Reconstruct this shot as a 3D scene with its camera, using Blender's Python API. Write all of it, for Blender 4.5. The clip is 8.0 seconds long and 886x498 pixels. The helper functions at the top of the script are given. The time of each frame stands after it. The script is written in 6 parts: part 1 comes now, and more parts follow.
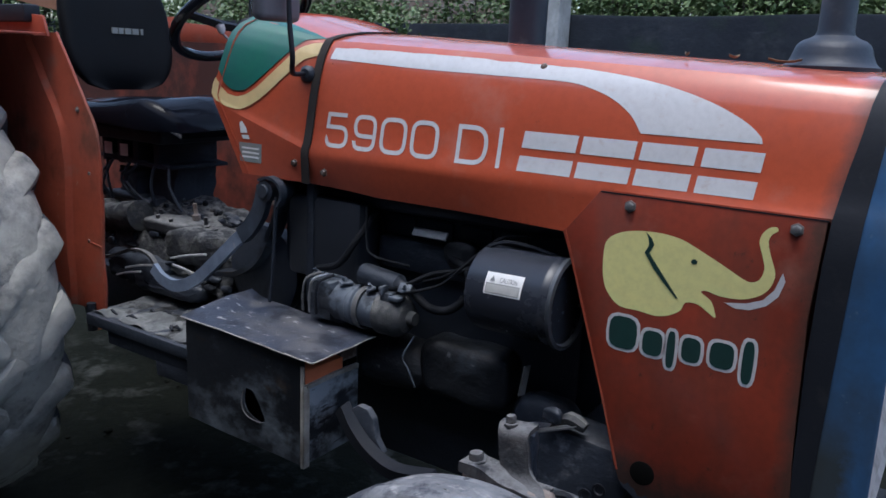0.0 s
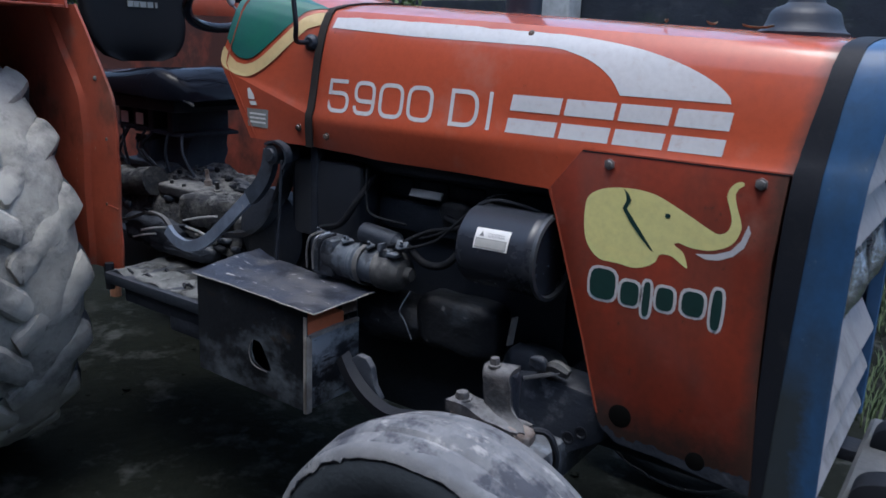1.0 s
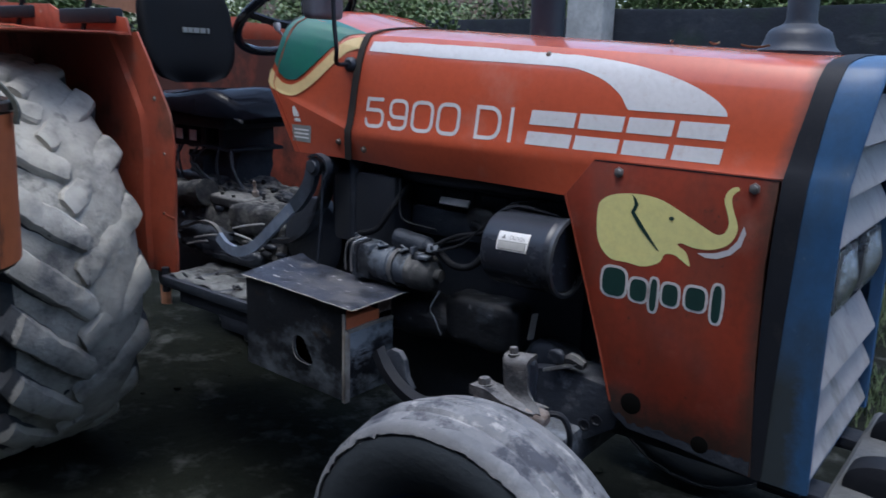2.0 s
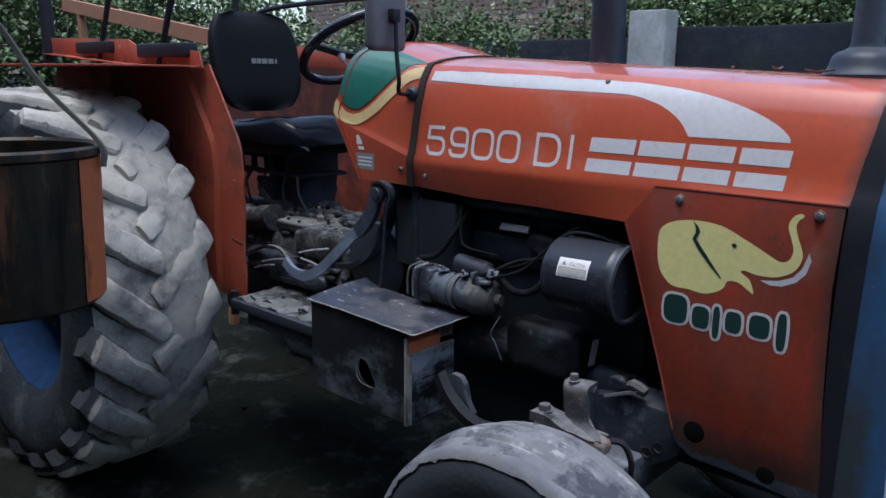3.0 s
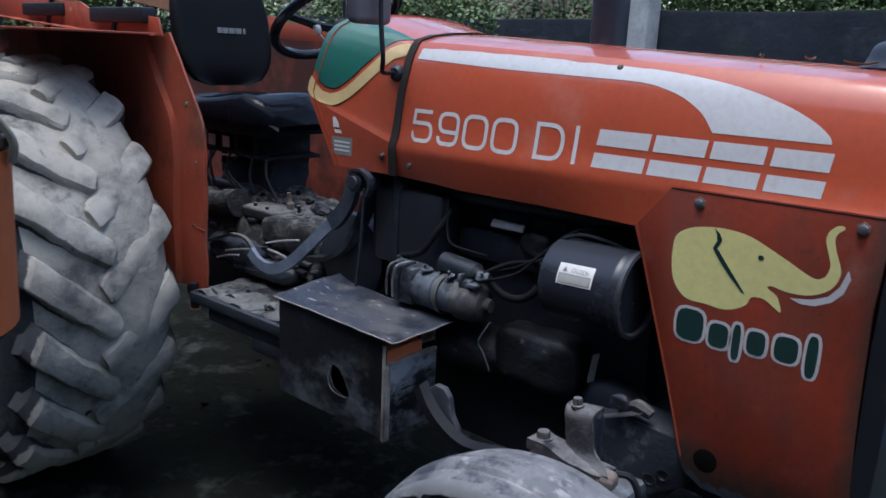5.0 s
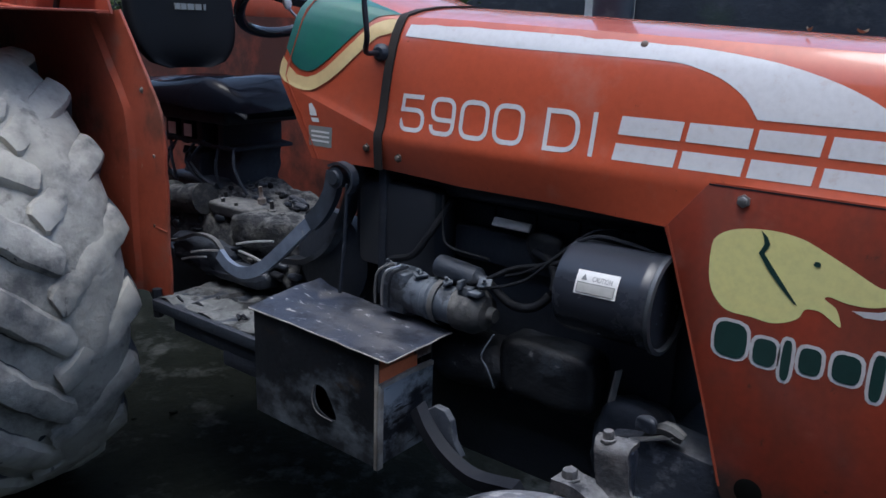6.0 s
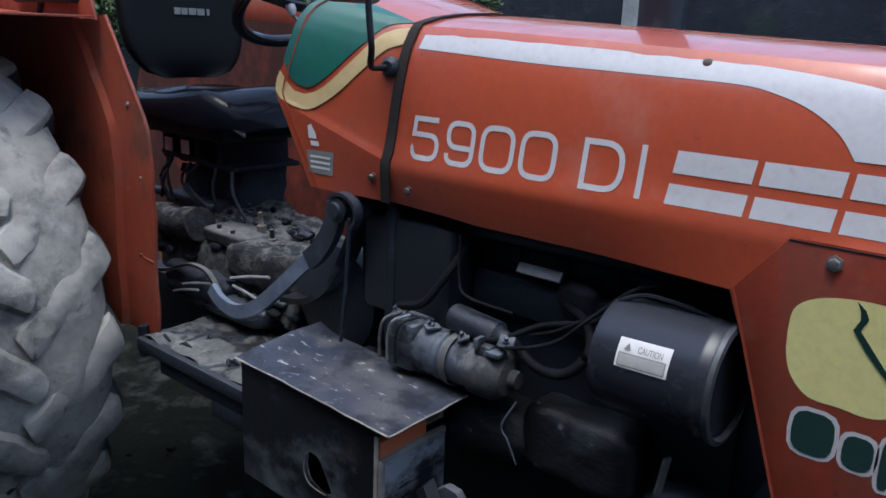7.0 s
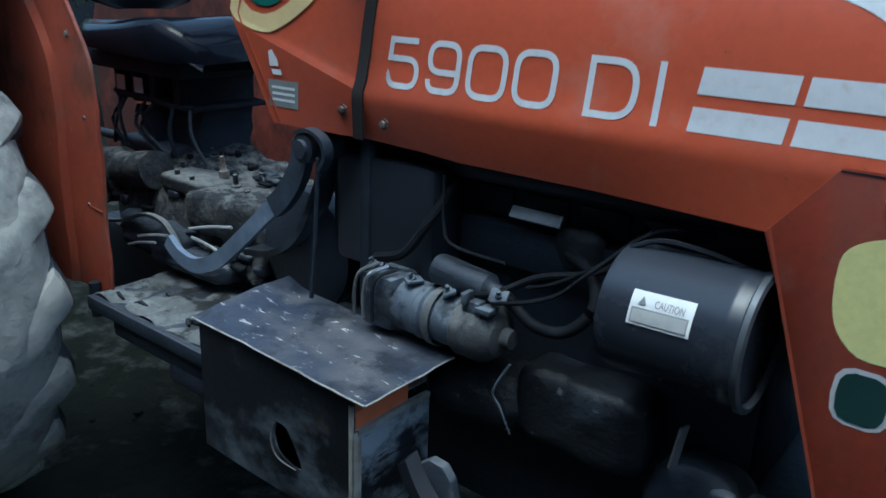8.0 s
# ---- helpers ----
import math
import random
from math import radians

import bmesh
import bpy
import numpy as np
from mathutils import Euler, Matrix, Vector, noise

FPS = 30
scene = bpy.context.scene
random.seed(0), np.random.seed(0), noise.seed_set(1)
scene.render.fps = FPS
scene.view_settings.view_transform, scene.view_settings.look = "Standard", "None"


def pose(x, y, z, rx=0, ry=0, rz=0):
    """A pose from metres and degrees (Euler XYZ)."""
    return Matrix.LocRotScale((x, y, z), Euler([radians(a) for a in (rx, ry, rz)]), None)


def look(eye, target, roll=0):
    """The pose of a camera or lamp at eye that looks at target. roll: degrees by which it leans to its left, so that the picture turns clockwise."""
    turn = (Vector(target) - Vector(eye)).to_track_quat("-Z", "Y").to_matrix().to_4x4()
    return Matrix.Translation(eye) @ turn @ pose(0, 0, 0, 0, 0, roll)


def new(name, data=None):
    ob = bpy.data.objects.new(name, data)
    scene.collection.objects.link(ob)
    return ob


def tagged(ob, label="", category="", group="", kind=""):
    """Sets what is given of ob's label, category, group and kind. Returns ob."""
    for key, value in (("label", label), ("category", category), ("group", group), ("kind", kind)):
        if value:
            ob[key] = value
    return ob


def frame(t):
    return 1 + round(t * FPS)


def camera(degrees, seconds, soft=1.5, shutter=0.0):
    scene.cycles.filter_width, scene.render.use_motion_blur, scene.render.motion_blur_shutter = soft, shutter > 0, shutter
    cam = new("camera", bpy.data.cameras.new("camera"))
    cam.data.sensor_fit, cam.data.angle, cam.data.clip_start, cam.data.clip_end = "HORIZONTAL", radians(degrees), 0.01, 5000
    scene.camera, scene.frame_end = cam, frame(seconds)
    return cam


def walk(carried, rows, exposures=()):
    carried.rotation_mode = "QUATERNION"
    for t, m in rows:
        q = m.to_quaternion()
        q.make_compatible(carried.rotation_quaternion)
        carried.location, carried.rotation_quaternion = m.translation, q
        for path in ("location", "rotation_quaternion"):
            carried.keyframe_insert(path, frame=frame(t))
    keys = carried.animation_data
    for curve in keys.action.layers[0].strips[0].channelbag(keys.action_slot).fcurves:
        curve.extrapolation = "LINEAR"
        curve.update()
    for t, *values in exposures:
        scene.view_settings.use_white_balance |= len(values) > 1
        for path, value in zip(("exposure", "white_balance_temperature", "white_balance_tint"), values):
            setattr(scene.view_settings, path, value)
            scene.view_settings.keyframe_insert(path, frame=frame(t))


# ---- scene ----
cam = camera(58.4, 8.0, shutter=0.4)
PATH = [
    (0, (2.46, -1.729, 1.427), (1.379, -0.11, 0.969), 2.5),
    (0.5, (2.483, -1.737, 1.43), (1.37, -0.147, 0.946), 2.3),
    (1, (2.57, -1.794, 1.403), (1.463, -0.207, 0.896), 2.5),
    (1.5, (2.66, -1.854, 1.425), (1.525, -0.299, 0.887), 2.2),
    (2, (2.698, -1.919, 1.414), (1.506, -0.384, 0.943), 1.8),
    (2.2, (2.712, -1.925, 1.43), (1.468, -0.429, 0.969), 1.0),
    (3.3, (2.714, -1.938, 1.439), (1.394, -0.496, 1.019), 0.8),
    (3.5, (2.71, -1.933, 1.431), (1.401, -0.48, 1.016), 1.2),
    (4, (2.697, -1.931, 1.427), (1.41, -0.459, 1.007), 1.9),
    (4.5, (2.651, -1.888, 1.437), (1.366, -0.426, 0.978), 1.8),
    (5, (2.532, -1.805, 1.442), (1.287, -0.315, 0.961), 2.6),
    (5.2, (2.486, -1.758, 1.449), (1.252, -0.26, 0.965), 1.9),
    (6.3, (2.283, -1.614, 1.444), (1.12, -0.083, 0.895), 2.1),
    (6.5, (2.251, -1.561, 1.465), (1.041, -0.061, 0.93), 1.7),
    (7, (2.181, -1.428, 1.458), (0.948, 0.055, 0.928), 2.3),
    (7.5, (2.14, -1.354, 1.438), (0.936, 0.127, 0.841), 2.5),
    (8, (2.069, -1.289, 1.387), (0.893, 0.197, 0.75), 2.2),
]
walk(cam, [(t, look(eye, target, roll)) for t, eye, target, roll in PATH], exposures=((0.0, 1.10, 5950, 7), (6.5, 1.10, 5950, 7), (7.5, 1.12, 6000, 6), (8.0, 1.24, 5250, -10)))


# ---- light ----
world = bpy.data.worlds.new("sky")
scene.world = world
world.use_nodes = True
wn = world.node_tree
sky = wn.nodes.new("ShaderNodeTexSky")
sky.sky_type = "NISHITA"
sky.sun_disc = False
sky.sun_elevation = radians(78)
sky.sun_rotation = radians(170)
sky.air_density, sky.dust_density, sky.ozone_density = 1.0, 3.0, 1.0
wn.links.new(sky.outputs[0], wn.nodes["Background"].inputs[0])
wn.nodes["Background"].inputs[1].default_value = 0.15
sun = new("sun", bpy.data.lights.new("sun", "SUN"))
sun.data.energy, sun.data.angle, sun.data.color = 0.72, radians(26), (1.0, 0.99, 0.97)
sun.matrix_world = look((1.5, -1.5, 8.7), (1.2, 0.0, 0.8))


# ---- materials ----
def mat(name, col, rough=0.5, metal=0.0, col2=None, s1=4.0, s2=45.0, amount=0.6, dust=None, dust_amount=0.0,
        dust_scale=9.0, bump=0.15, bump_scale=70.0, coat=0.0, rand=0.0, top_dust=0.0, spec=0.5):
    """Paint, rubber, metal or soil: base colour varied at two scales, dust in patches and on upward faces, fine relief."""
    m = bpy.data.materials.new(name)
    m.use_nodes = True
    nt = m.node_tree
    p = nt.nodes["Principled BSDF"]
    L = nt.links.new
    geo = nt.nodes.new("ShaderNodeNewGeometry")

    def noise_tex(scale, detail=4.0, rough_=0.6):
        n = nt.nodes.new("ShaderNodeTexNoise")
        n.inputs["Scale"].default_value, n.inputs["Detail"].default_value = scale, detail
        n.inputs["Roughness"].default_value = rough_
        L(geo.outputs["Position"], n.inputs["Vector"])
        return n

    def ramp(src, a, b, lo=0.0, hi=1.0):
        r = nt.nodes.new("ShaderNodeMapRange")
        r.inputs[1].default_value, r.inputs[2].default_value = a, b
        r.inputs[3].default_value, r.inputs[4].default_value = lo, hi
        L(src, r.inputs[0])
        return r.outputs[0]

    def mixc(f, a, b):
        x = nt.nodes.new("ShaderNodeMix")
        x.data_type = "RGBA"
        for sock, v in ((x.inputs[0], f), (x.inputs[6], a), (x.inputs[7], b)):
            if hasattr(v, "is_linked"):
                L(v, sock)
            else:
                sock.default_value = v if isinstance(v, float) else (*v, 1.0)
        return x.outputs[2]

    col2 = col2 or tuple(c * 0.6 for c in col)
    n1, n2 = noise_tex(s1), noise_tex(s2, 5.0)
    f1 = ramp(n1.outputs[0], 0.35, 0.68, 0.0, amount)
    c = mixc(f1, tuple(col), tuple(col2))
    f2 = ramp(n2.outputs[0], 0.4, 0.75, 0.0, amount * 0.55)
    c = mixc(f2, c, tuple(x * 0.72 for x in col2))
    r_val = rough
    if dust:
        n3 = noise_tex(dust_scale, 7.0, 0.68)
        f3 = ramp(n3.outputs[0], 0.62 - 0.4 * dust_amount, 0.78 - 0.3 * dust_amount, 0.0, min(1.0, 0.35 + dust_amount))
        if top_dust:
            sep = nt.nodes.new("ShaderNodeSeparateXYZ")
            L(geo.outputs["Normal"], sep.inputs[0])
            up = ramp(sep.outputs[2], 0.25, 0.95, 0.0, top_dust)
            mx = nt.nodes.new("ShaderNodeMath")
            mx.operation = "MAXIMUM"
            mul = nt.nodes.new("ShaderNodeMath")
            mul.operation = "MULTIPLY"
            L(up, mul.inputs[0])
            L(ramp(n2.outputs[0], 0.25, 0.6, 0.25, 1.0), mul.inputs[1])
            L(f3, mx.inputs[0])
            L(mul.outputs[0], mx.inputs[1])
            f3 = mx.outputs[0]
        c = mixc(f3, c, tuple(dust))
        r_val = ramp(f3, 0.0, 1.0, rough, 0.92)
    if rand:
        info = nt.nodes.new("ShaderNodeObjectInfo")
        hv = nt.nodes.new("ShaderNodeHueSaturation")
        L(c, hv.inputs["Color"])
        L(ramp(info.outputs["Random"], 0.0, 1.0, 1.0 - rand, 1.0 + rand), hv.inputs["Value"])
        c = hv.outputs[0]
    L(c, p.inputs["Base Color"])
    if hasattr(r_val, "is_linked"):
        L(r_val, p.inputs["Roughness"])
    else:
        L(ramp(n1.outputs[0], 0.3, 0.7, max(0.02, rough - 0.08), min(1.0, rough + 0.1)), p.inputs["Roughness"])
    p.inputs["Metallic"].default_value = metal
    p.inputs["Coat Weight"].default_value = coat
    p.inputs["Coat Roughness"].default_value = 0.09
    p.inputs["Specular IOR Level"].default_value = spec
    if bump:
        nb = noise_tex(bump_scale, 6.0, 0.65)
        bn = nt.nodes.new("ShaderNodeBump")
        bn.inputs["Strength"].default_value, bn.inputs["Distance"].default_value = bump, 0.01
        L(nb.outputs[0], bn.inputs["Height"])
        L(bn.outputs[0], p.inputs["Normal"])
    return m


def layer(m, col, scale, lo, hi, amount, stretch=(1, 1, 1), rough=0.85, detail=6.0):
    """Lays worn or caked patches of another colour over a material; stretch draws them out into streaks."""
    nt = m.node_tree
    p = nt.nodes["Principled BSDF"]
    L = nt.links.new
    geo = nt.nodes.new("ShaderNodeNewGeometry")
    mp = nt.nodes.new("ShaderNodeMapping")
    mp.inputs["Scale"].default_value = stretch
    n = nt.nodes.new("ShaderNodeTexNoise")
    n.inputs["Scale"].default_value, n.inputs["Detail"].default_value, n.inputs["Roughness"].default_value = scale, detail, 0.65
    r = nt.nodes.new("ShaderNodeMapRange")
    r.inputs[1].default_value, r.inputs[2].default_value, r.inputs[4].default_value = lo, hi, amount
    L(geo.outputs["Position"], mp.inputs[0])
    L(mp.outputs[0], n.inputs["Vector"])
    L(n.outputs[0], r.inputs[0])
    for sock, v in (("Base Color", (*col, 1.0)), ("Roughness", rough)):
        x = nt.nodes.new("ShaderNodeMix")
        x.data_type = "RGBA" if sock == "Base Color" else "FLOAT"
        a, b, o = (6, 7, 2) if sock == "Base Color" else (2, 3, 0)
        old = p.inputs[sock].links[0].from_socket if p.inputs[sock].is_linked else None
        if old:
            L(old, x.inputs[a])
        else:
            x.inputs[a].default_value = p.inputs[sock].default_value
        x.inputs[b].default_value = v
        L(r.outputs[0], x.inputs[0])
        L(x.outputs[o], p.inputs[sock])
    return m


def splash(m, col, bounds, amp, scale=22.0, amount=0.9, rough=0.8):
    """A ragged splash of dirt: bounds are (a, b, c, soft) with a * x + b * z < c inside, c roughened by noise."""
    nt = m.node_tree
    p = nt.nodes["Principled BSDF"]
    L = nt.links.new
    geo = nt.nodes.new("ShaderNodeNewGeometry")
    nz = nt.nodes.new("ShaderNodeTexNoise")
    nz.inputs["Scale"].default_value, nz.inputs["Detail"].default_value, nz.inputs["Roughness"].default_value = scale, 7.0, 0.7
    L(geo.outputs["Position"], nz.inputs["Vector"])
    total = None
    for a, b, c, soft in bounds:
        dot = nt.nodes.new("ShaderNodeVectorMath")
        dot.operation = "DOT_PRODUCT"
        dot.inputs[1].default_value = (a, 0, b)
        L(geo.outputs["Position"], dot.inputs[0])
        ad = nt.nodes.new("ShaderNodeMath")
        ad.operation = "MULTIPLY_ADD"
        ad.inputs[1].default_value = amp
        L(nz.outputs[0], ad.inputs[0])
        L(dot.outputs["Value"], ad.inputs[2])
        r = nt.nodes.new("ShaderNodeMapRange")
        r.inputs[1].default_value, r.inputs[2].default_value = c + amp * 0.5 - soft, c + amp * 0.5 + soft
        r.inputs[3].default_value, r.inputs[4].default_value = 1.0, 0.0
        L(ad.outputs[0], r.inputs[0])
        if total:
            mu = nt.nodes.new("ShaderNodeMath")
            mu.operation = "MULTIPLY"
            L(total, mu.inputs[0])
            L(r.outputs[0], mu.inputs[1])
            total = mu.outputs[0]
        else:
            total = r.outputs[0]
    k = nt.nodes.new("ShaderNodeMath")
    k.operation = "MULTIPLY"
    k.inputs[1].default_value = amount
    L(total, k.inputs[0])
    for sock, v in (("Base Color", (*col, 1.0)), ("Roughness", rough)):
        x = nt.nodes.new("ShaderNodeMix")
        x.data_type = "RGBA" if sock == "Base Color" else "FLOAT"
        a, b, o = (6, 7, 2) if sock == "Base Color" else (2, 3, 0)
        L(p.inputs[sock].links[0].from_socket, x.inputs[a])
        x.inputs[b].default_value = v
        L(k.outputs[0], x.inputs[0])
        L(x.outputs[o], p.inputs[sock])


ORANGE = mat("orange_paint", (0.50, 0.090, 0.040), 0.34, 0, (0.41, 0.076, 0.036), 2.2, 60, 0.6, (0.44, 0.19, 0.14), 0.12, 5, 0.03, 60, 0.8)
# hood orange darkened for the shade low on the side, with grime patches
ORANGE_PANEL = mat("grimy_shaded_orange_paint", (0.255, 0.039, 0.018), 0.45, 0, (0.165, 0.027, 0.015), 3.0, 60, 0.7, (0.30, 0.15, 0.11), 0.12, 6, 0.03, 60, 0.25)
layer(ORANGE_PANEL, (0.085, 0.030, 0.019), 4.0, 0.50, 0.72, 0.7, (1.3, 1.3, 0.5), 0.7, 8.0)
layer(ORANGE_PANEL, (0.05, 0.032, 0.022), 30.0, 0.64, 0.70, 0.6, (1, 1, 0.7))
# greasy splashes on panel foot and front edge, the foot's deepened with painted shade
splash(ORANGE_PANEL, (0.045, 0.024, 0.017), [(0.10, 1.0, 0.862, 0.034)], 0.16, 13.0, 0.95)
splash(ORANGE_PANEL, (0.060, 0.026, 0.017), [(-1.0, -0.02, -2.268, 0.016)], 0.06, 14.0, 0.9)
splash(ORANGE, (0.10, 0.052, 0.042), [(-1.0, 0.13, -2.106, 0.014)], 0.06, 13.0, 0.75)
layer(ORANGE, (0.30, 0.07, 0.045), 1.7, 0.48, 0.66, 0.5)
layer(ORANGE, (0.12, 0.05, 0.035), 55.0, 0.70, 0.72, 0.8)
ORANGE_DULL = mat("faded_orange_paint", (0.38, 0.074, 0.037), 0.5, 0, (0.25, 0.050, 0.027), 3, 50, 0.7, (0.22, 0.14, 0.11), 0.20, 11, 0.06, 120)
layer(ORANGE_DULL, (0.09, 0.04, 0.025), 6.0, 0.54, 0.70, 0.75, (1, 1, 0.6))
layer(ORANGE_DULL, (0.40, 0.30, 0.25), 22.0, 0.66, 0.70, 0.7, (1.4, 1.4, 0.7))
# the faded orange copied darker for the far fender, its shade in the colour
ORANGE_SHADED = mat("shaded_orange_paint", (0.33, 0.066, 0.036), 0.55, 0, (0.20, 0.042, 0.025), 3, 50, 0.7, (0.20, 0.12, 0.09), 0.14, 11, 0.06, 120)
layer(ORANGE_SHADED, (0.045, 0.018, 0.014), 3.2, 0.38, 0.54, 0.88, (1, 1, 0.8), 0.8, 8.0)
BLUE = mat("blue_paint", (0.040, 0.108, 0.235), 0.38, 0, (0.030, 0.080, 0.175), 3, 55, 0.6, (0.10, 0.125, 0.145), 0.18, 6, 0.05, 90)
GREEN = mat("green_decal", (0.02, 0.14, 0.10), 0.35, 0, (0.03, 0.12, 0.13), 7, 60, 0.6, bump=0.02)
CREAM = mat("cream_decal", (0.68, 0.52, 0.26), 0.4, 0, (0.6, 0.45, 0.24), 8, 70, 0.5, bump=0.02)
WHITE = mat("white_decal", (0.62, 0.625, 0.65), 0.42, 0, (0.52, 0.53, 0.56), 6, 80, 0.5, (0.5, 0.35, 0.3), 0.06, 40, 0.02)
YELLOW = mat("yellow_decal", (0.84, 0.79, 0.33), 0.4, 0, (0.68, 0.66, 0.30), 5, 70, 0.5, bump=0.02)
DKGREEN = mat("dark_green_decal", (0.015, 0.05, 0.045), 0.4, bump=0.02)
BLACK = mat("black_rubber", (0.012, 0.014, 0.020), 0.6, 0, (0.020, 0.023, 0.031), 6, 60, 0.6, (0.05, 0.052, 0.055), 0.10, 14, 0.1, spec=0.25)
BLACKGLOSS = mat("glossy_black_vinyl", (0.012, 0.014, 0.02), 0.14, 0, (0.014, 0.016, 0.022), 5, 60, 0.4, bump=0.03, bump_scale=90)
BLACKPLASTIC = mat("black_plastic", (0.020, 0.024, 0.032), 0.4, 0, (0.032, 0.036, 0.046), 5, 70, 0.5, (0.05, 0.05, 0.055), 0.06, 12, 0.05, 300)
GRIME = mat("black_grease", (0.017, 0.022, 0.033), 0.7, 0, (0.030, 0.037, 0.052), 7, 50, 0.8, (0.075, 0.082, 0.098), 0.17, 13, 0.4, 40, top_dust=0.15, spec=0.3)
INTAKE = mat("dark_grey_blue_paint", (0.014, 0.020, 0.034), 0.45, 0.1, (0.030, 0.037, 0.052), 7, 40, 0.7, (0.10, 0.105, 0.115), 0.14, 12, 0.1, 60, top_dust=0.25)
IRON = mat("oily_iron", (0.022, 0.029, 0.042), 0.42, 0.15, (0.038, 0.046, 0.063), 7, 50, 0.8, (0.085, 0.09, 0.105), 0.12, 13, 0.3, 60, top_dust=0.3)
IRONDUST = mat("dusty_iron", (0.018, 0.020, 0.025), 0.6, 0.1, (0.035, 0.037, 0.042), 8, 50, 0.8, (0.25, 0.25, 0.245), 0.16, 11, 0.5, 50, top_dust=0.65)
BLUEBLACK = mat("blue_black_steel", (0.22, 0.27, 0.36), 0.32, 0.1, (0.11, 0.14, 0.20), 9, 40, 0.9, (0.25, 0.25, 0.26), 0.18, 12, 0.12)
BOXSTEEL = mat("worn_black_sheet", (0.010, 0.012, 0.016), 0.42, 0.15, (0.02, 0.023, 0.03), 6, 35, 0.8, (0.12, 0.13, 0.15), 0.14, 5.5, 0.15, 60)
layer(BOXSTEEL, (0.15, 0.18, 0.215), 5.5, 0.50, 0.68, 0.8, (1.0, 1.0, 1.5), 0.8, 8.0)
layer(BOXSTEEL, (0.07, 0.05, 0.035), 9.0, 0.58, 0.70, 0.7, (1.0, 1.0, 2.0))
layer(BOXSTEEL, (0.30, 0.31, 0.33), 34.0, 0.66, 0.71, 0.6, (0.5, 0.5, 1.0))
TYRE = mat("dusty_tyre", (0.10, 0.10, 0.105), 0.9, 0, (0.17, 0.168, 0.165), 5, 40, 0.7, (0.42, 0.41, 0.38), 0.60, 6, 0.5, 30, rand=0.06, spec=0.2)
layer(TYRE, (0.42, 0.402, 0.355), 3.5, 0.40, 0.58, 0.8)
layer(TYRE, (0.12, 0.12, 0.125), 7.0, 0.58, 0.74, 0.5, (1, 1, 1), 0.95, 5.0)
layer(TYRE, (0.03, 0.03, 0.034), 16.0, 0.66, 0.70, 0.75, (1, 1, 0.5), 0.95, 6.0)
TREADBASE = mat("dusty_tread_floor", (0.11, 0.11, 0.112), 0.92, 0, (0.17, 0.168, 0.162), 6, 45, 0.7, (0.40, 0.39, 0.36), 0.58, 6, 0.6, 35, spec=0.15)
layer(TREADBASE, (0.39, 0.375, 0.335), 3.5, 0.38, 0.58, 0.75)
layer(TREADBASE, (0.05, 0.051, 0.054), 9.0, 0.56, 0.68, 0.7, (1, 1, 1), 0.9, 8.0)
TYREDARK = mat("tyre_sidewall", (0.022, 0.029, 0.038), 0.9, 0, (0.035, 0.043, 0.054), 6, 50, 0.7, (0.11, 0.125, 0.135), 0.26, 6, 0.6, 40, spec=0.2)
RIMBLUE = mat("blue_rim_paint", (0.012, 0.042, 0.12), 0.7, 0, (0.008, 0.022, 0.06), 5, 40, 0.7, (0.06, 0.10, 0.16), 0.12, 9, 0.1, spec=0.1)
STEEL = mat("bare_steel", (0.45, 0.45, 0.46), 0.4, 0.8, (0.3, 0.29, 0.28), 9, 60, 0.6, bump=0.1)
RUST = mat("rusty_cast", (0.09, 0.05, 0.035), 0.8, 0.1, (0.05, 0.035, 0.03), 9, 60, 0.7, (0.38, 0.35, 0.33), 0.4, 12, 0.4, 60, top_dust=0.5)
GREY = mat("grey_louvre_paint", (0.34, 0.33, 0.34), 0.5, 0, (0.27, 0.26, 0.27), 5, 60, 0.6, (0.4, 0.38, 0.36), 0.2, 12, 0.06)
MIRRORGREY = mat("grey_plastic", (0.13, 0.13, 0.15), 0.45, 0, (0.10, 0.10, 0.115), 8, 80, 0.5, bump=0.05)
RODSTEEL = mat("rubbed_bare_rod", (0.40, 0.41, 0.42), 0.5, 0.1, (0.2, 0.2, 0.2), 30, 80, 0.8, bump=0.1)
DULLSTEEL = mat("dull_wire", (0.16, 0.16, 0.165), 0.6, 0.3, (0.08, 0.08, 0.08), 20, 80, 0.7, bump=0.1)
LABEL = mat("white_sticker", (0.78, 0.78, 0.78), 0.4, 0, (0.68, 0.68, 0.68), 30, 90, 0.4, bump=0.02)
PLATE = mat("dull_tin_plate", (0.48, 0.48, 0.47), 0.45, 0.1, (0.36, 0.36, 0.35), 20, 70, 0.6, bump=0.05)
LABELGREY = mat("grey_sticker", (0.30, 0.31, 0.30), 0.45, bump=0.02)
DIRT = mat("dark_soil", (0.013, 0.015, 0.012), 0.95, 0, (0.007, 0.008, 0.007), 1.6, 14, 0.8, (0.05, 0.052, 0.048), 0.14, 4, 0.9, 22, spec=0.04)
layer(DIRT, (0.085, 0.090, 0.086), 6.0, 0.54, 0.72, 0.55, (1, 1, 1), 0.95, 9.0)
CONCRETE = mat("dark_weathered_concrete", (0.019, 0.023, 0.030), 0.9, 0, (0.009, 0.011, 0.016), 1.2, 9, 0.8, (0.040, 0.044, 0.050), 0.2, 3, 0.5, 30, spec=0.1)
layer(CONCRETE, (0.018, 0.027, 0.022), 2.5, 0.54, 0.70, 0.6, (1, 1, 1.4), 0.95, 9.0)
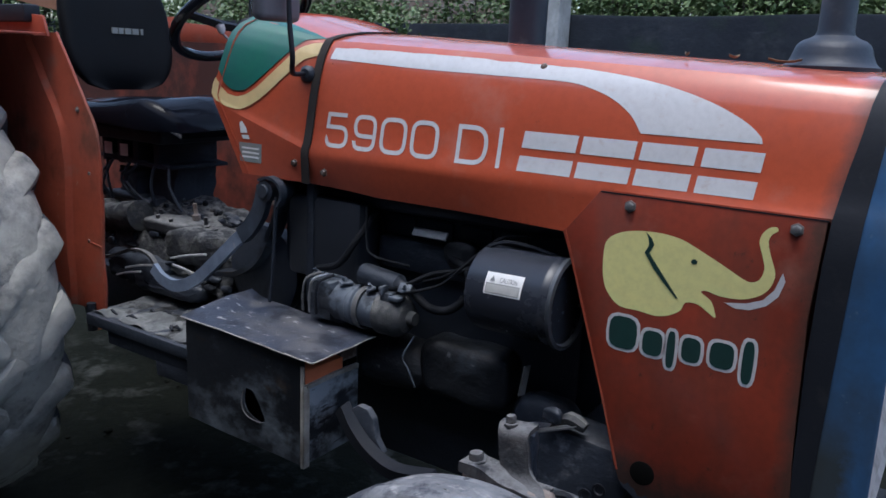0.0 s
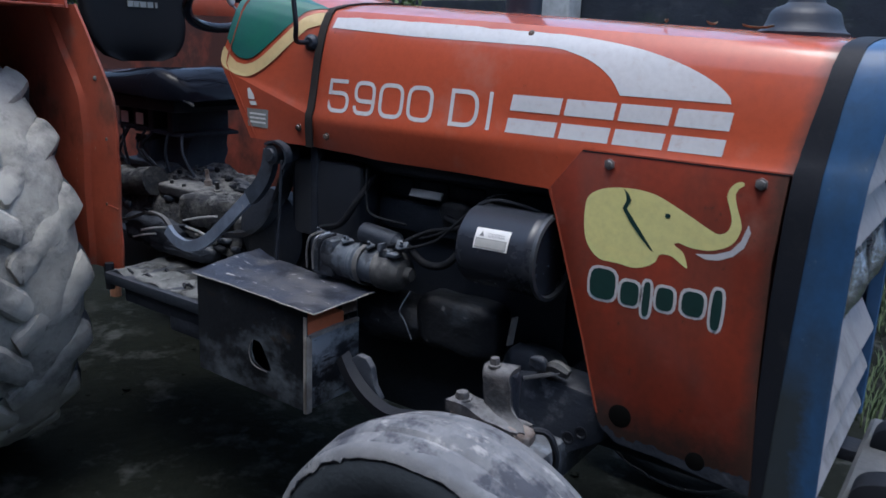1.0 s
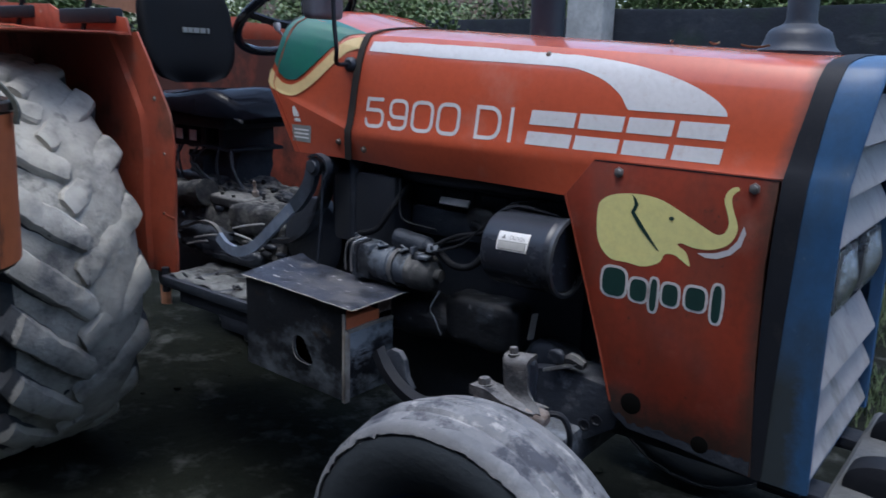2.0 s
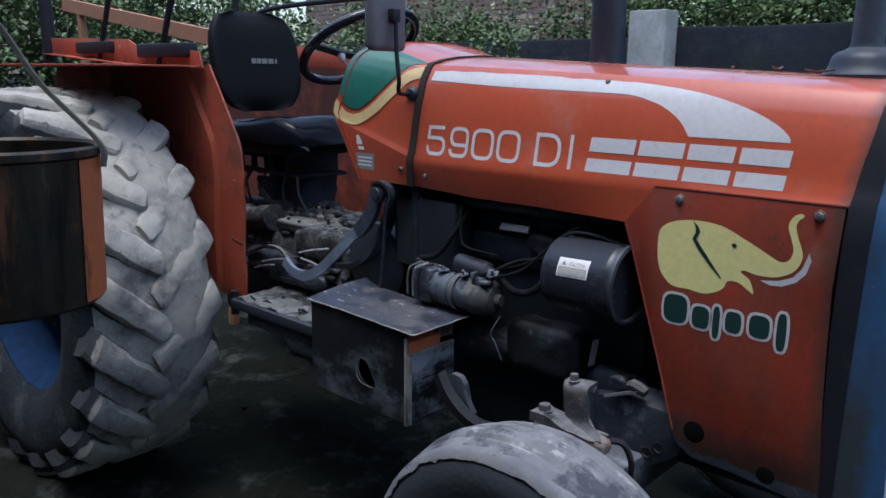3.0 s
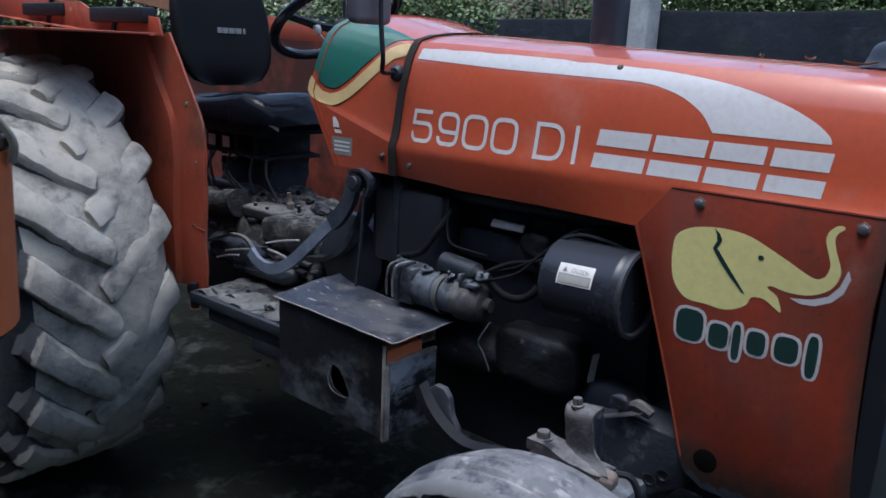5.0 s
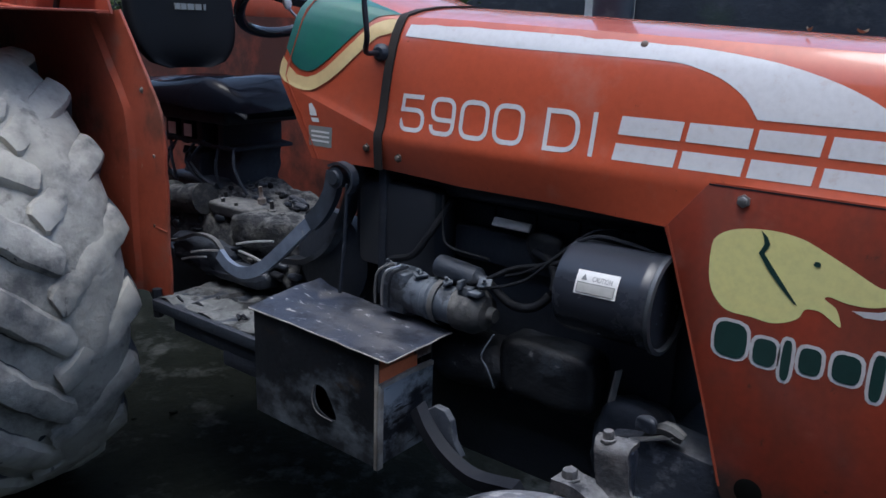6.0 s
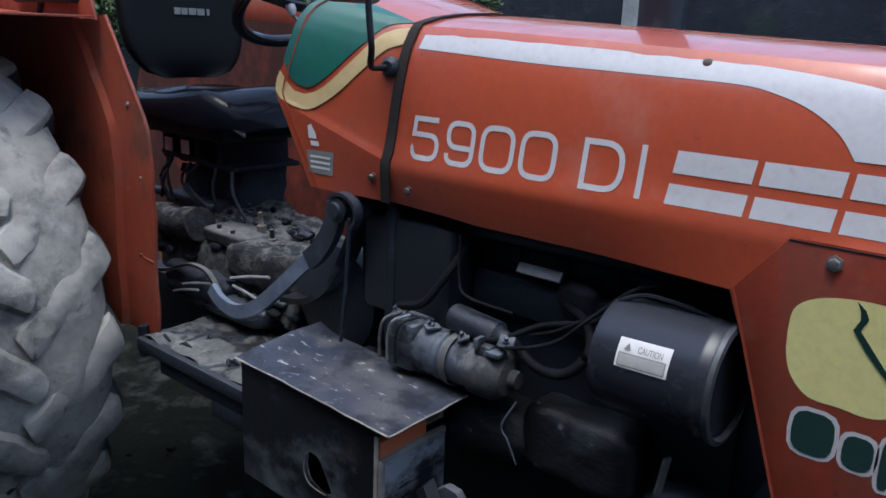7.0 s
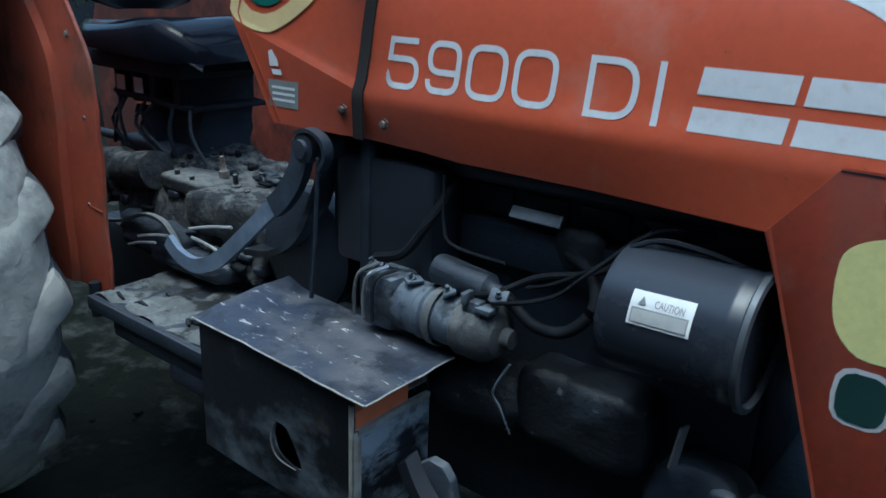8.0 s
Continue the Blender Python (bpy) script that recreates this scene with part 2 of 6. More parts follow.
layer(CONCRETE, (0.060, 0.064, 0.070), 5.0, 0.60, 0.72, 0.6, (0.4, 1, 2.2), 0.95, 9.0)
POSTWHITE = mat("whitewashed_concrete", (0.28, 0.29, 0.29), 0.85, 0, (0.16, 0.165, 0.165), 3, 25, 0.8, bump=0.3, bump_scale=40)
BRICK = mat("old_brick", (0.26, 0.17, 0.13), 0.9, 0, (0.2, 0.165, 0.14), 3, 30, 0.7, (0.33, 0.31, 0.29), 0.3, 6, 0.5, 40, rand=0.3)
MORTAR = mat("mortar", (0.25, 0.24, 0.225), 0.95, 0, (0.15, 0.145, 0.14), 4, 30, 0.7)
LEAF = mat("leaf_green", (0.07, 0.12, 0.035), 0.55, 0, (0.12, 0.16, 0.06), 3, 20, 0.7, bump=0)
BARK = mat("bark", (0.09, 0.075, 0.06), 0.9, 0, (0.05, 0.045, 0.04), 6, 40, 0.7, bump=0.5)
GRASSM = mat("grass_green", (0.045, 0.075, 0.028), 0.8, 0, (0.075, 0.10, 0.045), 3, 20, 0.7, bump=0)
TIN = mat("dark_oily_tin", (0.012, 0.013, 0.011), 0.4, 0.3, (0.03, 0.018, 0.010), 9, 30, 0.8, (0.20, 0.09, 0.04), 0.14, 24, 0.1)
TINORANGE = mat("orange_tin_paint", (0.42, 0.11, 0.035), 0.5, 0, (0.3, 0.08, 0.03), 12, 50, 0.6, bump=0.05)
WOOD = mat("weathered_pole", (0.13, 0.11, 0.08), 0.85, 0, (0.08, 0.07, 0.055), 4, 60, 0.8, bump=0.5)
GLASS = mat("lamp_glass", (0.78, 0.80, 0.82), 0.12, 0.85, (0.22, 0.23, 0.24), 26, 70, 0.8, bump=0.5, bump_scale=90)

# ---- helpers ----
WORLD = {}


def thing(name, loc, label, category, group="", kind=""):
    ob = new(name)
    ob.location = loc
    ob.empty_display_size = 0.1
    WORLD[ob.name] = Matrix.Translation(loc)
    return tagged(ob, label, category, group, kind)


def part(name, bm, material, parent, label="", smooth=40, m=None):
    """Links bm, built in world metres (or in its own frame, set by m), as one mesh under parent."""
    me = bpy.data.meshes.new(name)
    bmesh.ops.recalc_face_normals(bm, faces=bm.faces[:])
    bm.to_mesh(me)
    bm.free()
    return link(name, me, material, parent, label, smooth, m)


def link(name, me, material, parent, label="", smooth=40, m=None):
    if material and not me.materials:
        me.materials.append(material)
        if smooth:
            me.shade_smooth()
            me.set_sharp_from_angle(angle=radians(smooth))
    ob = new(name, me)
    world_m = m or Matrix.Identity(4)
    if parent:
        ob.parent = parent
        ob.matrix_parent_inverse = WORLD[parent.name].inverted()
    ob.matrix_basis = world_m
    WORLD[ob.name] = world_m
    if label:
        ob["label"] = label
    return ob


def B():
    return bmesh.new()


def box(bm, lo, hi, bev=0.0, m=None, seg=2):
    r = bmesh.ops.create_cube(bm, size=1.0)
    vs = r["verts"]
    lo, hi = Vector(lo), Vector(hi)
    for v in vs:
        v.co = Vector((lo[i] + (v.co[i] + 0.5) * (hi[i] - lo[i]) for i in range(3)))
    if bev:
        es = list({e for v in vs for e in v.link_edges})
        r = bmesh.ops.bevel(bm, geom=vs + es, offset=bev, segments=seg, affect="EDGES", profile=0.5)
        vs = list({v for f in r["faces"] for v in f.verts} | {v for v in vs if v.is_valid})
    if m:
        bmesh.ops.transform(bm, matrix=m, verts=[v for v in vs if v.is_valid])
    return bm


def grid(bm, rows, close=False):
    """Faces between rows of points."""
    vr = [[bm.verts.new(p) for p in r] for r in rows]
    n = len(vr[0])
    for a, b in zip(vr, vr[1:]):
        for i in range(n if close else n - 1):
            j = (i + 1) % n
            try:
                bm.faces.new((a[i], a[j], b[j], b[i]))
            except ValueError:
                pass
    return vr


def ring(c, ax, r, seg, up=None):
    ax = Vector(ax).normalized()
    u = Vector(up) if up else (Vector((0, 0, 1)) if abs(ax.z) < 0.9 else Vector((1, 0, 0)))
    u = (u - u.dot(ax) * ax).normalized()
    w = ax.cross(u)
    return [Vector(c) + r * (math.cos(2 * math.pi * k / seg) * u + math.sin(2 * math.pi * k / seg) * w) for k in range(seg)]


def tube(bm, pts, r, seg=8, caps=True):
    """A round bar along pts; r is one radius or one for each point."""
    pts = [Vector(p) for p in pts]
    rs = r if isinstance(r, (list, tuple)) else [r] * len(pts)
    rows = []
    up = Vector((0.12, 0.3, 1.0))
    for i, p in enumerate(pts):
        d = (pts[min(i + 1, len(pts) - 1)] - pts[max(i - 1, 0)]).normalized()
        if abs(d.dot(up.normalized())) > 0.95:
            up = Vector((1, 0.2, 0.1))
        rows.append(ring(p, d, rs[i], seg, up))
    vr = grid(bm, rows, True)
    if caps:
        bm.faces.new(vr[0][::-1])
        bm.faces.new(vr[-1])
    return bm


def smooth_pts(pts, n=6):
    """Catmull-Rom through pts."""
    P = [Vector(p) for p in pts]
    P = [P[0] * 2 - P[1]] + P + [P[-1] * 2 - P[-2]]
    out = []
    for i in range(1, len(P) - 2):
        for k in range(n):
            t = k / n
            a, b, c, d = P[i - 1:i + 3]
            out.append(0.5 * ((2 * b) + (c - a) * t + (2 * a - 5 * b + 4 * c - d) * t * t + (3 * b - a - 3 * c + d) * t ** 3))
    return out + [P[-2]]


def lathe(bm, prof, c, ax, seg=32, up=None):
    """prof: (radius, way along ax) from c."""
    ax = Vector(ax).normalized()
    rows = [ring(Vector(c) + h * ax, ax, max(r, 0.0005), seg, up) for r, h in prof]
    grid(bm, rows, True)
    return bm


def prism(bm, poly, y0, y1, bev=0.0):
    """A plate: poly in (x, z), from y0 to y1."""
    a = [bm.verts.new((x, y0, z)) for x, z in poly]
    f = bm.faces.new(a)
    r = bmesh.ops.extrude_face_region(bm, geom=[f])
    vs = [v for v in r["geom"] if isinstance(v, bmesh.types.BMVert)]
    bmesh.ops.translate(bm, verts=vs, vec=(0, y1 - y0, 0))
    if bev:
        es = list({e for v in a + vs for e in v.link_edges})
        bmesh.ops.bevel(bm, geom=es, offset=bev, segments=2, affect="EDGES", profile=0.5)
    return bm


def flat_bar(bm, pts, width, thick, side=(0, 1, 0)):
    """A flat bar bent along pts; its width lies along side."""
    pts = [Vector(p) for p in pts]
    s = Vector(side).normalized()
    rows = []
    for i, p in enumerate(pts):
        d = (pts[min(i + 1, len(pts) - 1)] - pts[max(i - 1, 0)]).normalized()
        n = d.cross(s).normalized()
        w = width[i] if isinstance(width, (list, tuple)) else width
        rows.append([p + s * w / 2 + n * thick / 2, p - s * w / 2 + n * thick / 2,
                     p - s * w / 2 - n * thick / 2, p + s * w / 2 - n * thick / 2])
    vr = grid(bm, rows, True)
    bm.faces.new(vr[0][::-1])
    bm.faces.new(vr[-1])
    return bm


def bolt(parent, at, r=0.011, ax=(0, -1, 0), h=0.009, material=None, name="bolt"):
    bm = B()
    lathe(bm, [(0.0, 0.0), (r * 1.5, 0.0), (r * 1.5, h * 0.25), (r, h * 0.3), (r * 0.95, h * 0.9), (r * 0.7, h), (0, h)], at, ax, 6)
    return part(name, bm, material or STEEL, parent, smooth=30)


def thicken(bm, t):
    """Gives a sheet its thickness, inwards."""
    bmesh.ops.recalc_face_normals(bm, faces=bm.faces[:])
    bm.normal_update()
    bmesh.ops.solidify(bm, geom=bm.faces[:], thickness=t)


def curve2(pts, n=5):
    """A smooth outline through (x, z) points."""
    return [(p.x, p.y) for p in smooth_pts([(x, z, 0) for x, z in pts], n)]


def interp(x, xs, ys):
    return float(np.interp(x, xs, ys))


# ---- hood surface ----
PROF = [(-0.296, 1.12), (-0.303, 1.183), (-0.3035, 1.203), (-0.296, 1.22), (-0.289, 1.26), (-0.283, 1.30), (-0.277, 1.335), (-0.270, 1.365), (-0.2625, 1.392), (-0.253, 1.418), (-0.2375, 1.4445), (-0.2275, 1.4555), (-0.178, 1.4675), (-0.1, 1.477), (0.0, 1.482)]


def hood_top(x):
    return 1.497 - 0.045 * (x - 1.1)


def hood_pt(x, i, lift=0.0):
    y, z = PROF[i]
    if z > 1.2:
        z = 1.2 + (z - 1.2) * (hood_top(x) - 1.2) / 0.282
    y0, z0 = PROF[max(i - 1, 0)]
    y1, z1 = PROF[min(i + 1, len(PROF) - 1)]
    n = Vector((-(z1 - z0), y1 - y0)).normalized()
    return Vector((x, y + n.x * lift, z + n.y * lift))


def hood_y(x, z, lift=0.001):
    if z > 1.2:
        z = 1.2 + (z - 1.2) * 0.282 / (hood_top(x) - 1.2)
    return interp(z, [p[1] for p in PROF], [p[0] for p in PROF]) - lift


def half_loop(x, lift=0.0, n=len(PROF)):
    a = [hood_pt(x, i, lift) for i in range(n)]
    return a + [Vector((p.x, -p.y, p.z)) for p in a[-2::-1]]


XE = ([0.55, 0.65, 0.75, 0.88, 1.05, 1.17, 1.22, 1.28, 1.33, 1.39, 1.44], [2.287, 2.282, 2.279, 2.274, 2.274, 2.277, 2.282, 2.290, 2.299, 2.306, 2.316])
XB = ([0.55, 0.66, 0.86, 1.0, 1.12, 1.23, 1.33, 1.39, 1.44], [2.303, 2.304, 2.308, 2.312, 2.315, 2.321, 2.329, 2.337, 2.346])
XF = ([0.55, 0.71, 0.9, 1.07, 1.18, 1.24, 1.28, 1.33, 1.37, 1.43], [2.401, 2.397, 2.394, 2.391, 2.394, 2.399, 2.404, 2.410, 2.414, 2.421])


def decal(name, polys, material, parent, surf, lift=0.001, label=""):
    """Flat shapes given in (x, z), laid on a side surface y = surf(x, z)."""
    bm = B()
    for poly in polys:
        bm.faces.new([bm.verts.new((x, 0, z)) for x, z in poly]).normal_update()
    bmesh.ops.remove_doubles(bm, verts=bm.verts[:], dist=0.00005)
    bmesh.ops.triangulate(bm, faces=bm.faces[:])
    drape(bm, surf, lift)
    return part(name, bm, material, parent, label, smooth=60)


def drape(bm, surf, lift):
    zs = [v.co.z for v in bm.verts]
    xs = [v.co.x for v in bm.verts]
    for co, no, lo, hi, step in ((2, (0, 0, 1), min(zs), max(zs), 0.01), (0, (1, 0, 0), min(xs), max(xs), 0.08)):
        k = lo + step
        while k < hi:
            c = [0, 0, 0]
            c[co] = k
            bmesh.ops.bisect_plane(bm, geom=bm.verts[:] + bm.edges[:] + bm.faces[:], plane_co=c, plane_no=no)
            k += step
    for v in bm.verts:
        v.co.y = surf(v.co.x, v.co.z) - lift


def lettering(bm, text, x0, x1, z0, z1, thin=0.0):
    """One word or character of the built-in font, fitted into a rectangle of the x-z plane."""
    cu = bpy.data.curves.new("lettering", "FONT")
    cu.body, cu.fill_mode, cu.offset = text, "BOTH", thin
    cu.resolution_u = 6
    tmp = new("lettering", cu)
    dg = bpy.context.evaluated_depsgraph_get()
    me = bpy.data.meshes.new_from_object(tmp.evaluated_get(dg))
    bpy.data.objects.remove(tmp)
    vs = [v.co.copy() for v in me.vertices]
    ax, bx = min(v.x for v in vs), max(v.x for v in vs)
    ay, by = min(v.y for v in vs), max(v.y for v in vs)
    nv = [bm.verts.new((x0 + (v.x - ax) / (bx - ax) * (x1 - x0), 0, z0 + (v.y - ay) / (by - ay) * (z1 - z0))) for v in vs]
    for f in me.polygons:
        try:
            bm.faces.new([nv[k] for k in f.vertices])
        except ValueError:
            pass
    bpy.data.meshes.remove(me)


def lump(bm, lo, hi, seed=0, amp=0.008, p=3.2, sub=4, rough=16.0):
    """A caked casting: a rounded block with an uneven skin."""
    r = bmesh.ops.create_icosphere(bm, subdivisions=sub, radius=1.0)
    lo, hi = Vector(lo), Vector(hi)
    c, h = (lo + hi) / 2, (hi - lo) / 2
    for v in r["verts"]:
        d = v.co.normalized()
        k = 1 / (abs(d.x) ** p + abs(d.y) ** p + abs(d.z) ** p) ** (1 / p)
        q = Vector((c.x + h.x * d.x * k, c.y + h.y * d.y * k, c.z + h.z * d.z * k))
        w = noise.noise(q * rough + Vector((seed, 0, 0))) + 0.5 * noise.noise(q * rough * 2.7 + Vector((0, seed, 0)))
        v.co = q + d * amp * w
    return bm


def rounded_path(pts, radii, closed=False):
    """A line through (x, z) corners, each rounded by its radius."""
    out = []
    n = len(pts)
    for i in range(n):
        b = Vector(pts[i])
        r = radii[i]
        if not r or (not closed and i in (0, n - 1)):
            out.append(b)
            continue
        u, w = (Vector(pts[i - 1]) - b).normalized(), (Vector(pts[(i + 1) % n]) - b).normalized()
        for k in range(7):
            t = k / 6
            out.append(b + u * r * (1 - t) ** 2 + w * r * t ** 2)
    return out + [out[0]] if closed else out


def stroke(path, w):
    """Quads of a painted line of width w along path."""
    closed = (path[0] - path[-1]).length < 1e-6
    n = len(path)
    sides = []
    for i, p in enumerate(path):
        a = path[i - 1] if i else (path[-2] if closed else p)
        b = path[i + 1] if i < n - 1 else (path[1] if closed else p)
        d0 = (p - a).normalized() if (p - a).length > 1e-9 else (b - p).normalized()
        d1 = (b - p).normalized() if (b - p).length > 1e-9 else d0
        m = (d0 + d1).normalized()
        nn = Vector((-m.y, m.x)) * (w / 2 / max(0.6, m.dot(d0)))
        sides.append((p + nn, p - nn))
    return [[tuple(sides[i][0]), tuple(sides[i + 1][0]), tuple(sides[i + 1][1]), tuple(sides[i][1])] for i in range(n - 1)]


def painted_character(ch, x0, x1, z0, z1, w=0.0098):
    """Square-shouldered characters of the model number."""
    h = w / 2
    l, r, b, t = x0 + h, x1 - h, z0 + h, z1 - h
    q = (r - l) * 0.36
    if ch == "0":
        paths = [rounded_path([(l, b), (l, t), (r, t), (r, b)], [q] * 4, True)]
    elif ch == "5":
        m = b + (t - b) * 0.60
        paths = [rounded_path([(r - 0.002, t), (l + 0.002, t), (l, m), (r, m), (r, b), (l, b), (l - 0.001, b + 0.017)], [0, 0, 0, q, q, q * 0.8, 0])]
    elif ch == "9":
        m = b + (t - b) * 0.40
        paths = [rounded_path([(r, m), (l, m), (l, t), (r, t)], [0.0, q, q, q], True), rounded_path([(r, m + 0.004), (r, b), (l, b), (l - 0.001, b + 0.017)], [0, q, q * 0.8, 0])]
    elif ch == "D":
        paths = [rounded_path([(l, b), (l, t), (r, t), (r, b)], [0, 0, q * 1.35, q * 1.35], True)]
    else:
        paths = [[Vector(((l + r) / 2, z0)), Vector(((l + r) / 2, z1))]]
    return [f for path in paths for f in stroke(path, w)]


# ---- ground and surroundings ----
def build_ground():
    bm = B()
    ax = [-300, -120, -50, -25, -14, -9, -6.5] + [-5 + 0.125 * i for i in range(89)] + [7.5, 10, 15, 25, 50, 120, 300]
    ay = [-300, -120, -50, -25, -12, -7, -4.5] + [-3.2 + 0.125 * i for i in range(73)] + [7, 9, 13, 25, 50, 120, 300]
    rows = []
    for y in ay:
        r = []
        for x in ax:
            z = 0.0
            if -6 < x < 7 and -4 < y < 6.5:
                z = 0.03 * noise.noise((x * 0.8, y * 0.8, 0)) + 0.022 * noise.noise((x * 3.1, y * 3.1, 4)) + 0.016 * max(0, noise.noise((x * 7, y * 7, 9)))
            r.append((x, y, z - 0.050))
        rows.append(r)
    grid(bm, rows)
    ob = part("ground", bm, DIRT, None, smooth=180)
    tagged(ob, "dark trodden soil ground with dusty clods", "ground", kind="structure")


build_ground()


def background_wall():
    th = thing("boundary_wall", (1, 5.3, 0), "low dark weathered concrete boundary wall behind the tractor", "wall", kind="structure")
    bm = B()
    rows = []
    for z, y in ((-0.1, 5.22), (0.5, 5.22), (1.0, 5.22), (1.79, 5.22), (1.815, 5.24), (1.815, 5.44), (1.79, 5.46), (-0.1, 5.46)):
        rows.append([(-14 + 0.25 * i, y + 0.012 * noise.noise((i * 0.45, z * 3, 2)), z + ((0.03 * noise.noise((i * 0.17, 3, 1)) + (0.09 if i > 51 else 0.0)) if z > 1.5 else 0)) for i in range(97)])
    grid(bm, rows)
    part("wall_body", bm, CONCRETE, th)
    bm = B()
    box(bm, (-1.245, 4.95, -0.1), (-0.86, 5.2, 2.05), 0.02)
    ob = part("gate_post", bm, POSTWHITE, None)
    tagged(ob, "square whitewashed concrete post beside the boundary wall", "post", kind="structure")


background_wall()


# unseen wall, added to cut low sky light on the tractor's near side
def sky_blocking_wall():
    bm = B()
    rows = []
    for z, y in ((-0.1, -2.5), (1.2, -2.5), (2.4, -2.5), (3.4, -2.5), (3.42, -2.52), (3.42, -2.75), (-0.1, -2.75)):
        rows.append([(-9 + 1.0 * i, y + 0.01 * noise.noise((i * 0.9, z * 3, 2)), z) for i in range(21)])
    grid(bm, rows)
    ob = part("wall_south", bm, CONCRETE, None)
    tagged(ob, "plain dark wall added out of view to hold back low sky light", "wall", kind="structure")


sky_blocking_wall()

# ---- tractor ----
tractor = thing("tractor", (0.8, 0, 0), "old orange farm tractor with blue nose and dusty tyres", "tractor")


HOLE = mat("dark_recess", (0.003, 0.003, 0.003), 0.9, 0, bump=0, spec=0.1)


def build_hood():
    xs = [1.14, 1.22, 1.30, 1.38, 1.46, 1.54, 1.62, 1.70, 1.785, 1.826, 1.8675, 1.869, 1.95, 2.03, 2.11, 2.19, 2.25, 2.30]
    bm = B()
    rows = []
    for k, x in enumerate(xs):
        zl = interp(x, [1.1, 1.3], [1.121, 1.109]) if x < 1.868 else 1.1985
        yl = interp(x, [1.55, 1.79], [0.280, 0.3032]) if x < 1.868 else 0.3035
        both = []
        for inset in (0.0, -0.004):
            row = half_loop(x, inset)
            for q in (0, 1, -1, -2):
                p = row[q]
                p.z = zl if q in (0, -1) else max(p.z, zl + 0.002)
                if q in (0, -1):
                    p.y = math.copysign(yl + inset, p.y)
            for p in row:
                if k == len(xs) - 1:
                    p.x = interp(p.z, *XE) + 0.012
                if k == 0:
                    p.x = interp(p.z, [1.12, 1.45, 1.5], [1.076, 1.090, 1.096])
            both.append(row)
        rows.append(both[0] + both[1][::-1])
    grid(bm, rows, True)
    hood = part("hood", bm, ORANGE, tractor, "orange sheet-metal engine hood, glossy, a little dented", smooth=32)
    # side panels with slanted rear edge
    for sgn, name in ((1, "side_panel"), (-1, "side_panel")):
        poly = [(1.796, 1.108), (1.866, 1.1975), (2.27, 1.1975), (2.262, 1.03), (2.270, 0.8), (2.286, 0.565), (2.20, 0.572), (2.10, 0.582), (2.005, 0.585), (1.965, 0.61), (1.945, 0.655), (1.905, 0.80), (1.838, 1.0)]
        bm = B()
        prism(bm, poly, -0.3044 * sgn, -0.296 * sgn, 0.0006)
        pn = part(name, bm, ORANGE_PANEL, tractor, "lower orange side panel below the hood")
        if sgn == 1:
            for bx, bz in ((1.93, 1.178), (2.225, 1.178)):
                bolt(pn, (bx, -0.3044, bz), 0.008)
            for bx, bz, r in ((2.007, 0.649, 0.024), (2.174, 0.602, 0.019)):
                bm = B()
                lathe(bm, [(0.0, 0.0012), (r, 0.0012), (r * 1.05, 0.0008), (r * 1.06, 0.0)], (bx, -0.3044, bz), (0, -1, 0), 18)
                part("panel_hole", bm, HOLE, pn, "dark round hole")
        if sgn == 1:
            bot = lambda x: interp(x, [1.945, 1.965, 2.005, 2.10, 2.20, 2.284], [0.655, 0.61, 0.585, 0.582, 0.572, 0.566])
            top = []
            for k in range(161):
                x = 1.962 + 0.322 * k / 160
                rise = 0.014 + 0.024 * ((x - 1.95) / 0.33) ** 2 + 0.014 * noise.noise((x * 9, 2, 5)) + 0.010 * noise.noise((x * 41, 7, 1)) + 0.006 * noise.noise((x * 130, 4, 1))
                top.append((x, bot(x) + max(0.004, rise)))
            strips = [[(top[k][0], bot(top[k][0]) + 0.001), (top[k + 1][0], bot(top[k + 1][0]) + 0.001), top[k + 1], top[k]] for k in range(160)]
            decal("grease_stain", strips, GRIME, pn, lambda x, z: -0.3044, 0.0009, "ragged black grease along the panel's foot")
        # rear flange of the panel and the hood's lower lip
        bm = B()
        flat_bar(bm, [(1.80, -0.29 * sgn, 1.115), (1.905, -0.29 * sgn, 0.80), (1.955, -0.29 * sgn, 0.64)], 0.03, 0.004, (0, 1, 0))
        part("panel_flange", bm, ORANGE_DULL, pn)
    # seam line above the panel
    bm = B()
    flat_bar(bm, [(1.868, -0.3035, 1.1985), (2.272, -0.3035, 1.1985)], 0.003, 0.0025, (0, 1, 0))
    part("panel_seam", bm, BLACK, hood)
    # strap
    STRAP = mat("weathered_rubber_strap", (0.03, 0.026, 0.025), 0.85, 0, (0.05, 0.042, 0.038), 10, 60, 0.7, bump=0.2, spec=0.2)
    bm = B()
    n = len(PROF)
    rows = []
    for off in (0.0, 0.024):
        for lift in ((0.001, 0.005) if off == 0 else (0.005, 0.001)):
            row = half_loop(1.15, lift)
            for p in row:
                p.x = interp(p.z, [1.12, 1.25, 1.45, 1.5], [1.074, 1.081, 1.086, 1.090]) + off
            rows.append(row)
    grid(bm, rows)
    part("hood_strap", bm, STRAP, tractor, "black rubber strap round the hood", smooth=50)
    return hood


hood = build_hood()


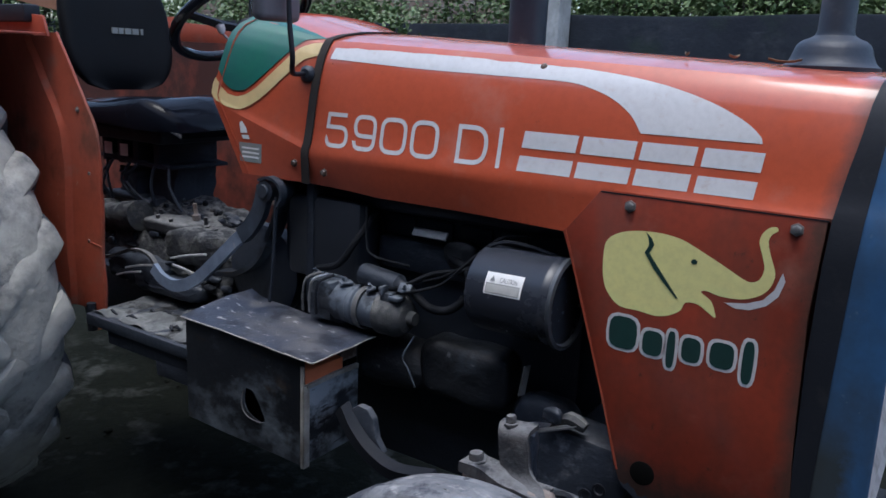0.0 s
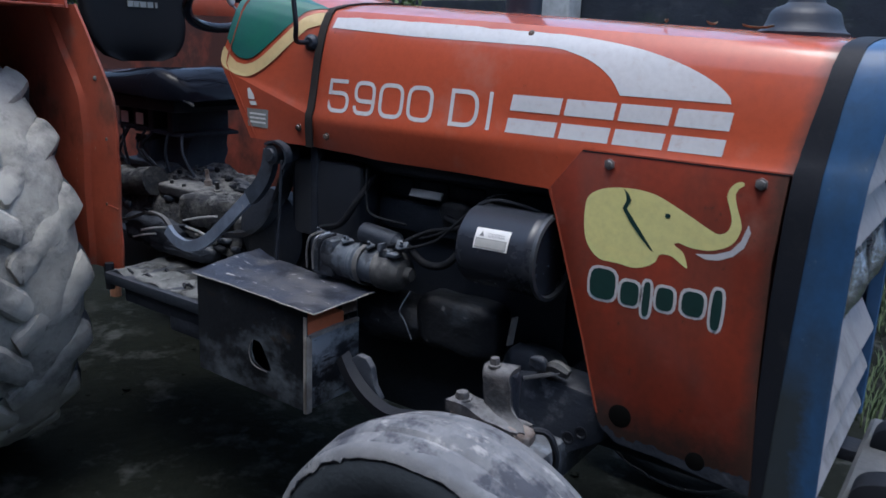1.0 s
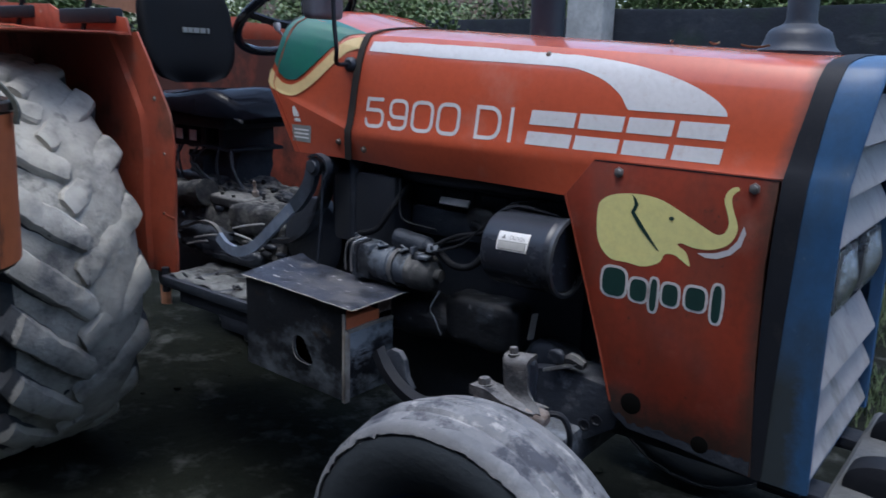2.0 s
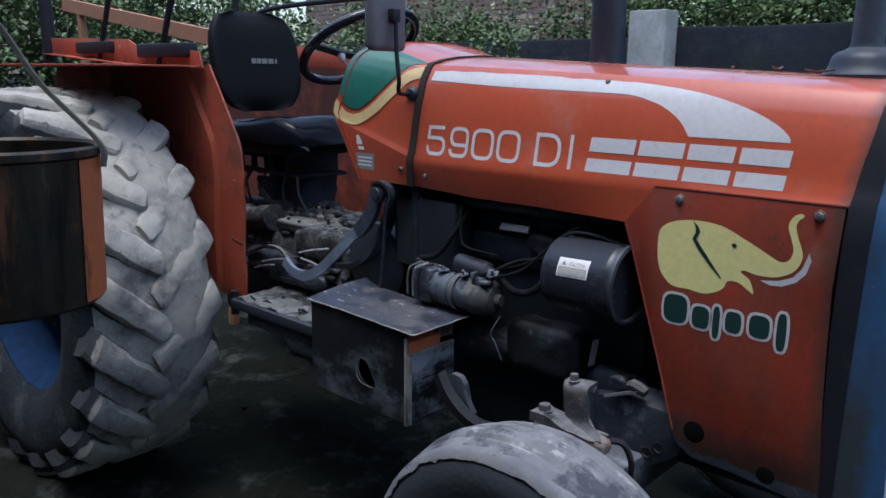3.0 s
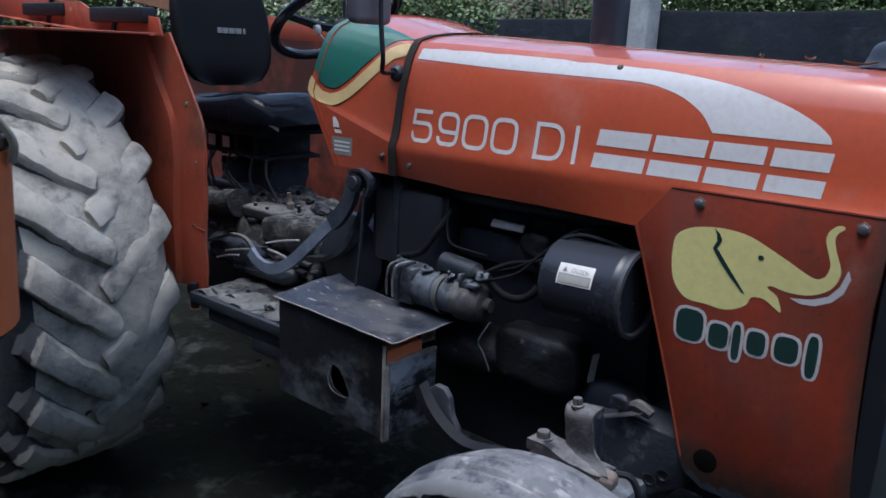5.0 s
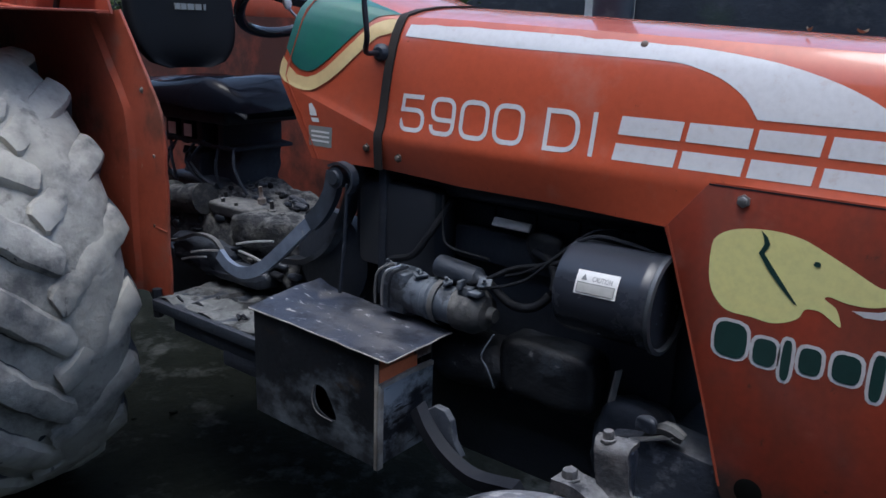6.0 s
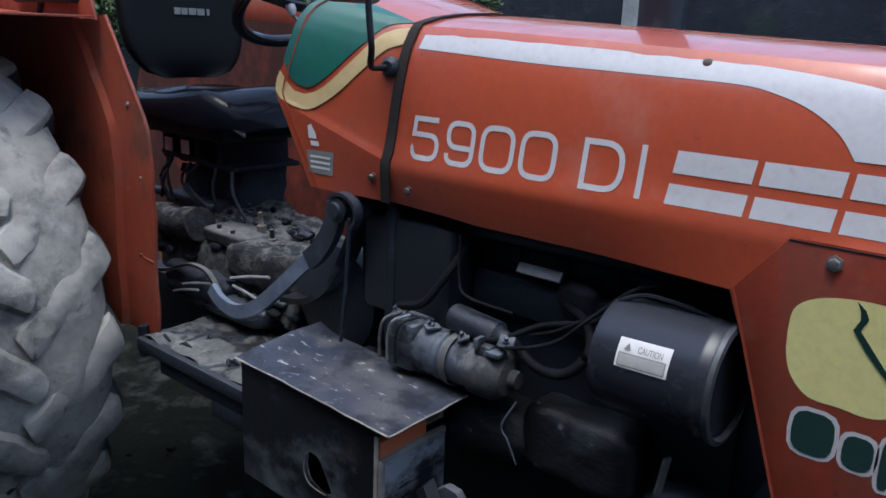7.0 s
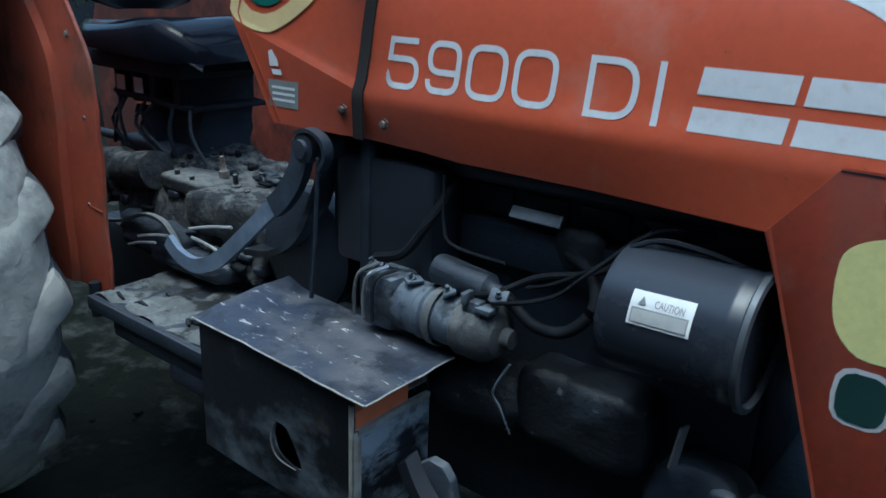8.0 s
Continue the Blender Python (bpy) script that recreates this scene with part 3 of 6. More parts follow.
def nose_loop(xf, lift, top_lift=0.0):
    """Outline from the foot of one side over the top to the other foot; xf gives x from z."""
    low = [(-0.292, 0.56), (-0.30, 0.75), (-0.304, 0.95), (-0.304, 1.12)]
    pts = [Vector((0, y - lift, z)) for y, z in low] + [hood_pt(2.3, i, lift) for i in range(2, len(PROF))]
    pts = pts + [Vector((p.x, -p.y, p.z)) for p in pts[-2::-1]]
    base = [z for y, z in low] + [hood_pt(2.3, i, 0.0).z for i in range(2, len(PROF))]
    base = base + base[-2::-1]
    return [Vector((xf(z), p.y, p.z)) for p, z in zip(pts, base)]


def build_nose():
    bm = B()
    e = lambda z: interp(z, *XE)
    f = lambda z: interp(z, *XF)
    b = lambda z: interp(z, *XB)
    grid(bm, [nose_loop(lambda z: e(z) - 0.004, -0.006), nose_loop(lambda z: e(z) - 0.004, 0.004), nose_loop(lambda z: b(z) + 0.004, 0.004), nose_loop(lambda z: b(z) + 0.004, -0.004)])
    part("rubber_band", bm, BLACK, tractor, "wide black rubber weather strip round the nose", smooth=60)
    bm = B()
    grid(bm, [nose_loop(b, -0.003), nose_loop(b, 0.0015), nose_loop(lambda z: f(z) - 0.006, 0.003), nose_loop(f, -0.002), nose_loop(lambda z: f(z) - 0.002, -0.018), nose_loop(lambda z: f(z) - 0.03, -0.018)])
    nose = part("nose_cowling", bm, BLUE, tractor, "blue painted nose cowling round the grille", smooth=45)
    # lower cross plate
    bm = B()
    box(bm, (2.30, -0.285, 0.545), (2.385, 0.285, 0.575), 0.004)
    part("nose_sill", bm, BLUE, nose)
    # grille slats
    bm = B()
    box(bm, (2.325, -0.272, 0.58), (2.335, 0.272, 1.30))
    box(bm, (2.335, -0.235, 1.28), (2.345, 0.235, 1.40))
    grille = part("grille", bm, BLACK, tractor, "dark recess behind the louvred grille")
    k = 0
    z = 0.585
    while z < 1.34:
        if not 0.86 < z < 1.02:
            bm = B()
            xo = interp(z, *XF)
            rows = []
            hw = 0.272 if z < 1.2 else 0.25
            for y in np.linspace(-hw, hw, 7):
                rows.append([(xo - 0.050, y, z + 0.092), (xo - 0.006, y, z + 0.012), (xo - 0.003, y, z + 0.002), (xo - 0.012, y, z - 0.004), (xo - 0.053, y, z + 0.086)])
            grid(bm, rows, True)
            part("slat", bm, GREY, grille, "grey painted louvre slat" if k == 0 else "", smooth=30)
            k += 1
        z += 0.098
    # lamp band
    bm = B()
    box(bm, (2.335, -0.27, 0.905), (2.362, 0.27, 1.075), 0.006)
    part("lamp_panel", bm, BLACKPLASTIC, tractor, "black panel carrying the headlamps")
    for y in (-0.13, 0.13):
        bm = B()
        box(bm, (2.345, y - 0.085, 0.918), (2.382, y + 0.085, 1.062), 0.012)
        lampb = part("headlamp", bm, LAMPBODY, tractor, "rectangular headlamp with a scuffed lens")
        bm = B()
        rows = []
        for i in range(7):
            zz = 0.93 + 0.12 * i / 6
            rows.append([(2.380 + 0.022 * (1 - ((j - 3) / 3) ** 2) * (1 - ((i - 3) / 3) ** 2) + 0.0012 * (j % 2), y - 0.072 + 0.144 * j / 6, zz) for j in range(7)])
        grid(bm, rows)
        part("lens", bm, GLASS, lampb, smooth=20)


layer(GREY, (0.14, 0.135, 0.12), 6.0, 0.50, 0.68, 0.7, (1, 1.5, 1), 0.9, 9.0)
layer(BLUE, (0.030, 0.042, 0.048), 4.0, 0.48, 0.68, 0.75, (1, 1, 0.6), 0.8, 9.0)
layer(BLUE, (0.22, 0.26, 0.32), 24.0, 0.66, 0.71, 0.6)
splash(BLUE, (0.030, 0.038, 0.038), [(0.0, 1.0, 0.84, 0.06), (1.0, 0.03, 2.378, 0.014)], 0.09, 12.0, 0.92)
LAMPBODY = mat("worn_chrome", (0.55, 0.56, 0.58), 0.25, 0.8, (0.14, 0.145, 0.15), 12, 50, 0.8, (0.3, 0.3, 0.29), 0.2, 20, 0.1)
build_nose()


# ---- dash cowl ----
COWL_REAR = [(0.900, -0.335, 1.128), (0.843, -0.349, 1.255), (0.820, -0.355, 1.305), (0.811, -0.354, 1.322), (0.815, -0.351, 1.35), (0.828, -0.347, 1.378), (0.834, -0.342, 1.405), (0.839, -0.335, 1.43),
             (0.843, -0.327, 1.455), (0.846, -0.315, 1.478), (0.855, -0.297, 1.500), (0.872, -0.266, 1.519), (0.870, -0.19, 1.533), (0.862, -0.1, 1.541), (0.860, 0.0, 1.544)]


def cowl_point(u, k, lift=0.0):
    """u runs from the cowl's rear edge to the strap, k up its section, foot to crown (0 to 14)."""
    i = min(13, int(k))
    q = k - i
    a = Vector(COWL_REAR[i]).lerp(Vector(COWL_REAR[i + 1]), q)
    fr = []
    for j in (i, i + 1):
        h = hood_pt(1.09, j, -0.003)
        fr.append(Vector((interp(h.z, [1.12, 1.45, 1.5], [1.082, 1.096, 1.102]), h.y, h.z)))
    p = a.lerp(fr[0].lerp(fr[1], q), u)
    if lift:
        p += lift * Vector((0, -1, 0.0)).lerp(Vector((0, 0, 1)), max(0.0, (k - 9) / 5))
    return p


def cowl_y(x, z, lift=0.0):
    """The cowl's side at (x, z): a crease runs slanting from its rear down to the ridge of the hood."""
    zs = [[cowl_point(u, k) for k in range(13)] for u in (0.0, 1.0)]
    lo, hi = 0.0, 1.0
    for _ in range(22):
        u = (lo + hi) / 2
        row = [p.lerp(r, u) for p, r in zip(*zs)]
        heights = [p.z for p in row]
        if interp(z, heights, [p.x for p in row]) < x:
            lo = u
        else:
            hi = u
    return interp(z, heights, [p.y for p in row]) - lift


def cowl_patch(name, low, high, material, parent, lift, label, n=48):
    """A decal that follows the cowl between two lines, each given as (u, k) points."""
    bm = B()
    u0, u1 = low[0][0], low[-1][0]
    rows = []
    for i in range(n + 1):
        u = u0 + (u1 - u0) * i / n
        k0, k1 = interp(u, *zip(*low)), interp(u, *zip(*high))
        rows.append([cowl_point(u, k0 + (k1 - k0) * j / 24, lift) for j in range(25)])
    grid(bm, rows)
    return part(name, bm, material, parent, label, smooth=60)


CREAM_LOW = [(0.0, 3.2), (0.04, 2.45), (0.155, 2.35), (0.25, 2.65), (0.36, 3.3), (0.455, 4.05), (0.545, 4.95), (0.655, 6.2), (0.76, 7.5), (0.84, 8.4), (0.93, 8.85), (1.0, 9.15)]
CREAM_HIGH = [(0.0, 4.6), (0.09, 4.05), (0.165, 3.7), (0.26, 3.8), (0.335, 4.2), (0.405, 4.8), (0.485, 5.7), (0.59, 7.05), (0.69, 8.45), (0.76, 9.3), (0.845, 9.8), (1.0, 10.3)]
GREEN_LOW = [(0.0, 5.3), (0.025, 5.1), (0.1, 4.4), (0.185, 4.15), (0.26, 4.25), (0.32, 4.55), (0.39, 5.25), (0.47, 6.15), (0.575, 7.55), (0.675, 8.85), (0.735, 9.7), (0.835, 10.4), (0.95, 11.1)]
GREEN_HIGH = [(0.0, 11.2), (0.4, 11.5), (0.6, 11.4), (0.82, 11.25), (0.95, 11.12)]
STICKER = [(0.893, 1.208), (0.960, 1.2065), (0.956, 1.157), (0.894, 1.160)]
EMBLEM = (0.903, 1.240)


def build_cowl():
    bm = B()
    rows = []
    for i in range(49):
        a = [cowl_point(i / 48, k / 4) for k in range(57)]
        rows.append(a + [Vector((p.x, -p.y, p.z)) for p in a[-2::-1]])
    vr = grid(bm, rows)
    # dash face
    vs = [bm.verts.new(p + Vector((0.02, 0, 0))) for p in rows[0]]
    bm.faces.new(vs)
    cowl = part("dash_cowl", bm, ORANGE, tractor, "orange instrument cowl with green and cream decals", smooth=16)
    sf = lambda x, z: cowl_y(x, z)
    cowl_patch("green_panel", GREEN_LOW, GREEN_HIGH, GREEN, cowl, 0.0022, "dark green decal over the cowl's shoulder")
    cowl_patch("cream_band", CREAM_LOW, CREAM_HIGH, CREAM, cowl, 0.0026, "cream curved decal band")
    decal("plate_sticker", [STICKER], LABELGREY, cowl, sf, 0.001, "small grey data sticker")
    (ax, az), (bx, bz), (cx, cz), (dx, dz) = STICKER
    bars = []
    for v in (0.22, 0.45, 0.68):
        l0, r0 = Vector((ax, az)).lerp(Vector((dx, dz)), v), Vector((bx, bz)).lerp(Vector((cx, cz)), v)
        l1, r1 = Vector((ax, az)).lerp(Vector((dx, dz)), v + 0.1), Vector((bx, bz)).lerp(Vector((cx, cz)), v + 0.1)
        bars.append([tuple(l0.lerp(r0, 0.12)), tuple(l0.lerp(r0, 0.9)), tuple(l1.lerp(r1, 0.9)), tuple(l1.lerp(r1, 0.12))])
    decal("sticker_bars", bars, LABEL, cowl, sf, 0.0018)
    ex, ez = EMBLEM
    decal("small_emblem", [[(ex - 0.006, ez + 0.018), (ex + 0.002, ez + 0.022), (ex + 0.014, ez + 0.004), (ex + 0.016, ez - 0.008), (ex - 0.004, ez - 0.008)], [(ex - 0.001, ez - 0.013), (ex + 0.020, ez - 0.013), (ex + 0.023, ez - 0.023), (ex + 0.002, ez - 0.023)]], LABEL, cowl, sf, 0.002)
    bolt(cowl, (1.055, cowl_y(1.055, 1.168) - 0.002, 1.168), 0.007, material=RUST)
    return cowl


cowl = build_cowl()
bolt(hood, (1.150, hood_y(1.15, 1.155), 1.154), 0.007, material=RUST)

# ---- hood decals ----
low = curve2([(1.125, 1.424), (1.382, 1.411), (1.594, 1.405), (1.751, 1.400), (1.813, 1.389), (1.86, 1.372), (1.901, 1.345), (1.927, 1.313)])
up = curve2([(2.146, 1.313), (2.139, 1.327), (2.106, 1.351), (2.039, 1.38), (1.942, 1.406), (1.814, 1.424), (1.692, 1.432), (1.401, 1.445), (1.130, 1.452)], 8)
up = [(x, z + (0.0035 * noise.noise((x * 28, 1, 0)) + 0.002 * noise.noise((x * 90, 5, 0)) - 0.001 if x < 1.75 else 0)) for x, z in up]
decal("white_swoosh", [low + up], WHITE, hood, hood_y, 0.0, "white sweeping stripe decal, scuffed along its upper edge")
bm = B()
lathe(bm, [(0, 0.001), (0.006, 0.001), (0.008, 0.0)], (1.695, hood_y(1.695, 1.428), 1.428), (0, -1, 0.5), 9)
part("paint_chip", bm, RUST, hood, "small dark paint chip")
for ch, x0, x1 in (("5", 1.146, 1.216), ("9", 1.232, 1.300), ("0", 1.312, 1.388), ("0", 1.399, 1.475), ("D", 1.523, 1.601), ("I", 1.624, 1.636)):
    decal("character", painted_character(ch, x0, x1, 1.217, 1.300), WHITE, hood, hood_y, 0.0, "thin white model number lettering")


def slanted(x0, x1, z0, z1, zb=1.217, lean=0.10):
    s0, s1 = (z0 - zb) * lean, (z1 - zb) * lean
    return [(x0 + s0, z0), (x1 + s0, z0), (x1 + s1, z1), (x0 + s1, z1)]


for x0, x1 in ((1.676, 1.796), (1.806, 1.916), (1.926, 2.030), (2.042, 2.146)):
    for z0, z1 in ((1.217, 1.248), (1.264, 1.298)):
        decal("bar", [slanted(x0, x1, z0, z1)], WHITE, hood, hood_y, 0.0, "bold white slanted bar")
flatsurf = lambda x, z: -0.304
decal("yellow_emblem", [curve2([(1.885, 1.069), (1.888, 1.102), (1.907, 1.121), (1.94, 1.132), (1.985, 1.136), (2.02, 1.133), (2.043, 1.127), (2.075, 1.113), (2.113, 1.095), (2.149, 1.077), (2.165, 1.074), (2.177, 1.082), (2.182, 1.102), (2.175, 1.126), (2.168, 1.146), (2.171, 1.162), (2.181, 1.174), (2.193, 1.177), (2.196, 1.171), (2.187, 1.163), (2.183, 1.15), (2.189, 1.128), (2.198, 1.106), (2.201, 1.088), (2.193, 1.065), (2.175, 1.049), (2.148, 1.039), (2.113, 1.038), (2.088, 1.043), (2.080, 1.038), (2.098, 1.027), (2.106, 1.012), (2.110, 0.996), (2.095, 1.004), (2.075, 1.015), (2.053, 1.013), (2.046, 0.997), (2.026, 0.983), (2.0, 0.976), (1.967, 0.979), (1.926, 0.981), (1.899, 1.005), (1.888, 1.035), (1.885, 1.069)], 3)], YELLOW, tractor, flatsurf, 0.001, "yellow rounded emblem with a curled tip")
decal("emblem_crescent", [[(2.122, 1.028), (2.16, 1.034), (2.187, 1.046), (2.203, 1.067), (2.213, 1.100), (2.219, 1.085), (2.211, 1.056), (2.193, 1.036), (2.167, 1.023), (2.142, 1.021)]], WHITE, tractor, flatsurf, 0.001)
decal("emblem_stroke", [[(1.966, 1.134), (1.978, 1.124), (1.984, 1.112), (1.976, 1.095), (1.994, 1.073), (2.016, 1.046), (2.040, 1.017), (2.034, 1.019), (2.010, 1.042), (1.986, 1.068), (1.967, 1.094), (1.974, 1.110), (1.972, 1.122)]], DKGREEN, tractor, flatsurf, 0.0022)
decal("emblem_dot", [[(2.061 + 0.006 * math.cos(t), 1.093 + 0.005 * math.sin(t)) for t in (0.3, 1.4, 2.4, 3.5, 4.5, 5.6)]], DKGREEN, tractor, flatsurf, 0.0022)


def blob(cx, cz, w, h, n=14, p=3.2):
    out = []
    for k in range(n):
        a = 2 * math.pi * k / n
        c, s = math.cos(a), math.sin(a)
        out.append((cx + w / 2 * math.copysign(abs(c) ** (2 / p), c), cz + h / 2 * math.copysign(abs(s) ** (2 / p), s)))
    return out


names = [(1.940, 0.929, 0.058, 0.066), (2.000, 0.921, 0.040, 0.050), (2.036, 0.917, 0.016, 0.074), (2.074, 0.925, 0.036, 0.048), (2.130, 0.928, 0.044, 0.050), (2.176, 0.926, 0.020, 0.082)]
for x, z, w, h in names:
    rim_ob = decal("name_bar_outline", [blob(x, z, w + 0.012, h + 0.012)], WHITE, tractor, flatsurf, 0.001, "white outlined bar")
    decal("name_bar", [blob(x, z, w, h)], DKGREEN, rim_ob, flatsurf, 0.002, "dark green rounded bar")


# ---- wheels ----
def rear_wheel(yc, sgn):
    c = Vector((-0.335, yc, 0.658))
    R, hw = 0.694, 0.228
    bm = B()
    prof = [(0.385, -hw * 0.78), (0.43, -hw * 0.93), (0.50, -hw * 1.02), (0.58, -hw * 1.03), (0.635, -hw * 0.99), (0.664, -hw * 0.9), (0.676, -hw * 0.6), (R, -hw * 0.2), (R, hw * 0.2), (0.676, hw * 0.6), (0.664, hw * 0.9), (0.635, hw * 0.99), (0.58, hw * 1.03), (0.50, hw * 1.02), (0.43, hw * 0.93), (0.385, hw * 0.78)]
    lathe(bm, prof, c, (0, 1, 0), 72)
    tyre = part("rear_tyre", bm, TYREDARK, tractor, "large dusty rear tyre with deep chevron lugs", smooth=60)
    bm = B()
    rows = []
    for i in range(161):
        a = 2 * math.pi * i / 160
        row = []
        for k in range(15):
            v = -0.90 + 1.8 * k / 14
            r0 = interp(abs(v), [0, 0.2, 0.6, 0.9], [R + 0.003, R + 0.003, 0.679, 0.666])
            p = Vector((math.cos(a), v * 0.8, math.sin(a)))
            caked = min(1.0, max(0.0, (v * -sgn + 0.05) * 2.6)) * min(1.0, max(0.0, (0.95 - v * -sgn) * 4))
            r0 += caked * (0.034 + 0.016 * noise.noise(p * 6))
            r0 += (0.005 * noise.noise(p * 9) + 0.004 * noise.noise(p * 23)) * (1 - 0.6 * abs(v))
            row.append((c.x + r0 * math.cos(a), c.y + v * hw, c.z + r0 * math.sin(a)))
        rows.append(row)
    grid(bm, rows)
    part("tread_base", bm, TREADBASE, tyre, "pale dust caked on the tread between the lugs", smooth=60)
    lug = {}
    for side, kind in [(a, b) for a in (1, -1) for b in range(4)]:
        bm = B()
        rows = []
        n = 27
        for i in range(n):
            u = i / (n - 1)
            s = hw * 1.0 - u * (hw * 1.0 + 0.018)
            ang = 0.335 * u ** 0.85
            wdt = (0.041 + 0.010 * (1 - u)) * (1.0 if i < n - 1 else 0.8)
            rb = interp(s, [0, hw * 0.6, hw * 0.9, hw], [R, 0.674, 0.655, 0.62]) - 0.01
            rt = interp(s, [0, hw * 0.7, hw * 0.92, hw], [0.722, 0.718, 0.708, 0.665])
            row = []
            hh = rt - rb
            half = ((rb, 1.28), (rb + 0.35 * hh, 1.16), (rb + 0.70 * hh, 1.07), (rt - 0.009, 0.99), (rt - 0.003, 0.88), (rt + 0.001, 0.45))
            for rr, w2 in [(a, wdt * b) for a, b in half] + [(rt + 0.002, 0.0)] + [(a, -wdt * b) for a, b in half[::-1]]:
                a2 = ang + w2 / rr * 0.88
                wob = 0.006 * noise.noise((u * 5, rr * 9 + kind * 7, side + w2 * 18)) + 0.003 * noise.noise((u * 12, rr * 20 + kind * 3, side + w2 * 40)) + 0.0015 * noise.noise((u * 40, rr * 70, kind + w2 * 110))
                a2 += 0.014 * noise.noise((u * 5, kind * 5, w2 * 20 + side)) + 0.004 * noise.noise((u * 25, kind * 5, w2 * 60 + side))
                row.append(((rr + wob) * math.cos(a2), side * (s + w2 * 0.36), -(rr + wob) * math.sin(a2)))
            rows.append(row)
        vr = grid(bm, rows)
        bm.faces.new(vr[0])
        bm.faces.new(vr[-1][::-1])
        me = bpy.data.meshes.new("lug")
        bmesh.ops.recalc_face_normals(bm, faces=bm.faces[:])
        bm.to_mesh(me)
        bm.free()
        lug[side, kind] = me
    for side in (1, -1):
        for k in range(20):
            a = 2 * math.pi * (k + (0.5 if side == 1 else 0.0)) / 20 + 0.06
            link("lug", lug[side, (k * 7 + k // 3) % 4], TYRE, tyre, "", 26, Matrix.Translation(c) @ Matrix.Rotation(a, 4, "Y"))
    bm = B()
    o = -sgn
    lathe(bm, [(0.39, -0.17), (0.40, -0.175), (0.385, -0.15), (0.36, -0.1), (0.36, 0.1), (0.385, 0.15), (0.40, 0.175), (0.39, 0.17)], c, (0, 1, 0), 48)
    rim = part("rear_rim", bm, RIMBLUE, tractor, "blue painted steel rear rim")
    bm = B()
    lathe(bm, [(0.36, 0.0), (0.30, 0.02), (0.24, 0.06), (0.17, 0.07), (0.12, 0.07), (0.11, 0.11), (0.0, 0.115)], c, (0, -o, 0), 40)
    part("wheel_disc", bm, RIMBLUE, rim, "blue dished wheel disc")
    for k in range(8):
        a = 2 * math.pi * k / 8
        bolt(rim, c + Vector((0.15 * math.cos(a), -o * 0.07, 0.15 * math.sin(a))), 0.016, (0, -o, 0), 0.018, RUST, "wheel_nut")


rear_wheel(-0.725, -1)
rear_wheel(0.725, 1)


def front_wheel(yc, sgn):
    c = Vector((1.854, yc, 0.346))
    bm = B()
    prof = [(0.21, -0.075), (0.25, -0.095), (0.30, -0.108), (0.34, -0.104), (0.352, -0.098), (0.366, -0.092), (0.374, -0.075), (0.380, -0.05), (0.377, -0.046), (0.377, -0.040), (0.385, -0.034), (0.389, -0.008), (0.386, -0.005), (0.386, 0.005), (0.389, 0.008), (0.385, 0.034), (0.377, 0.040), (0.377, 0.046), (0.380, 0.05), (0.374, 0.075), (0.366, 0.092), (0.352, 0.098), (0.34, 0.104), (0.30, 0.108), (0.25, 0.095), (0.21, 0.075)]
    lathe(bm, prof, c, (0, 1, 0), 96)
    for v in bm.verts:
        d = v.co - c
        r = math.hypot(d.x, d.z)
        if r > 0.345:
            k = 1 + (0.02 * noise.noise((d.x * 45, 3, d.z * 45)) if r < 0.37 else 0) + 0.008 * noise.noise((d.x * 14, d.y * 30, d.z * 14)) + 0.006 * noise.noise((d.x * 40, d.y * 60, d.z * 40))
            v.co = Vector((c.x + d.x * k, v.co.y, c.z + d.z * k))
    tyre = part("front_tyre", bm, TYREFRONT, tractor, "worn dusty front tyre with a ragged tread edge", smooth=45)
    for s in (-1, 1):
        bm = B()
        rows = []
        for i in range(289):
            a = 2 * math.pi * (i % 288) / 288
            p = Vector((math.cos(a), s * 0.5, math.sin(a)))
            inner = 0.3535 + 0.008 * noise.noise(p * 7) + 0.006 * noise.noise(p * 24) + 0.003 * noise.noise(p * 70)
            rows.append([(c.x + r * p.x, c.y + s * w, c.z + r * p.z) for r, w in ((0.374, 0.070), (0.3725, 0.086), (0.367, 0.0965), (inner, 0.1030), (inner + 0.002, 0.0950))])
        grid(bm, rows)
        part("tread_lip", bm, TREADLIP, tyre, "ragged worn lip of the tread", smooth=50)
    bm = B()
    lathe(bm, [(0.215, -0.08), (0.222, -0.085), (0.205, -0.06), (0.20, 0.0), (0.205, 0.06), (0.222, 0.085), (0.215, 0.08)], c, (0, 1, 0), 40)
    rim = part("front_rim", bm, RIMBLUE, tractor, "small blue front rim")
    bm = B()
    lathe(bm, [(0.2, 0.0), (0.15, 0.02), (0.1, 0.04), (0.06, 0.045), (0.055, 0.09), (0.0, 0.095)], c, (0, sgn, 0), 32)
    part("hub", bm, RIMBLUE, rim)


TYREFRONT = mat("worn_front_tyre", (0.12, 0.128, 0.148), 0.85, 0, (0.20, 0.205, 0.22), 8, 40, 0.9, (0.27, 0.28, 0.30), 0.32, 9, 0.25, 45, spec=0.2)
layer(TYREFRONT, (0.045, 0.050, 0.068), 10.0, 0.50, 0.60, 0.85, (1, 1, 1), 0.9, 9.0)
layer(TYREFRONT, (0.40, 0.40, 0.40), 15.0, 0.56, 0.65, 0.7, (1, 1.6, 1), 0.95, 9.0)
layer(TYREFRONT, (0.012, 0.012, 0.014), 42.0, 0.66, 0.69, 0.9, (1, 2.5, 1))


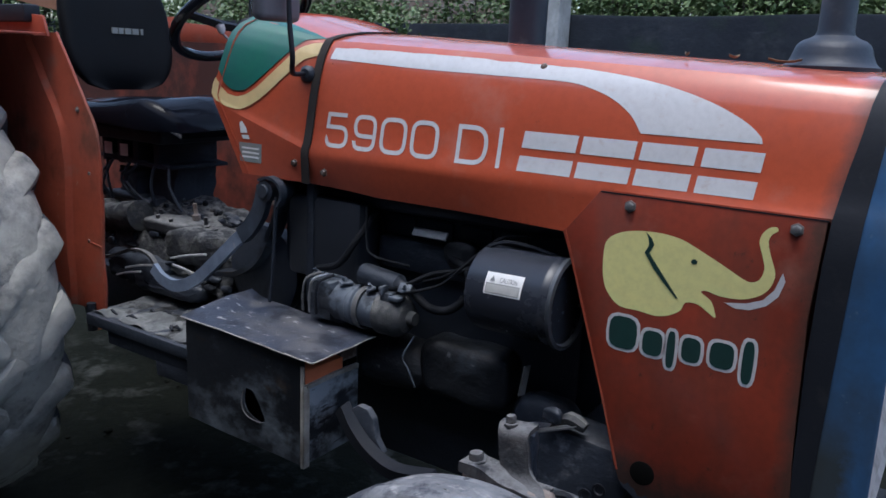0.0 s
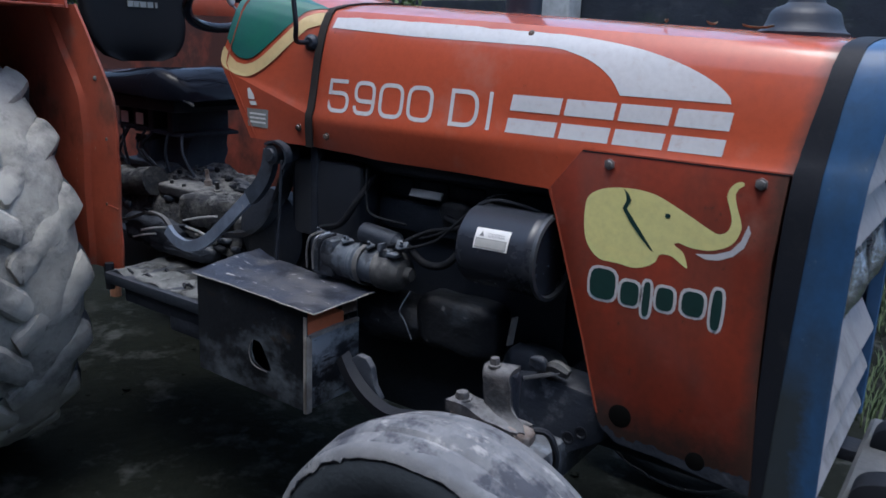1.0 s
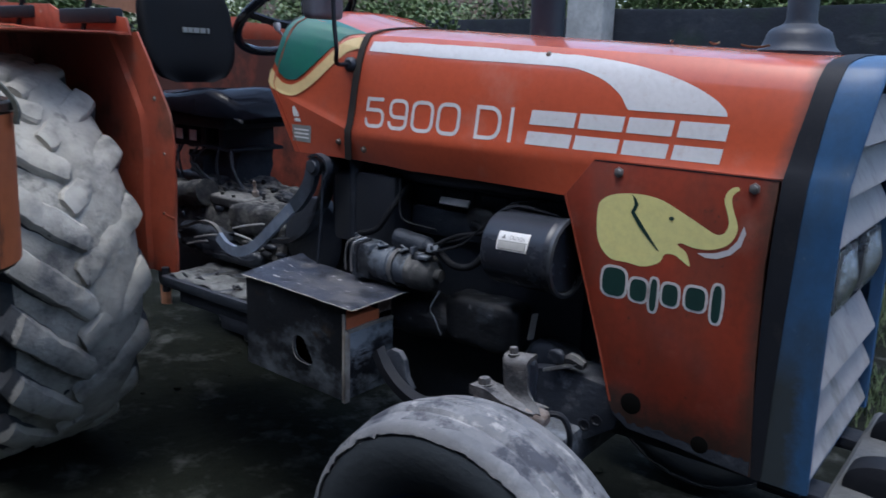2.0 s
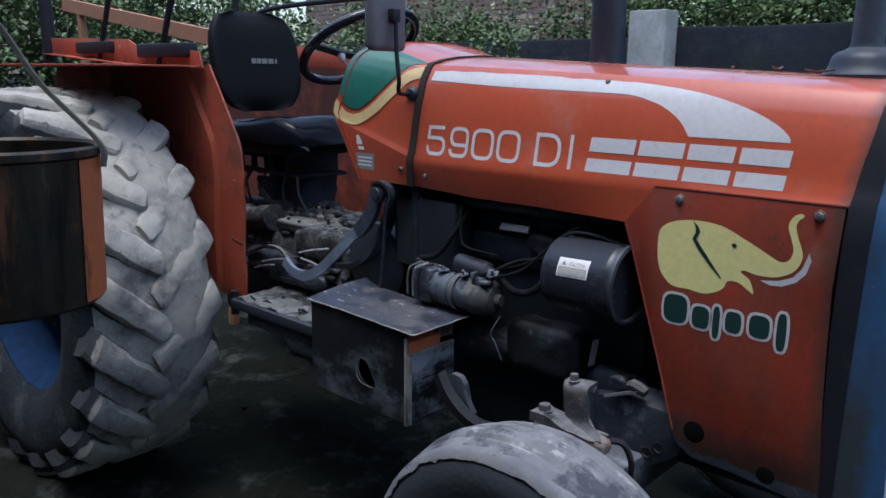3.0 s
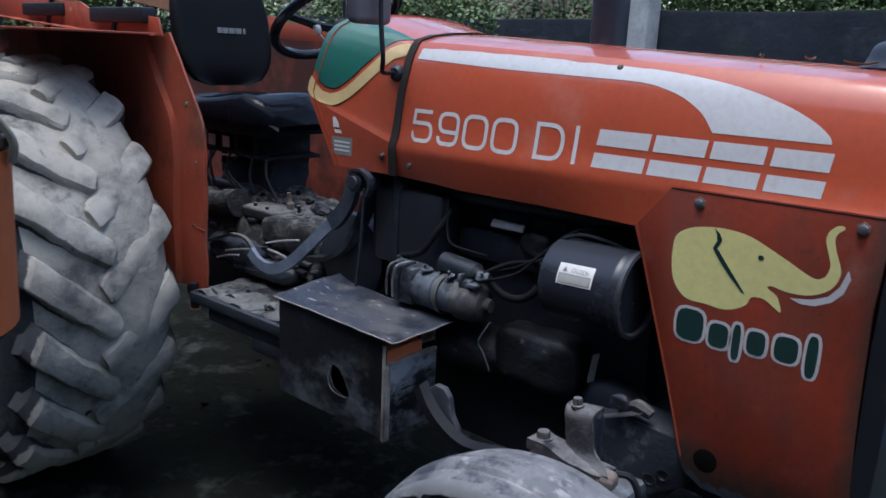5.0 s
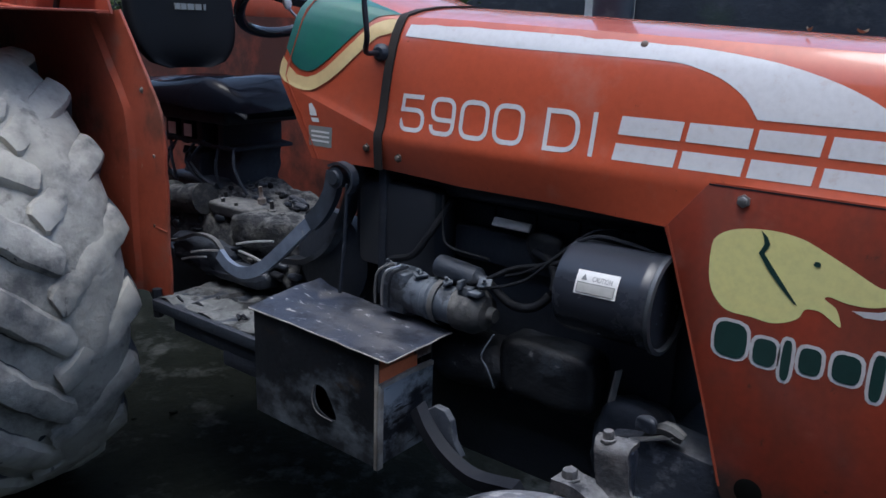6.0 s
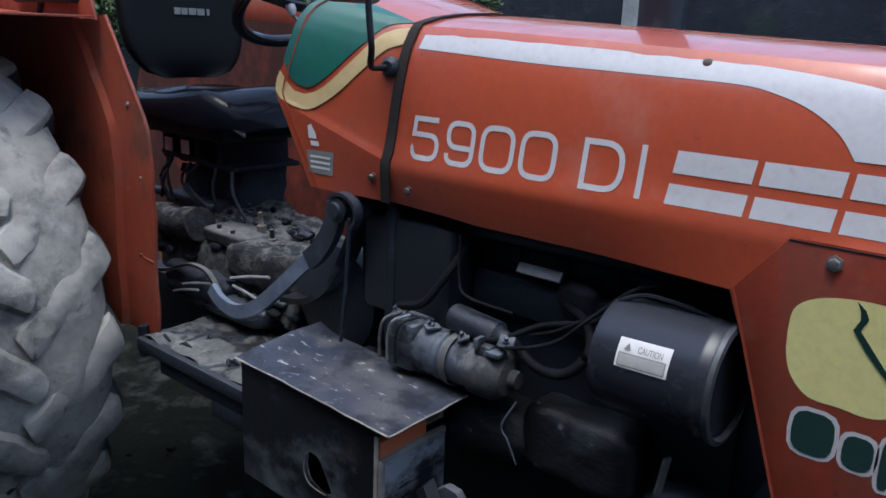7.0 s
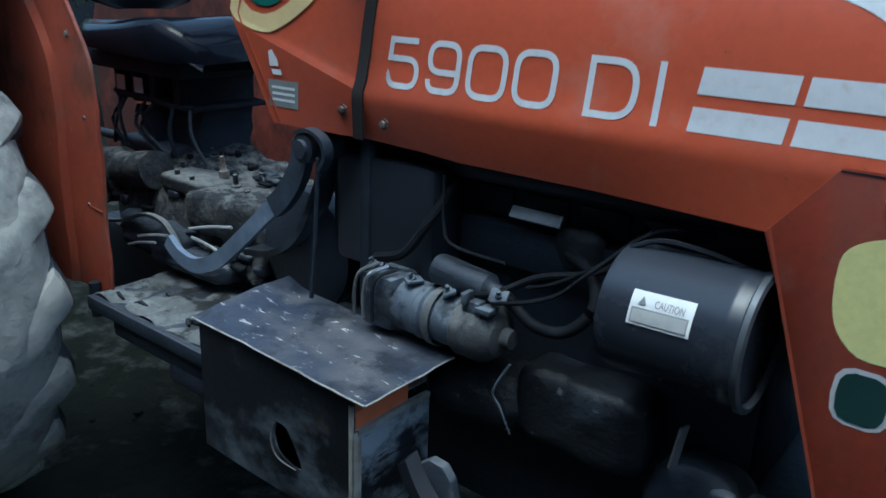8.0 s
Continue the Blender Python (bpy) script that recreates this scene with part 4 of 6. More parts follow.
TREADLIP = mat("worn_tread_lip", (0.13, 0.138, 0.155), 0.85, 0, (0.20, 0.205, 0.22), 9, 50, 0.8, (0.27, 0.28, 0.30), 0.32, 12, 0.3, 60, spec=0.2)
layer(TREADLIP, (0.035, 0.038, 0.05), 24.0, 0.60, 0.68, 0.8)


def dark_sidewall(m, cx, cz, radius, col):
    """Dust has worn on only as far as a ragged ring round the wheel; within it the rubber stays dark."""
    nt = m.node_tree
    p = nt.nodes["Principled BSDF"]
    L = nt.links.new
    geo, sep = nt.nodes.new("ShaderNodeNewGeometry"), nt.nodes.new("ShaderNodeSeparateXYZ")
    L(geo.outputs["Position"], sep.inputs[0])
    off = nt.nodes.new("ShaderNodeCombineXYZ")
    for k, c0 in ((0, cx), (2, cz)):
        sub = nt.nodes.new("ShaderNodeMath")
        sub.operation = "SUBTRACT"
        sub.inputs[1].default_value = c0
        L(sep.outputs[k], sub.inputs[0])
        L(sub.outputs[0], off.inputs[k])
    ln = nt.nodes.new("ShaderNodeVectorMath")
    ln.operation = "LENGTH"
    L(off.outputs[0], ln.inputs[0])
    nz = nt.nodes.new("ShaderNodeTexNoise")
    nz.inputs["Scale"].default_value, nz.inputs["Detail"].default_value, nz.inputs["Roughness"].default_value = 26.0, 6.0, 0.7
    L(geo.outputs["Position"], nz.inputs["Vector"])
    ad = nt.nodes.new("ShaderNodeMath")
    ad.operation = "MULTIPLY_ADD"
    ad.inputs[1].default_value = 0.03
    L(nz.outputs[0], ad.inputs[0])
    L(ln.outputs["Value"], ad.inputs[2])
    r = nt.nodes.new("ShaderNodeMapRange")
    r.inputs[1].default_value, r.inputs[2].default_value = radius + 0.013, radius + 0.018
    L(ad.outputs[0], r.inputs[0])
    x = nt.nodes.new("ShaderNodeMix")
    x.data_type = "RGBA"
    x.inputs[6].default_value = (*col, 1.0)
    L(r.outputs[0], x.inputs[0])
    L(p.inputs["Base Color"].links[0].from_socket, x.inputs[7])
    L(x.outputs[2], p.inputs["Base Color"])


dark_sidewall(TYREFRONT, 1.854, 0.346, 0.352, (0.040, 0.049, 0.060))
# rear lugs: undusted ends stay dark, and shade is painted down the grooves
dark_sidewall(TYRE, -0.335, 0.658, 0.690, (0.050, 0.055, 0.064))
front_wheel(-0.723, -1)
front_wheel(0.723, 1)


# ---- fenders ----
def fender(s):
    """s: -1 for the near side, 1 for the far side."""
    bm = B()
    y = 0.425 * s
    front = [(0.205, 1.463), (0.381, 1.181), (0.381, 0.90), (0.372, 0.668)]
    back = [(-1.02, 1.463), (-1.15, 1.2), (-1.15, 0.9), (-1.12, 0.655)]
    rows = []
    zs = [z for x, z in front][::-1]
    edge = []
    for k in range(25):
        z = 0.655 + 0.808 * k / 24
        xf = interp(z, zs, [x for x, q in front][::-1]) + 0.006 * noise.noise((z * 9, s, 1)) + (0.010 * noise.noise((z * 4, s, 7)) if z < 1.1 else 0)
        xb = interp(z, zs, [x for x, q in back][::-1])
        fold = xf - 0.15
        row = []
        for x, off in ((xb, 0), (xb * 0.5, 0), (fold - 0.05, 0), (fold - 0.02, 0), (fold, 0), (fold + 0.02, 0.012), (fold + 0.06, 0.014), (fold + 0.11, 0.018), (xf, 0.022)):
            row.append((x, y - off * s + 0.006 * noise.noise((x * 5, z * 5, s)) + 0.003 * noise.noise((x * 14, z * 14, s)), z))
        edge.append(Vector(row[-1]))
        rows.append(row)
    grid(bm, rows)
    thicken(bm, 0.004)
    # the far fender takes the darker copy that carries its shade
    coat = ORANGE_DULL if s < 0 else ORANGE_SHADED
    fd = part("fender", bm, coat, tractor, "faded orange rear fender, dusty and scratched" if s < 0 else "faded orange rear fender on the far side, darkened for its shade", smooth=25)
    # top plate with raised lip
    bm = B()
    w = 0.34 * s
    box(bm, (-1.05, min(y, y + w), 1.455), (0.19, max(y, y + w), 1.462), 0.002)
    part("fender_top", bm, ORANGE_DULL, fd)
    bm = B()
    prism(bm, [(-1.05, 1.512), (-0.29, 1.466), (0.200, 1.452), (0.180, 1.508), (0.12, 1.514), (-0.27, 1.538), (-0.33, 1.560), (-1.05, 1.580)], y - 0.004 * s, y + 0.004 * s, 0.001)
    part("fender_lip", bm, ORANGE_DULL, fd)
    bm = B()
    rows = [[(-1.05 + 1.245 * i / 24, y + s * d, interp(-1.05 + 1.245 * i / 24, [-1.05, -0.29, 0.2], [1.514, 1.468, 1.456]) + 0.004 * noise.noise((i * 0.7, s, d * 30)) - 0.05 * (d + 0.0) * (d > 0.03)) for d in (0.0, 0.025, 0.040)] for i in range(25)]
    grid(bm, rows)
    thicken(bm, 0.003)
    part("fender_flange", bm, ORANGE_DULL, fd, "chipped turned-out flange of the fender top")
    # rolled front edge
    bm = B()
    tube(bm, edge, 0.005, 8)
    part("edge_bead", bm, ORANGE_DULL, fd)
    for x, z in ((0.235, 0.872), (0.315, 0.865), (0.335, 1.07), (0.29, 1.25)):
        bolt(fd, (x, y - 0.019 * s, z), 0.006, (0, s if s < 0 else 1, 0), 0.006, RUST, "rivet")
    bm = B()
    flat_bar(bm, smooth_pts([(0.22, y - 0.010 * s, 0.878), (0.28, y - 0.016 * s, 0.868), (0.375, y - 0.020 * s, 0.855)]), 0.006, 0.004, (0, 1, 0))
    part("fender_seam", bm, ORANGE_DULL, fd)
    # front skirt beneath
    bm = B()
    tube(bm, [(0.330, y, 0.68), (0.330, y, 0.595)], 0.014, 8)
    part("fender_bracket", bm, BLACK, fd)
    return fd


fender(-1)
fender(1)
# added pale strip carries the highlight on the far fender's top edge
bm = B()
flat_bar(bm, [(-0.312, 0.425, 1.500), (-0.15, 0.425, 1.495), (0.005, 0.425, 1.488)], 0.006, 0.016, (0, 1, 0))
part("edge_strip", bm, PLATE, tractor, "pale strip painting the highlight along the fender's top edge")

# lamps on the near fender
for x0, x1, z0, z1 in ((-0.22, 0.125, 1.490, 1.540), (-0.75, -0.44, 1.510, 1.556)):
    bm = B()
    box(bm, (x0, -0.452, z0), (x1, -0.40, z1), 0.008)
    part("fender_box", bm, BLACK, tractor, "low black plastic box on the fender")

# ---- seat ----
BLACKGLOSS2 = mat("dull_black_vinyl", (0.004, 0.0045, 0.006), 0.6, 0, (0.007, 0.0075, 0.009), 5, 60, 0.4, bump=0.06, bump_scale=120, spec=0.14)
SEATVINYL = mat("shiny_black_vinyl", (0.005, 0.006, 0.010), 0.11, 0, (0.008, 0.009, 0.013), 5, 60, 0.4, bump=0.16, bump_scale=9, spec=0.10)
bm = B()
rows = []
for k in range(21):
    v = k / 20
    z = 1.285 + 0.395 * v
    e = 2 * v - 1
    half = 0.208 * (1 - abs(e) ** 3.2 * (0.42 if e < 0 else 0.34)) * (1 - 0.9 * max(0, abs(e) - 0.9) / 0.1 * 0.35)
    thick = 0.055 * (1 - abs(e) ** 5 * 0.6)
    xo = -0.105 - 0.075 * v
    row = []
    for j in range(28):
        a = 2 * math.pi * j / 28
        c, s = math.cos(a), math.sin(a)
        row.append((xo + thick * math.copysign(abs(s) ** 0.8, s) + 0.045 * c * c, half * math.copysign(abs(c) ** 0.7, c), z))
    rows.append(row)
vr = grid(bm, rows, True)
bm.faces.new(vr[0][::-1])
bm.faces.new(vr[-1])
back = part("seat_backrest", bm, BLACKGLOSS2, tractor, "black vinyl seat backrest with rounded shoulders", smooth=60)
bm = B()
for x0, x1 in ((-0.062, -0.042), (-0.038, -0.018), (-0.012, 0.012), (0.018, 0.042), (0.052, 0.060)):
    box(bm, (-0.052 - 0.085, x0 + 0.03, 1.476), (-0.0825, x1 + 0.03, 1.496))
part("backrest_mark_bars", bm, LABELGREY, back, "small pale printed bars")
bm = B()
rows = []
for k in range(25):
    v = k / 24
    x = -0.12 + 0.55 * v
    half = 0.228 * (1 - 0.30 * abs(2 * v - 1) ** 5)
    row = []
    for j in range(-14, 15):
        u = j / 14
        dish = 0.045 * (1 - abs(u) ** 2.5) * math.sin(math.pi * min(1, max(0, (v - 0.02) / 0.62)))
        roll = 0.085 * max(0, (v - 0.70) / 0.30) ** 2.2
        rim = 0.05 * max(0, abs(u) - 0.86) / 0.14
        crease = 0.006 * math.sin(9 * v + 2 * u)
        row.append((x, half * u, 1.258 + 0.036 * v - dish - roll - rim * rim * 18 + crease * (1 - abs(u))))
    row += [(x, half * 0.97, 1.20 - 0.02 * v + 0.0), (x, 0.0, 1.185), (x, -half * 0.97, 1.20 - 0.02 * v)]
    rows.append(row)
vr = grid(bm, rows, True)
bm.faces.new(vr[0][::-1])
bm.faces.new(vr[-1])
part("seat_cushion", bm, SEATVINYL, tractor, "glossy black vinyl bucket seat cushion", smooth=60)
bm = B()
box(bm, (-0.10, -0.16, 1.135), (0.33, 0.16, 1.180), 0.012)
ped_top = part("seat_pan", bm, GRIME, tractor, "dark seat pan on a grimy suspension pedestal")
rng = random.Random(21)
for lo, hi, tilt, am in (((-0.06, -0.12, 1.055), (0.32, 0.12, 1.07), 0.03, 0.005), ((0.16, -0.08, 0.93), (0.29, 0.08, 1.06), 0.10, 0.016), ((0.0, -0.10, 0.93), (0.14, 0.10, 1.03), -0.02, 0.02)):
    bm = B()
    box(bm, lo, hi, 0.004, Matrix.Translation((0.15, 0, 1.0)) @ Matrix.Rotation(tilt, 4, "Y") @ Matrix.Translation((-0.15, 0, -1.0)))
    bmesh.ops.subdivide_edges(bm, edges=bm.edges[:], cuts=3, use_grid_fill=True)
    for v in bm.verts:
        v.co += Vector((1, 1, 1)) * am * noise.noise(v.co * 15) + Vector((1, 1, 1)) * am * 0.5 * noise.noise(v.co * 41)
    part("suspension_block", bm, GRIME, ped_top)
for k in range(7):
    bm = B()
    x = rng.uniform(-0.05, 0.34)
    tube(bm, smooth_pts([(x, -0.14, 1.06), (x + rng.uniform(-0.05, 0.05), -0.155, 1.0), (x + rng.uniform(-0.08, 0.08), -0.14, 0.93)], 3), 0.005, 6)
    part("suspension_rod", bm, GRIME, ped_top)
for x in (-0.03, 0.055, 0.14, 0.25):
    bm = B()
    box(bm, (x - 0.015, -0.12, 1.05), (x + 0.015, 0.12, 1.14), 0.006)
    part("pedestal_web", bm, GRIME, ped_top)
bm = B()
box(bm, (-0.04, -0.13, 0.86), (0.24, 0.13, 0.95), 0.02)
part("pedestal_base", bm, IRON, ped_top)
# two pale plates paint in the light showing through gaps under the seat
for x in (-0.012, 0.075):
    bm = B()
    box(bm, (x, -0.132, 1.078), (x + 0.040, -0.128, 1.118), 0.001)
    part("pedestal_tag", bm, LABEL, ped_top, "small pale plate standing in for a bright gap")

# ---- steering wheel ----
sc = Vector((0.535, 0.0, 1.532))
sax = Vector((-0.56, 0.0, 0.8285))
bm = B()
u = Vector((0.8285, 0, 0.56))
pts = [sc + 0.212 * (math.cos(a) * u + math.sin(a) * Vector((0, 1, 0))) for a in [2 * math.pi * k / 48 for k in range(48)]]
rows = []
for p in pts:
    d = (p - sc).normalized()
    rows.append([p + 0.0165 * (math.cos(b) * d + math.sin(b) * sax) for b in [2 * math.pi * k / 10 for k in range(10)]])
rows.append(rows[0])
grid(bm, rows, True)
bmesh.ops.remove_doubles(bm, verts=bm.verts[:], dist=0.0001)
wheel = part("steering_wheel", bm, BLACKGLOSS, tractor, "black three-spoke steering wheel", smooth=80)
for a in (0.5, 2.6, 4.7):
    bm = B()
    e = sc + 0.2 * (math.cos(a) * u + math.sin(a) * Vector((0, 1, 0)))
    flat_bar(bm, [sc - sax * 0.045, sc.lerp(e, 0.5) - sax * 0.03, e], [0.034, 0.03, 0.026], 0.008, sax.cross((e - sc).normalized()))
    part("spoke", bm, BLACKGLOSS, wheel)
bm = B()
lathe(bm, [(0.0, 0.0), (0.035, 0.0), (0.04, -0.02), (0.035, -0.05), (0.02, -0.06), (0.02, -0.35), (0.0, -0.35)], sc - sax * 0.02, sax, 20)
part("steering_hub", bm, BLACK, wheel)
bm = B()
tube(bm, [(0.62, -0.03, 1.40), (0.57, -0.08, 1.46), (0.555, -0.1, 1.485)], 0.004)
lev = part("throttle_lever", bm, STEEL, tractor, "thin hand lever")
bm = B()
lathe(bm, [(0, 0), (0.008, 0.003), (0.013, 0.014), (0.012, 0.028), (0, 0.034)], (0.557, -0.098, 1.48), (-0.15, -0.2, 1), 12)
part("lever_knob", bm, LABEL, lev, "pale knob")

# ---- mirror ----
bm = B()
tube(bm, smooth_pts([(1.070, -0.290, 1.385), (1.092, -0.345, 1.386), (1.125, -0.385, 1.398), (1.144, -0.402, 1.425), (1.137, -0.404, 1.50), (1.133, -0.404, 1.60)]), 0.006, 10)
arm = part("mirror_arm", bm, BLACK, tractor, "bent black mirror arm")
bm = B()
lathe(bm, [(0, 0), (0.02, 0), (0.02, 0.012), (0.012, 0.02), (0.0, 0.02)], (1.068, -0.268, 1.386), (0.2, -1, 0), 16)
part("arm_base", bm, IRON, arm)
bm = B()
box(bm, (1.082, -0.472, 1.500), (1.117, -0.342, 1.715), 0.016, None, 3)
mir = part("mirror", bm, MIRRORGREY, tractor, "grey plastic wing mirror seen from its back")
bm = B()
box(bm, (1.074, -0.462, 1.510), (1.081, -0.352, 1.705), 0.002)
part("mirror_glass", bm, GLASS, mir)
bm = B()
box(bm, (1.117, -0.417, 1.575), (1.140, -0.390, 1.61), 0.004)
part("mirror_clamp", bm, BLACK, mir)

# ---- air cleaner stack and exhaust ----
bm = B()
lathe(bm, [(0.0, 0.0), (0.088, 0.0), (0.0885, 0.010), (0.083, 0.013), (0.077, 0.020), (0.072, 0.032), (0.069, 0.043), (0.065, 0.051), (0.057, 0.058), (0.044, 0.063), (0.036, 0.068), (0.0325, 0.078), (0.032, 0.45), (0.0, 0.45)], (2.193, -0.01, 1.440), (0, 0, 1), 36)
part("air_intake", bm, INTAKE, tractor, "dark blue upright air intake with flared base", smooth=35)
bm = B()
lathe(bm, [(0.0, 0.0), (0.03, 0.0), (0.03, 0.10), (0.053, 0.12), (0.055, 0.60), (0.03, 0.63), (0.03, 0.9), (0.0, 0.9)], (1.338, 0.335, 1.25), (0, 0, 1), 28)
part("exhaust_muffler", bm, INTAKE, tractor, "dark upright exhaust muffler", smooth=35)

# ---- engine ----
HOSE = mat("black_hose_rubber", (0.007, 0.008, 0.011), 0.7, 0, (0.012, 0.014, 0.018), 9, 60, 0.7, (0.04, 0.043, 0.05), 0.12, 18, 0.2, 60, spec=0.15)
STARTER = mat("dusty_starter_iron", (0.062, 0.078, 0.105), 0.55, 0.1, (0.10, 0.12, 0.15), 9, 50, 0.8, (0.24, 0.265, 0.30), 0.26, 16, 0.3, 50, top_dust=0.4)
layer(STARTER, (0.012, 0.014, 0.020), 13.0, 0.48, 0.58, 0.8, (1, 1, 1), 0.7, 9.0)
OILDUST = mat("oily_dusty_casting", (0.012, 0.014, 0.018), 0.45, 0.1, (0.022, 0.025, 0.031), 7, 50, 0.8, bump=0.5, bump_scale=30)
layer(OILDUST, (0.060, 0.078, 0.105), 7.0, 0.52, 0.70, 0.75, (1, 1, 1), 0.8, 8.0)
layer(OILDUST, (0.22, 0.22, 0.22), 28.0, 0.66, 0.72, 0.5)
bm = B()
box(bm, (0.98, -0.17, 0.60), (1.80, 0.17, 1.12), 0.02)
eng = part("engine_block", bm, IRON, tractor, "oily black diesel engine block")
bm = B()
box(bm, (1.0, -0.15, 0.38), (1.76, 0.15, 0.605), 0.03)
part("oil_sump", bm, IRON, eng)
# two added dark plates stand for the deep shade below the cowl
bm = B()
box(bm, (1.06, -0.27, 0.80), (1.085, 0.27, 1.20), 0.004)
part("bulkhead", bm, GRIME, eng, "dark plate added under the cowl to fill a bright gap")
bm = B()
box(bm, (0.955, -0.235, 0.82), (0.975, 0.28, 1.22), 0.004)
part("pedal_plate", bm, GRIME, eng, "dark plate added behind the pedals to fill a bright gap")
bm = B()
box(bm, (1.24, -0.20, 0.92), (1.78, -0.165, 1.0), 0.012)
part("side_cover", bm, IRON, eng)
bm = B()
box(bm, (0.985, -0.265, 0.865), (1.235, -0.17, 1.085), 0.02)
part("filter_housing", bm, BLACKPLASTIC, eng, "flat matt black housing")
for x, w in ((1.30, 0.05), (1.41, 0.05), (1.52, 0.05), (1.62, 0.04)):
    bm = B()
    box(bm, (x - w, -0.178, 1.0), (x + w * 0.8, -0.15, 1.055), 0.008)
    part("manifold_port", bm, IRON, eng)
bm = B()
tube(bm, smooth_pts([(1.40, -0.27, 0.90), (1.47, -0.29, 0.875), (1.53, -0.29, 0.885), (1.56, -0.27, 0.93), (1.53, -0.24, 0.97), (1.48, -0.22, 0.98)]), 0.010, 10)
part("rubber_hose", bm, HOSE, eng, "looped black rubber hose")
bm = B()
tube(bm, smooth_pts([(1.13, -0.30, 0.91), (1.19, -0.29, 0.93), (1.23, -0.275, 0.99), (1.25, -0.22, 1.06)]), 0.009, 8)
part("rubber_hose", bm, HOSE, eng)
bm = B()
tube(bm, smooth_pts([(1.36, -0.30, 0.90), (1.40, -0.30, 0.915), (1.46, -0.27, 0.95), (1.56, -0.24, 0.98), (1.60, -0.2, 1.05)]), 0.006, 8)
part("wire_loom", bm, HOSE, eng)
bm = B()
lump(bm, (1.42, -0.265, 0.645), (1.66, -0.16, 0.785), 5, 0.006, 6.0, 4, 14.0)
part("injection_pump", bm, OILDUST, eng, "dark oily rounded engine casting")
bm = B()
lump(bm, (1.10, -0.28, 0.63), (1.44, -0.15, 0.755), 6, 0.010)
part("engine_foot", bm, OILDUST, eng)
bm = B()
lump(bm, (1.66, -0.26, 0.50), (1.82, -0.14, 0.70), 9, 0.012)
part("timing_case", bm, IRON, eng)
bm = B()
tube(bm, smooth_pts([(1.435, -0.30, 0.80), (1.415, -0.315, 0.75), (1.43, -0.315, 0.725), (1.45, -0.31, 0.68)]), 0.0024, 6)
part("drain_wire", bm, STARTER, eng, "thin dusty wire")
for k, pts in enumerate((((1.40, -0.31, 0.90), (1.47, -0.32, 0.925), (1.52, -0.31, 0.95), (1.57, -0.30, 1.00), (1.64, -0.27, 1.065), (1.72, -0.25, 1.075)),
                         ((1.45, -0.29, 0.935), (1.50, -0.28, 0.955), (1.58, -0.25, 1.01), (1.62, -0.21, 1.05)),
                         ((1.26, -0.27, 1.08), (1.27, -0.28, 1.0), (1.30, -0.29, 0.97), (1.40, -0.28, 0.96)))):
    bm = B()
    tube(bm, smooth_pts(pts), (0.0035, 0.003, 0.003)[k], 6)
    part("wire_loom", bm, HOSE, eng)
bm = B()
lump(bm, (1.44, -0.215, 0.945), (1.53, -0.165, 1.02), 2, 0.008, 3.0, 3)
part("fuel_filter_head", bm, IRONDUST, eng)
bm = B()
flat_bar(bm, [(1.73, -0.29, 0.80), (1.72, -0.29, 0.73)], 0.018, 0.004, (0.3, 1, 0))
part("clip", bm, STEEL, eng, "pale metal clip")
bm = B()
tube(bm, [(1.02, -0.2, 1.085), (1.78, -0.2, 1.09)], 0.022, 12)
part("fuel_rail", bm, IRON, eng)
bm = B()
box(bm, (-0.0485, -0.0035, -0.0105), (0.0485, 0.0035, 0.0105), 0.001, Matrix.Translation((1.414, -0.220, 1.030)) @ Matrix.Rotation(-0.6, 4, "X"))
part("engine_plate", bm, PLATE, eng, "small pale metal plate")
PALEIRON = mat("pale_dusty_iron", (0.058, 0.058, 0.065), 0.75, 0.05, (0.034, 0.027, 0.026), 14, 60, 0.8, (0.26, 0.265, 0.275), 0.18, 14, 0.5, 55, top_dust=0.5)
layer(PALEIRON, (0.014, 0.016, 0.021), 18.0, 0.48, 0.58, 0.9)
DUSTGREY = mat("grey_dusty_cap", (0.085, 0.088, 0.092), 0.75, 0.1, (0.028, 0.03, 0.034), 16, 50, 0.9, (0.27, 0.265, 0.255), 0.24, 16, 0.4, 50)
bm = B()
lathe(bm, [(0, 0), (0.043, 0), (0.048, 0.008), (0.048, 0.10), (0.051, 0.104), (0.051, 0.116), (0.046, 0.120), (0.046, 0.185), (0.0, 0.185)], (1.17, -0.29, 0.850), (1, 0, 0), 28)
pump = part("starter_motor", bm, STARTER, tractor, "dusty cylindrical starter motor with cables", smooth=35)
bm = B()
lathe(bm, [(0, 0), (0.050, 0), (0.053, 0.004), (0.053, 0.05), (0.049, 0.058), (0.036, 0.076), (0.018, 0.082), (0.016, 0.098), (0, 0.098)], (1.355, -0.29, 0.850), (1, 0, 0), 28)
part("end_cap", bm, DUSTGREY, pump, "pale dusty end cap", smooth=35)
bm = B()
lathe(bm, [(0.052, 0), (0.054, 0.0), (0.054, 0.014), (0.052, 0.014)], (1.30, -0.29, 0.850), (1, 0, 0), 28)
part("band_clamp", bm, DULLSTEEL, pump)
bm = B()
box(bm, (1.15, -0.335, 0.805), (1.225, -0.235, 0.905), 0.010)
part("starter_flange", bm, STARTER, pump)
bm = B()
lathe(bm, [(0, 0), (0.026, 0), (0.028, 0.01), (0.028, 0.11), (0.018, 0.12), (0.015, 0.135), (0, 0.135)], (1.28, -0.275, 0.928), (1, 0, -0.1), 18)
part("solenoid", bm, IRON, pump)
bm = B()
box(bm, (1.37, -0.325, 0.88), (1.405, -0.28, 0.91), 0.005)
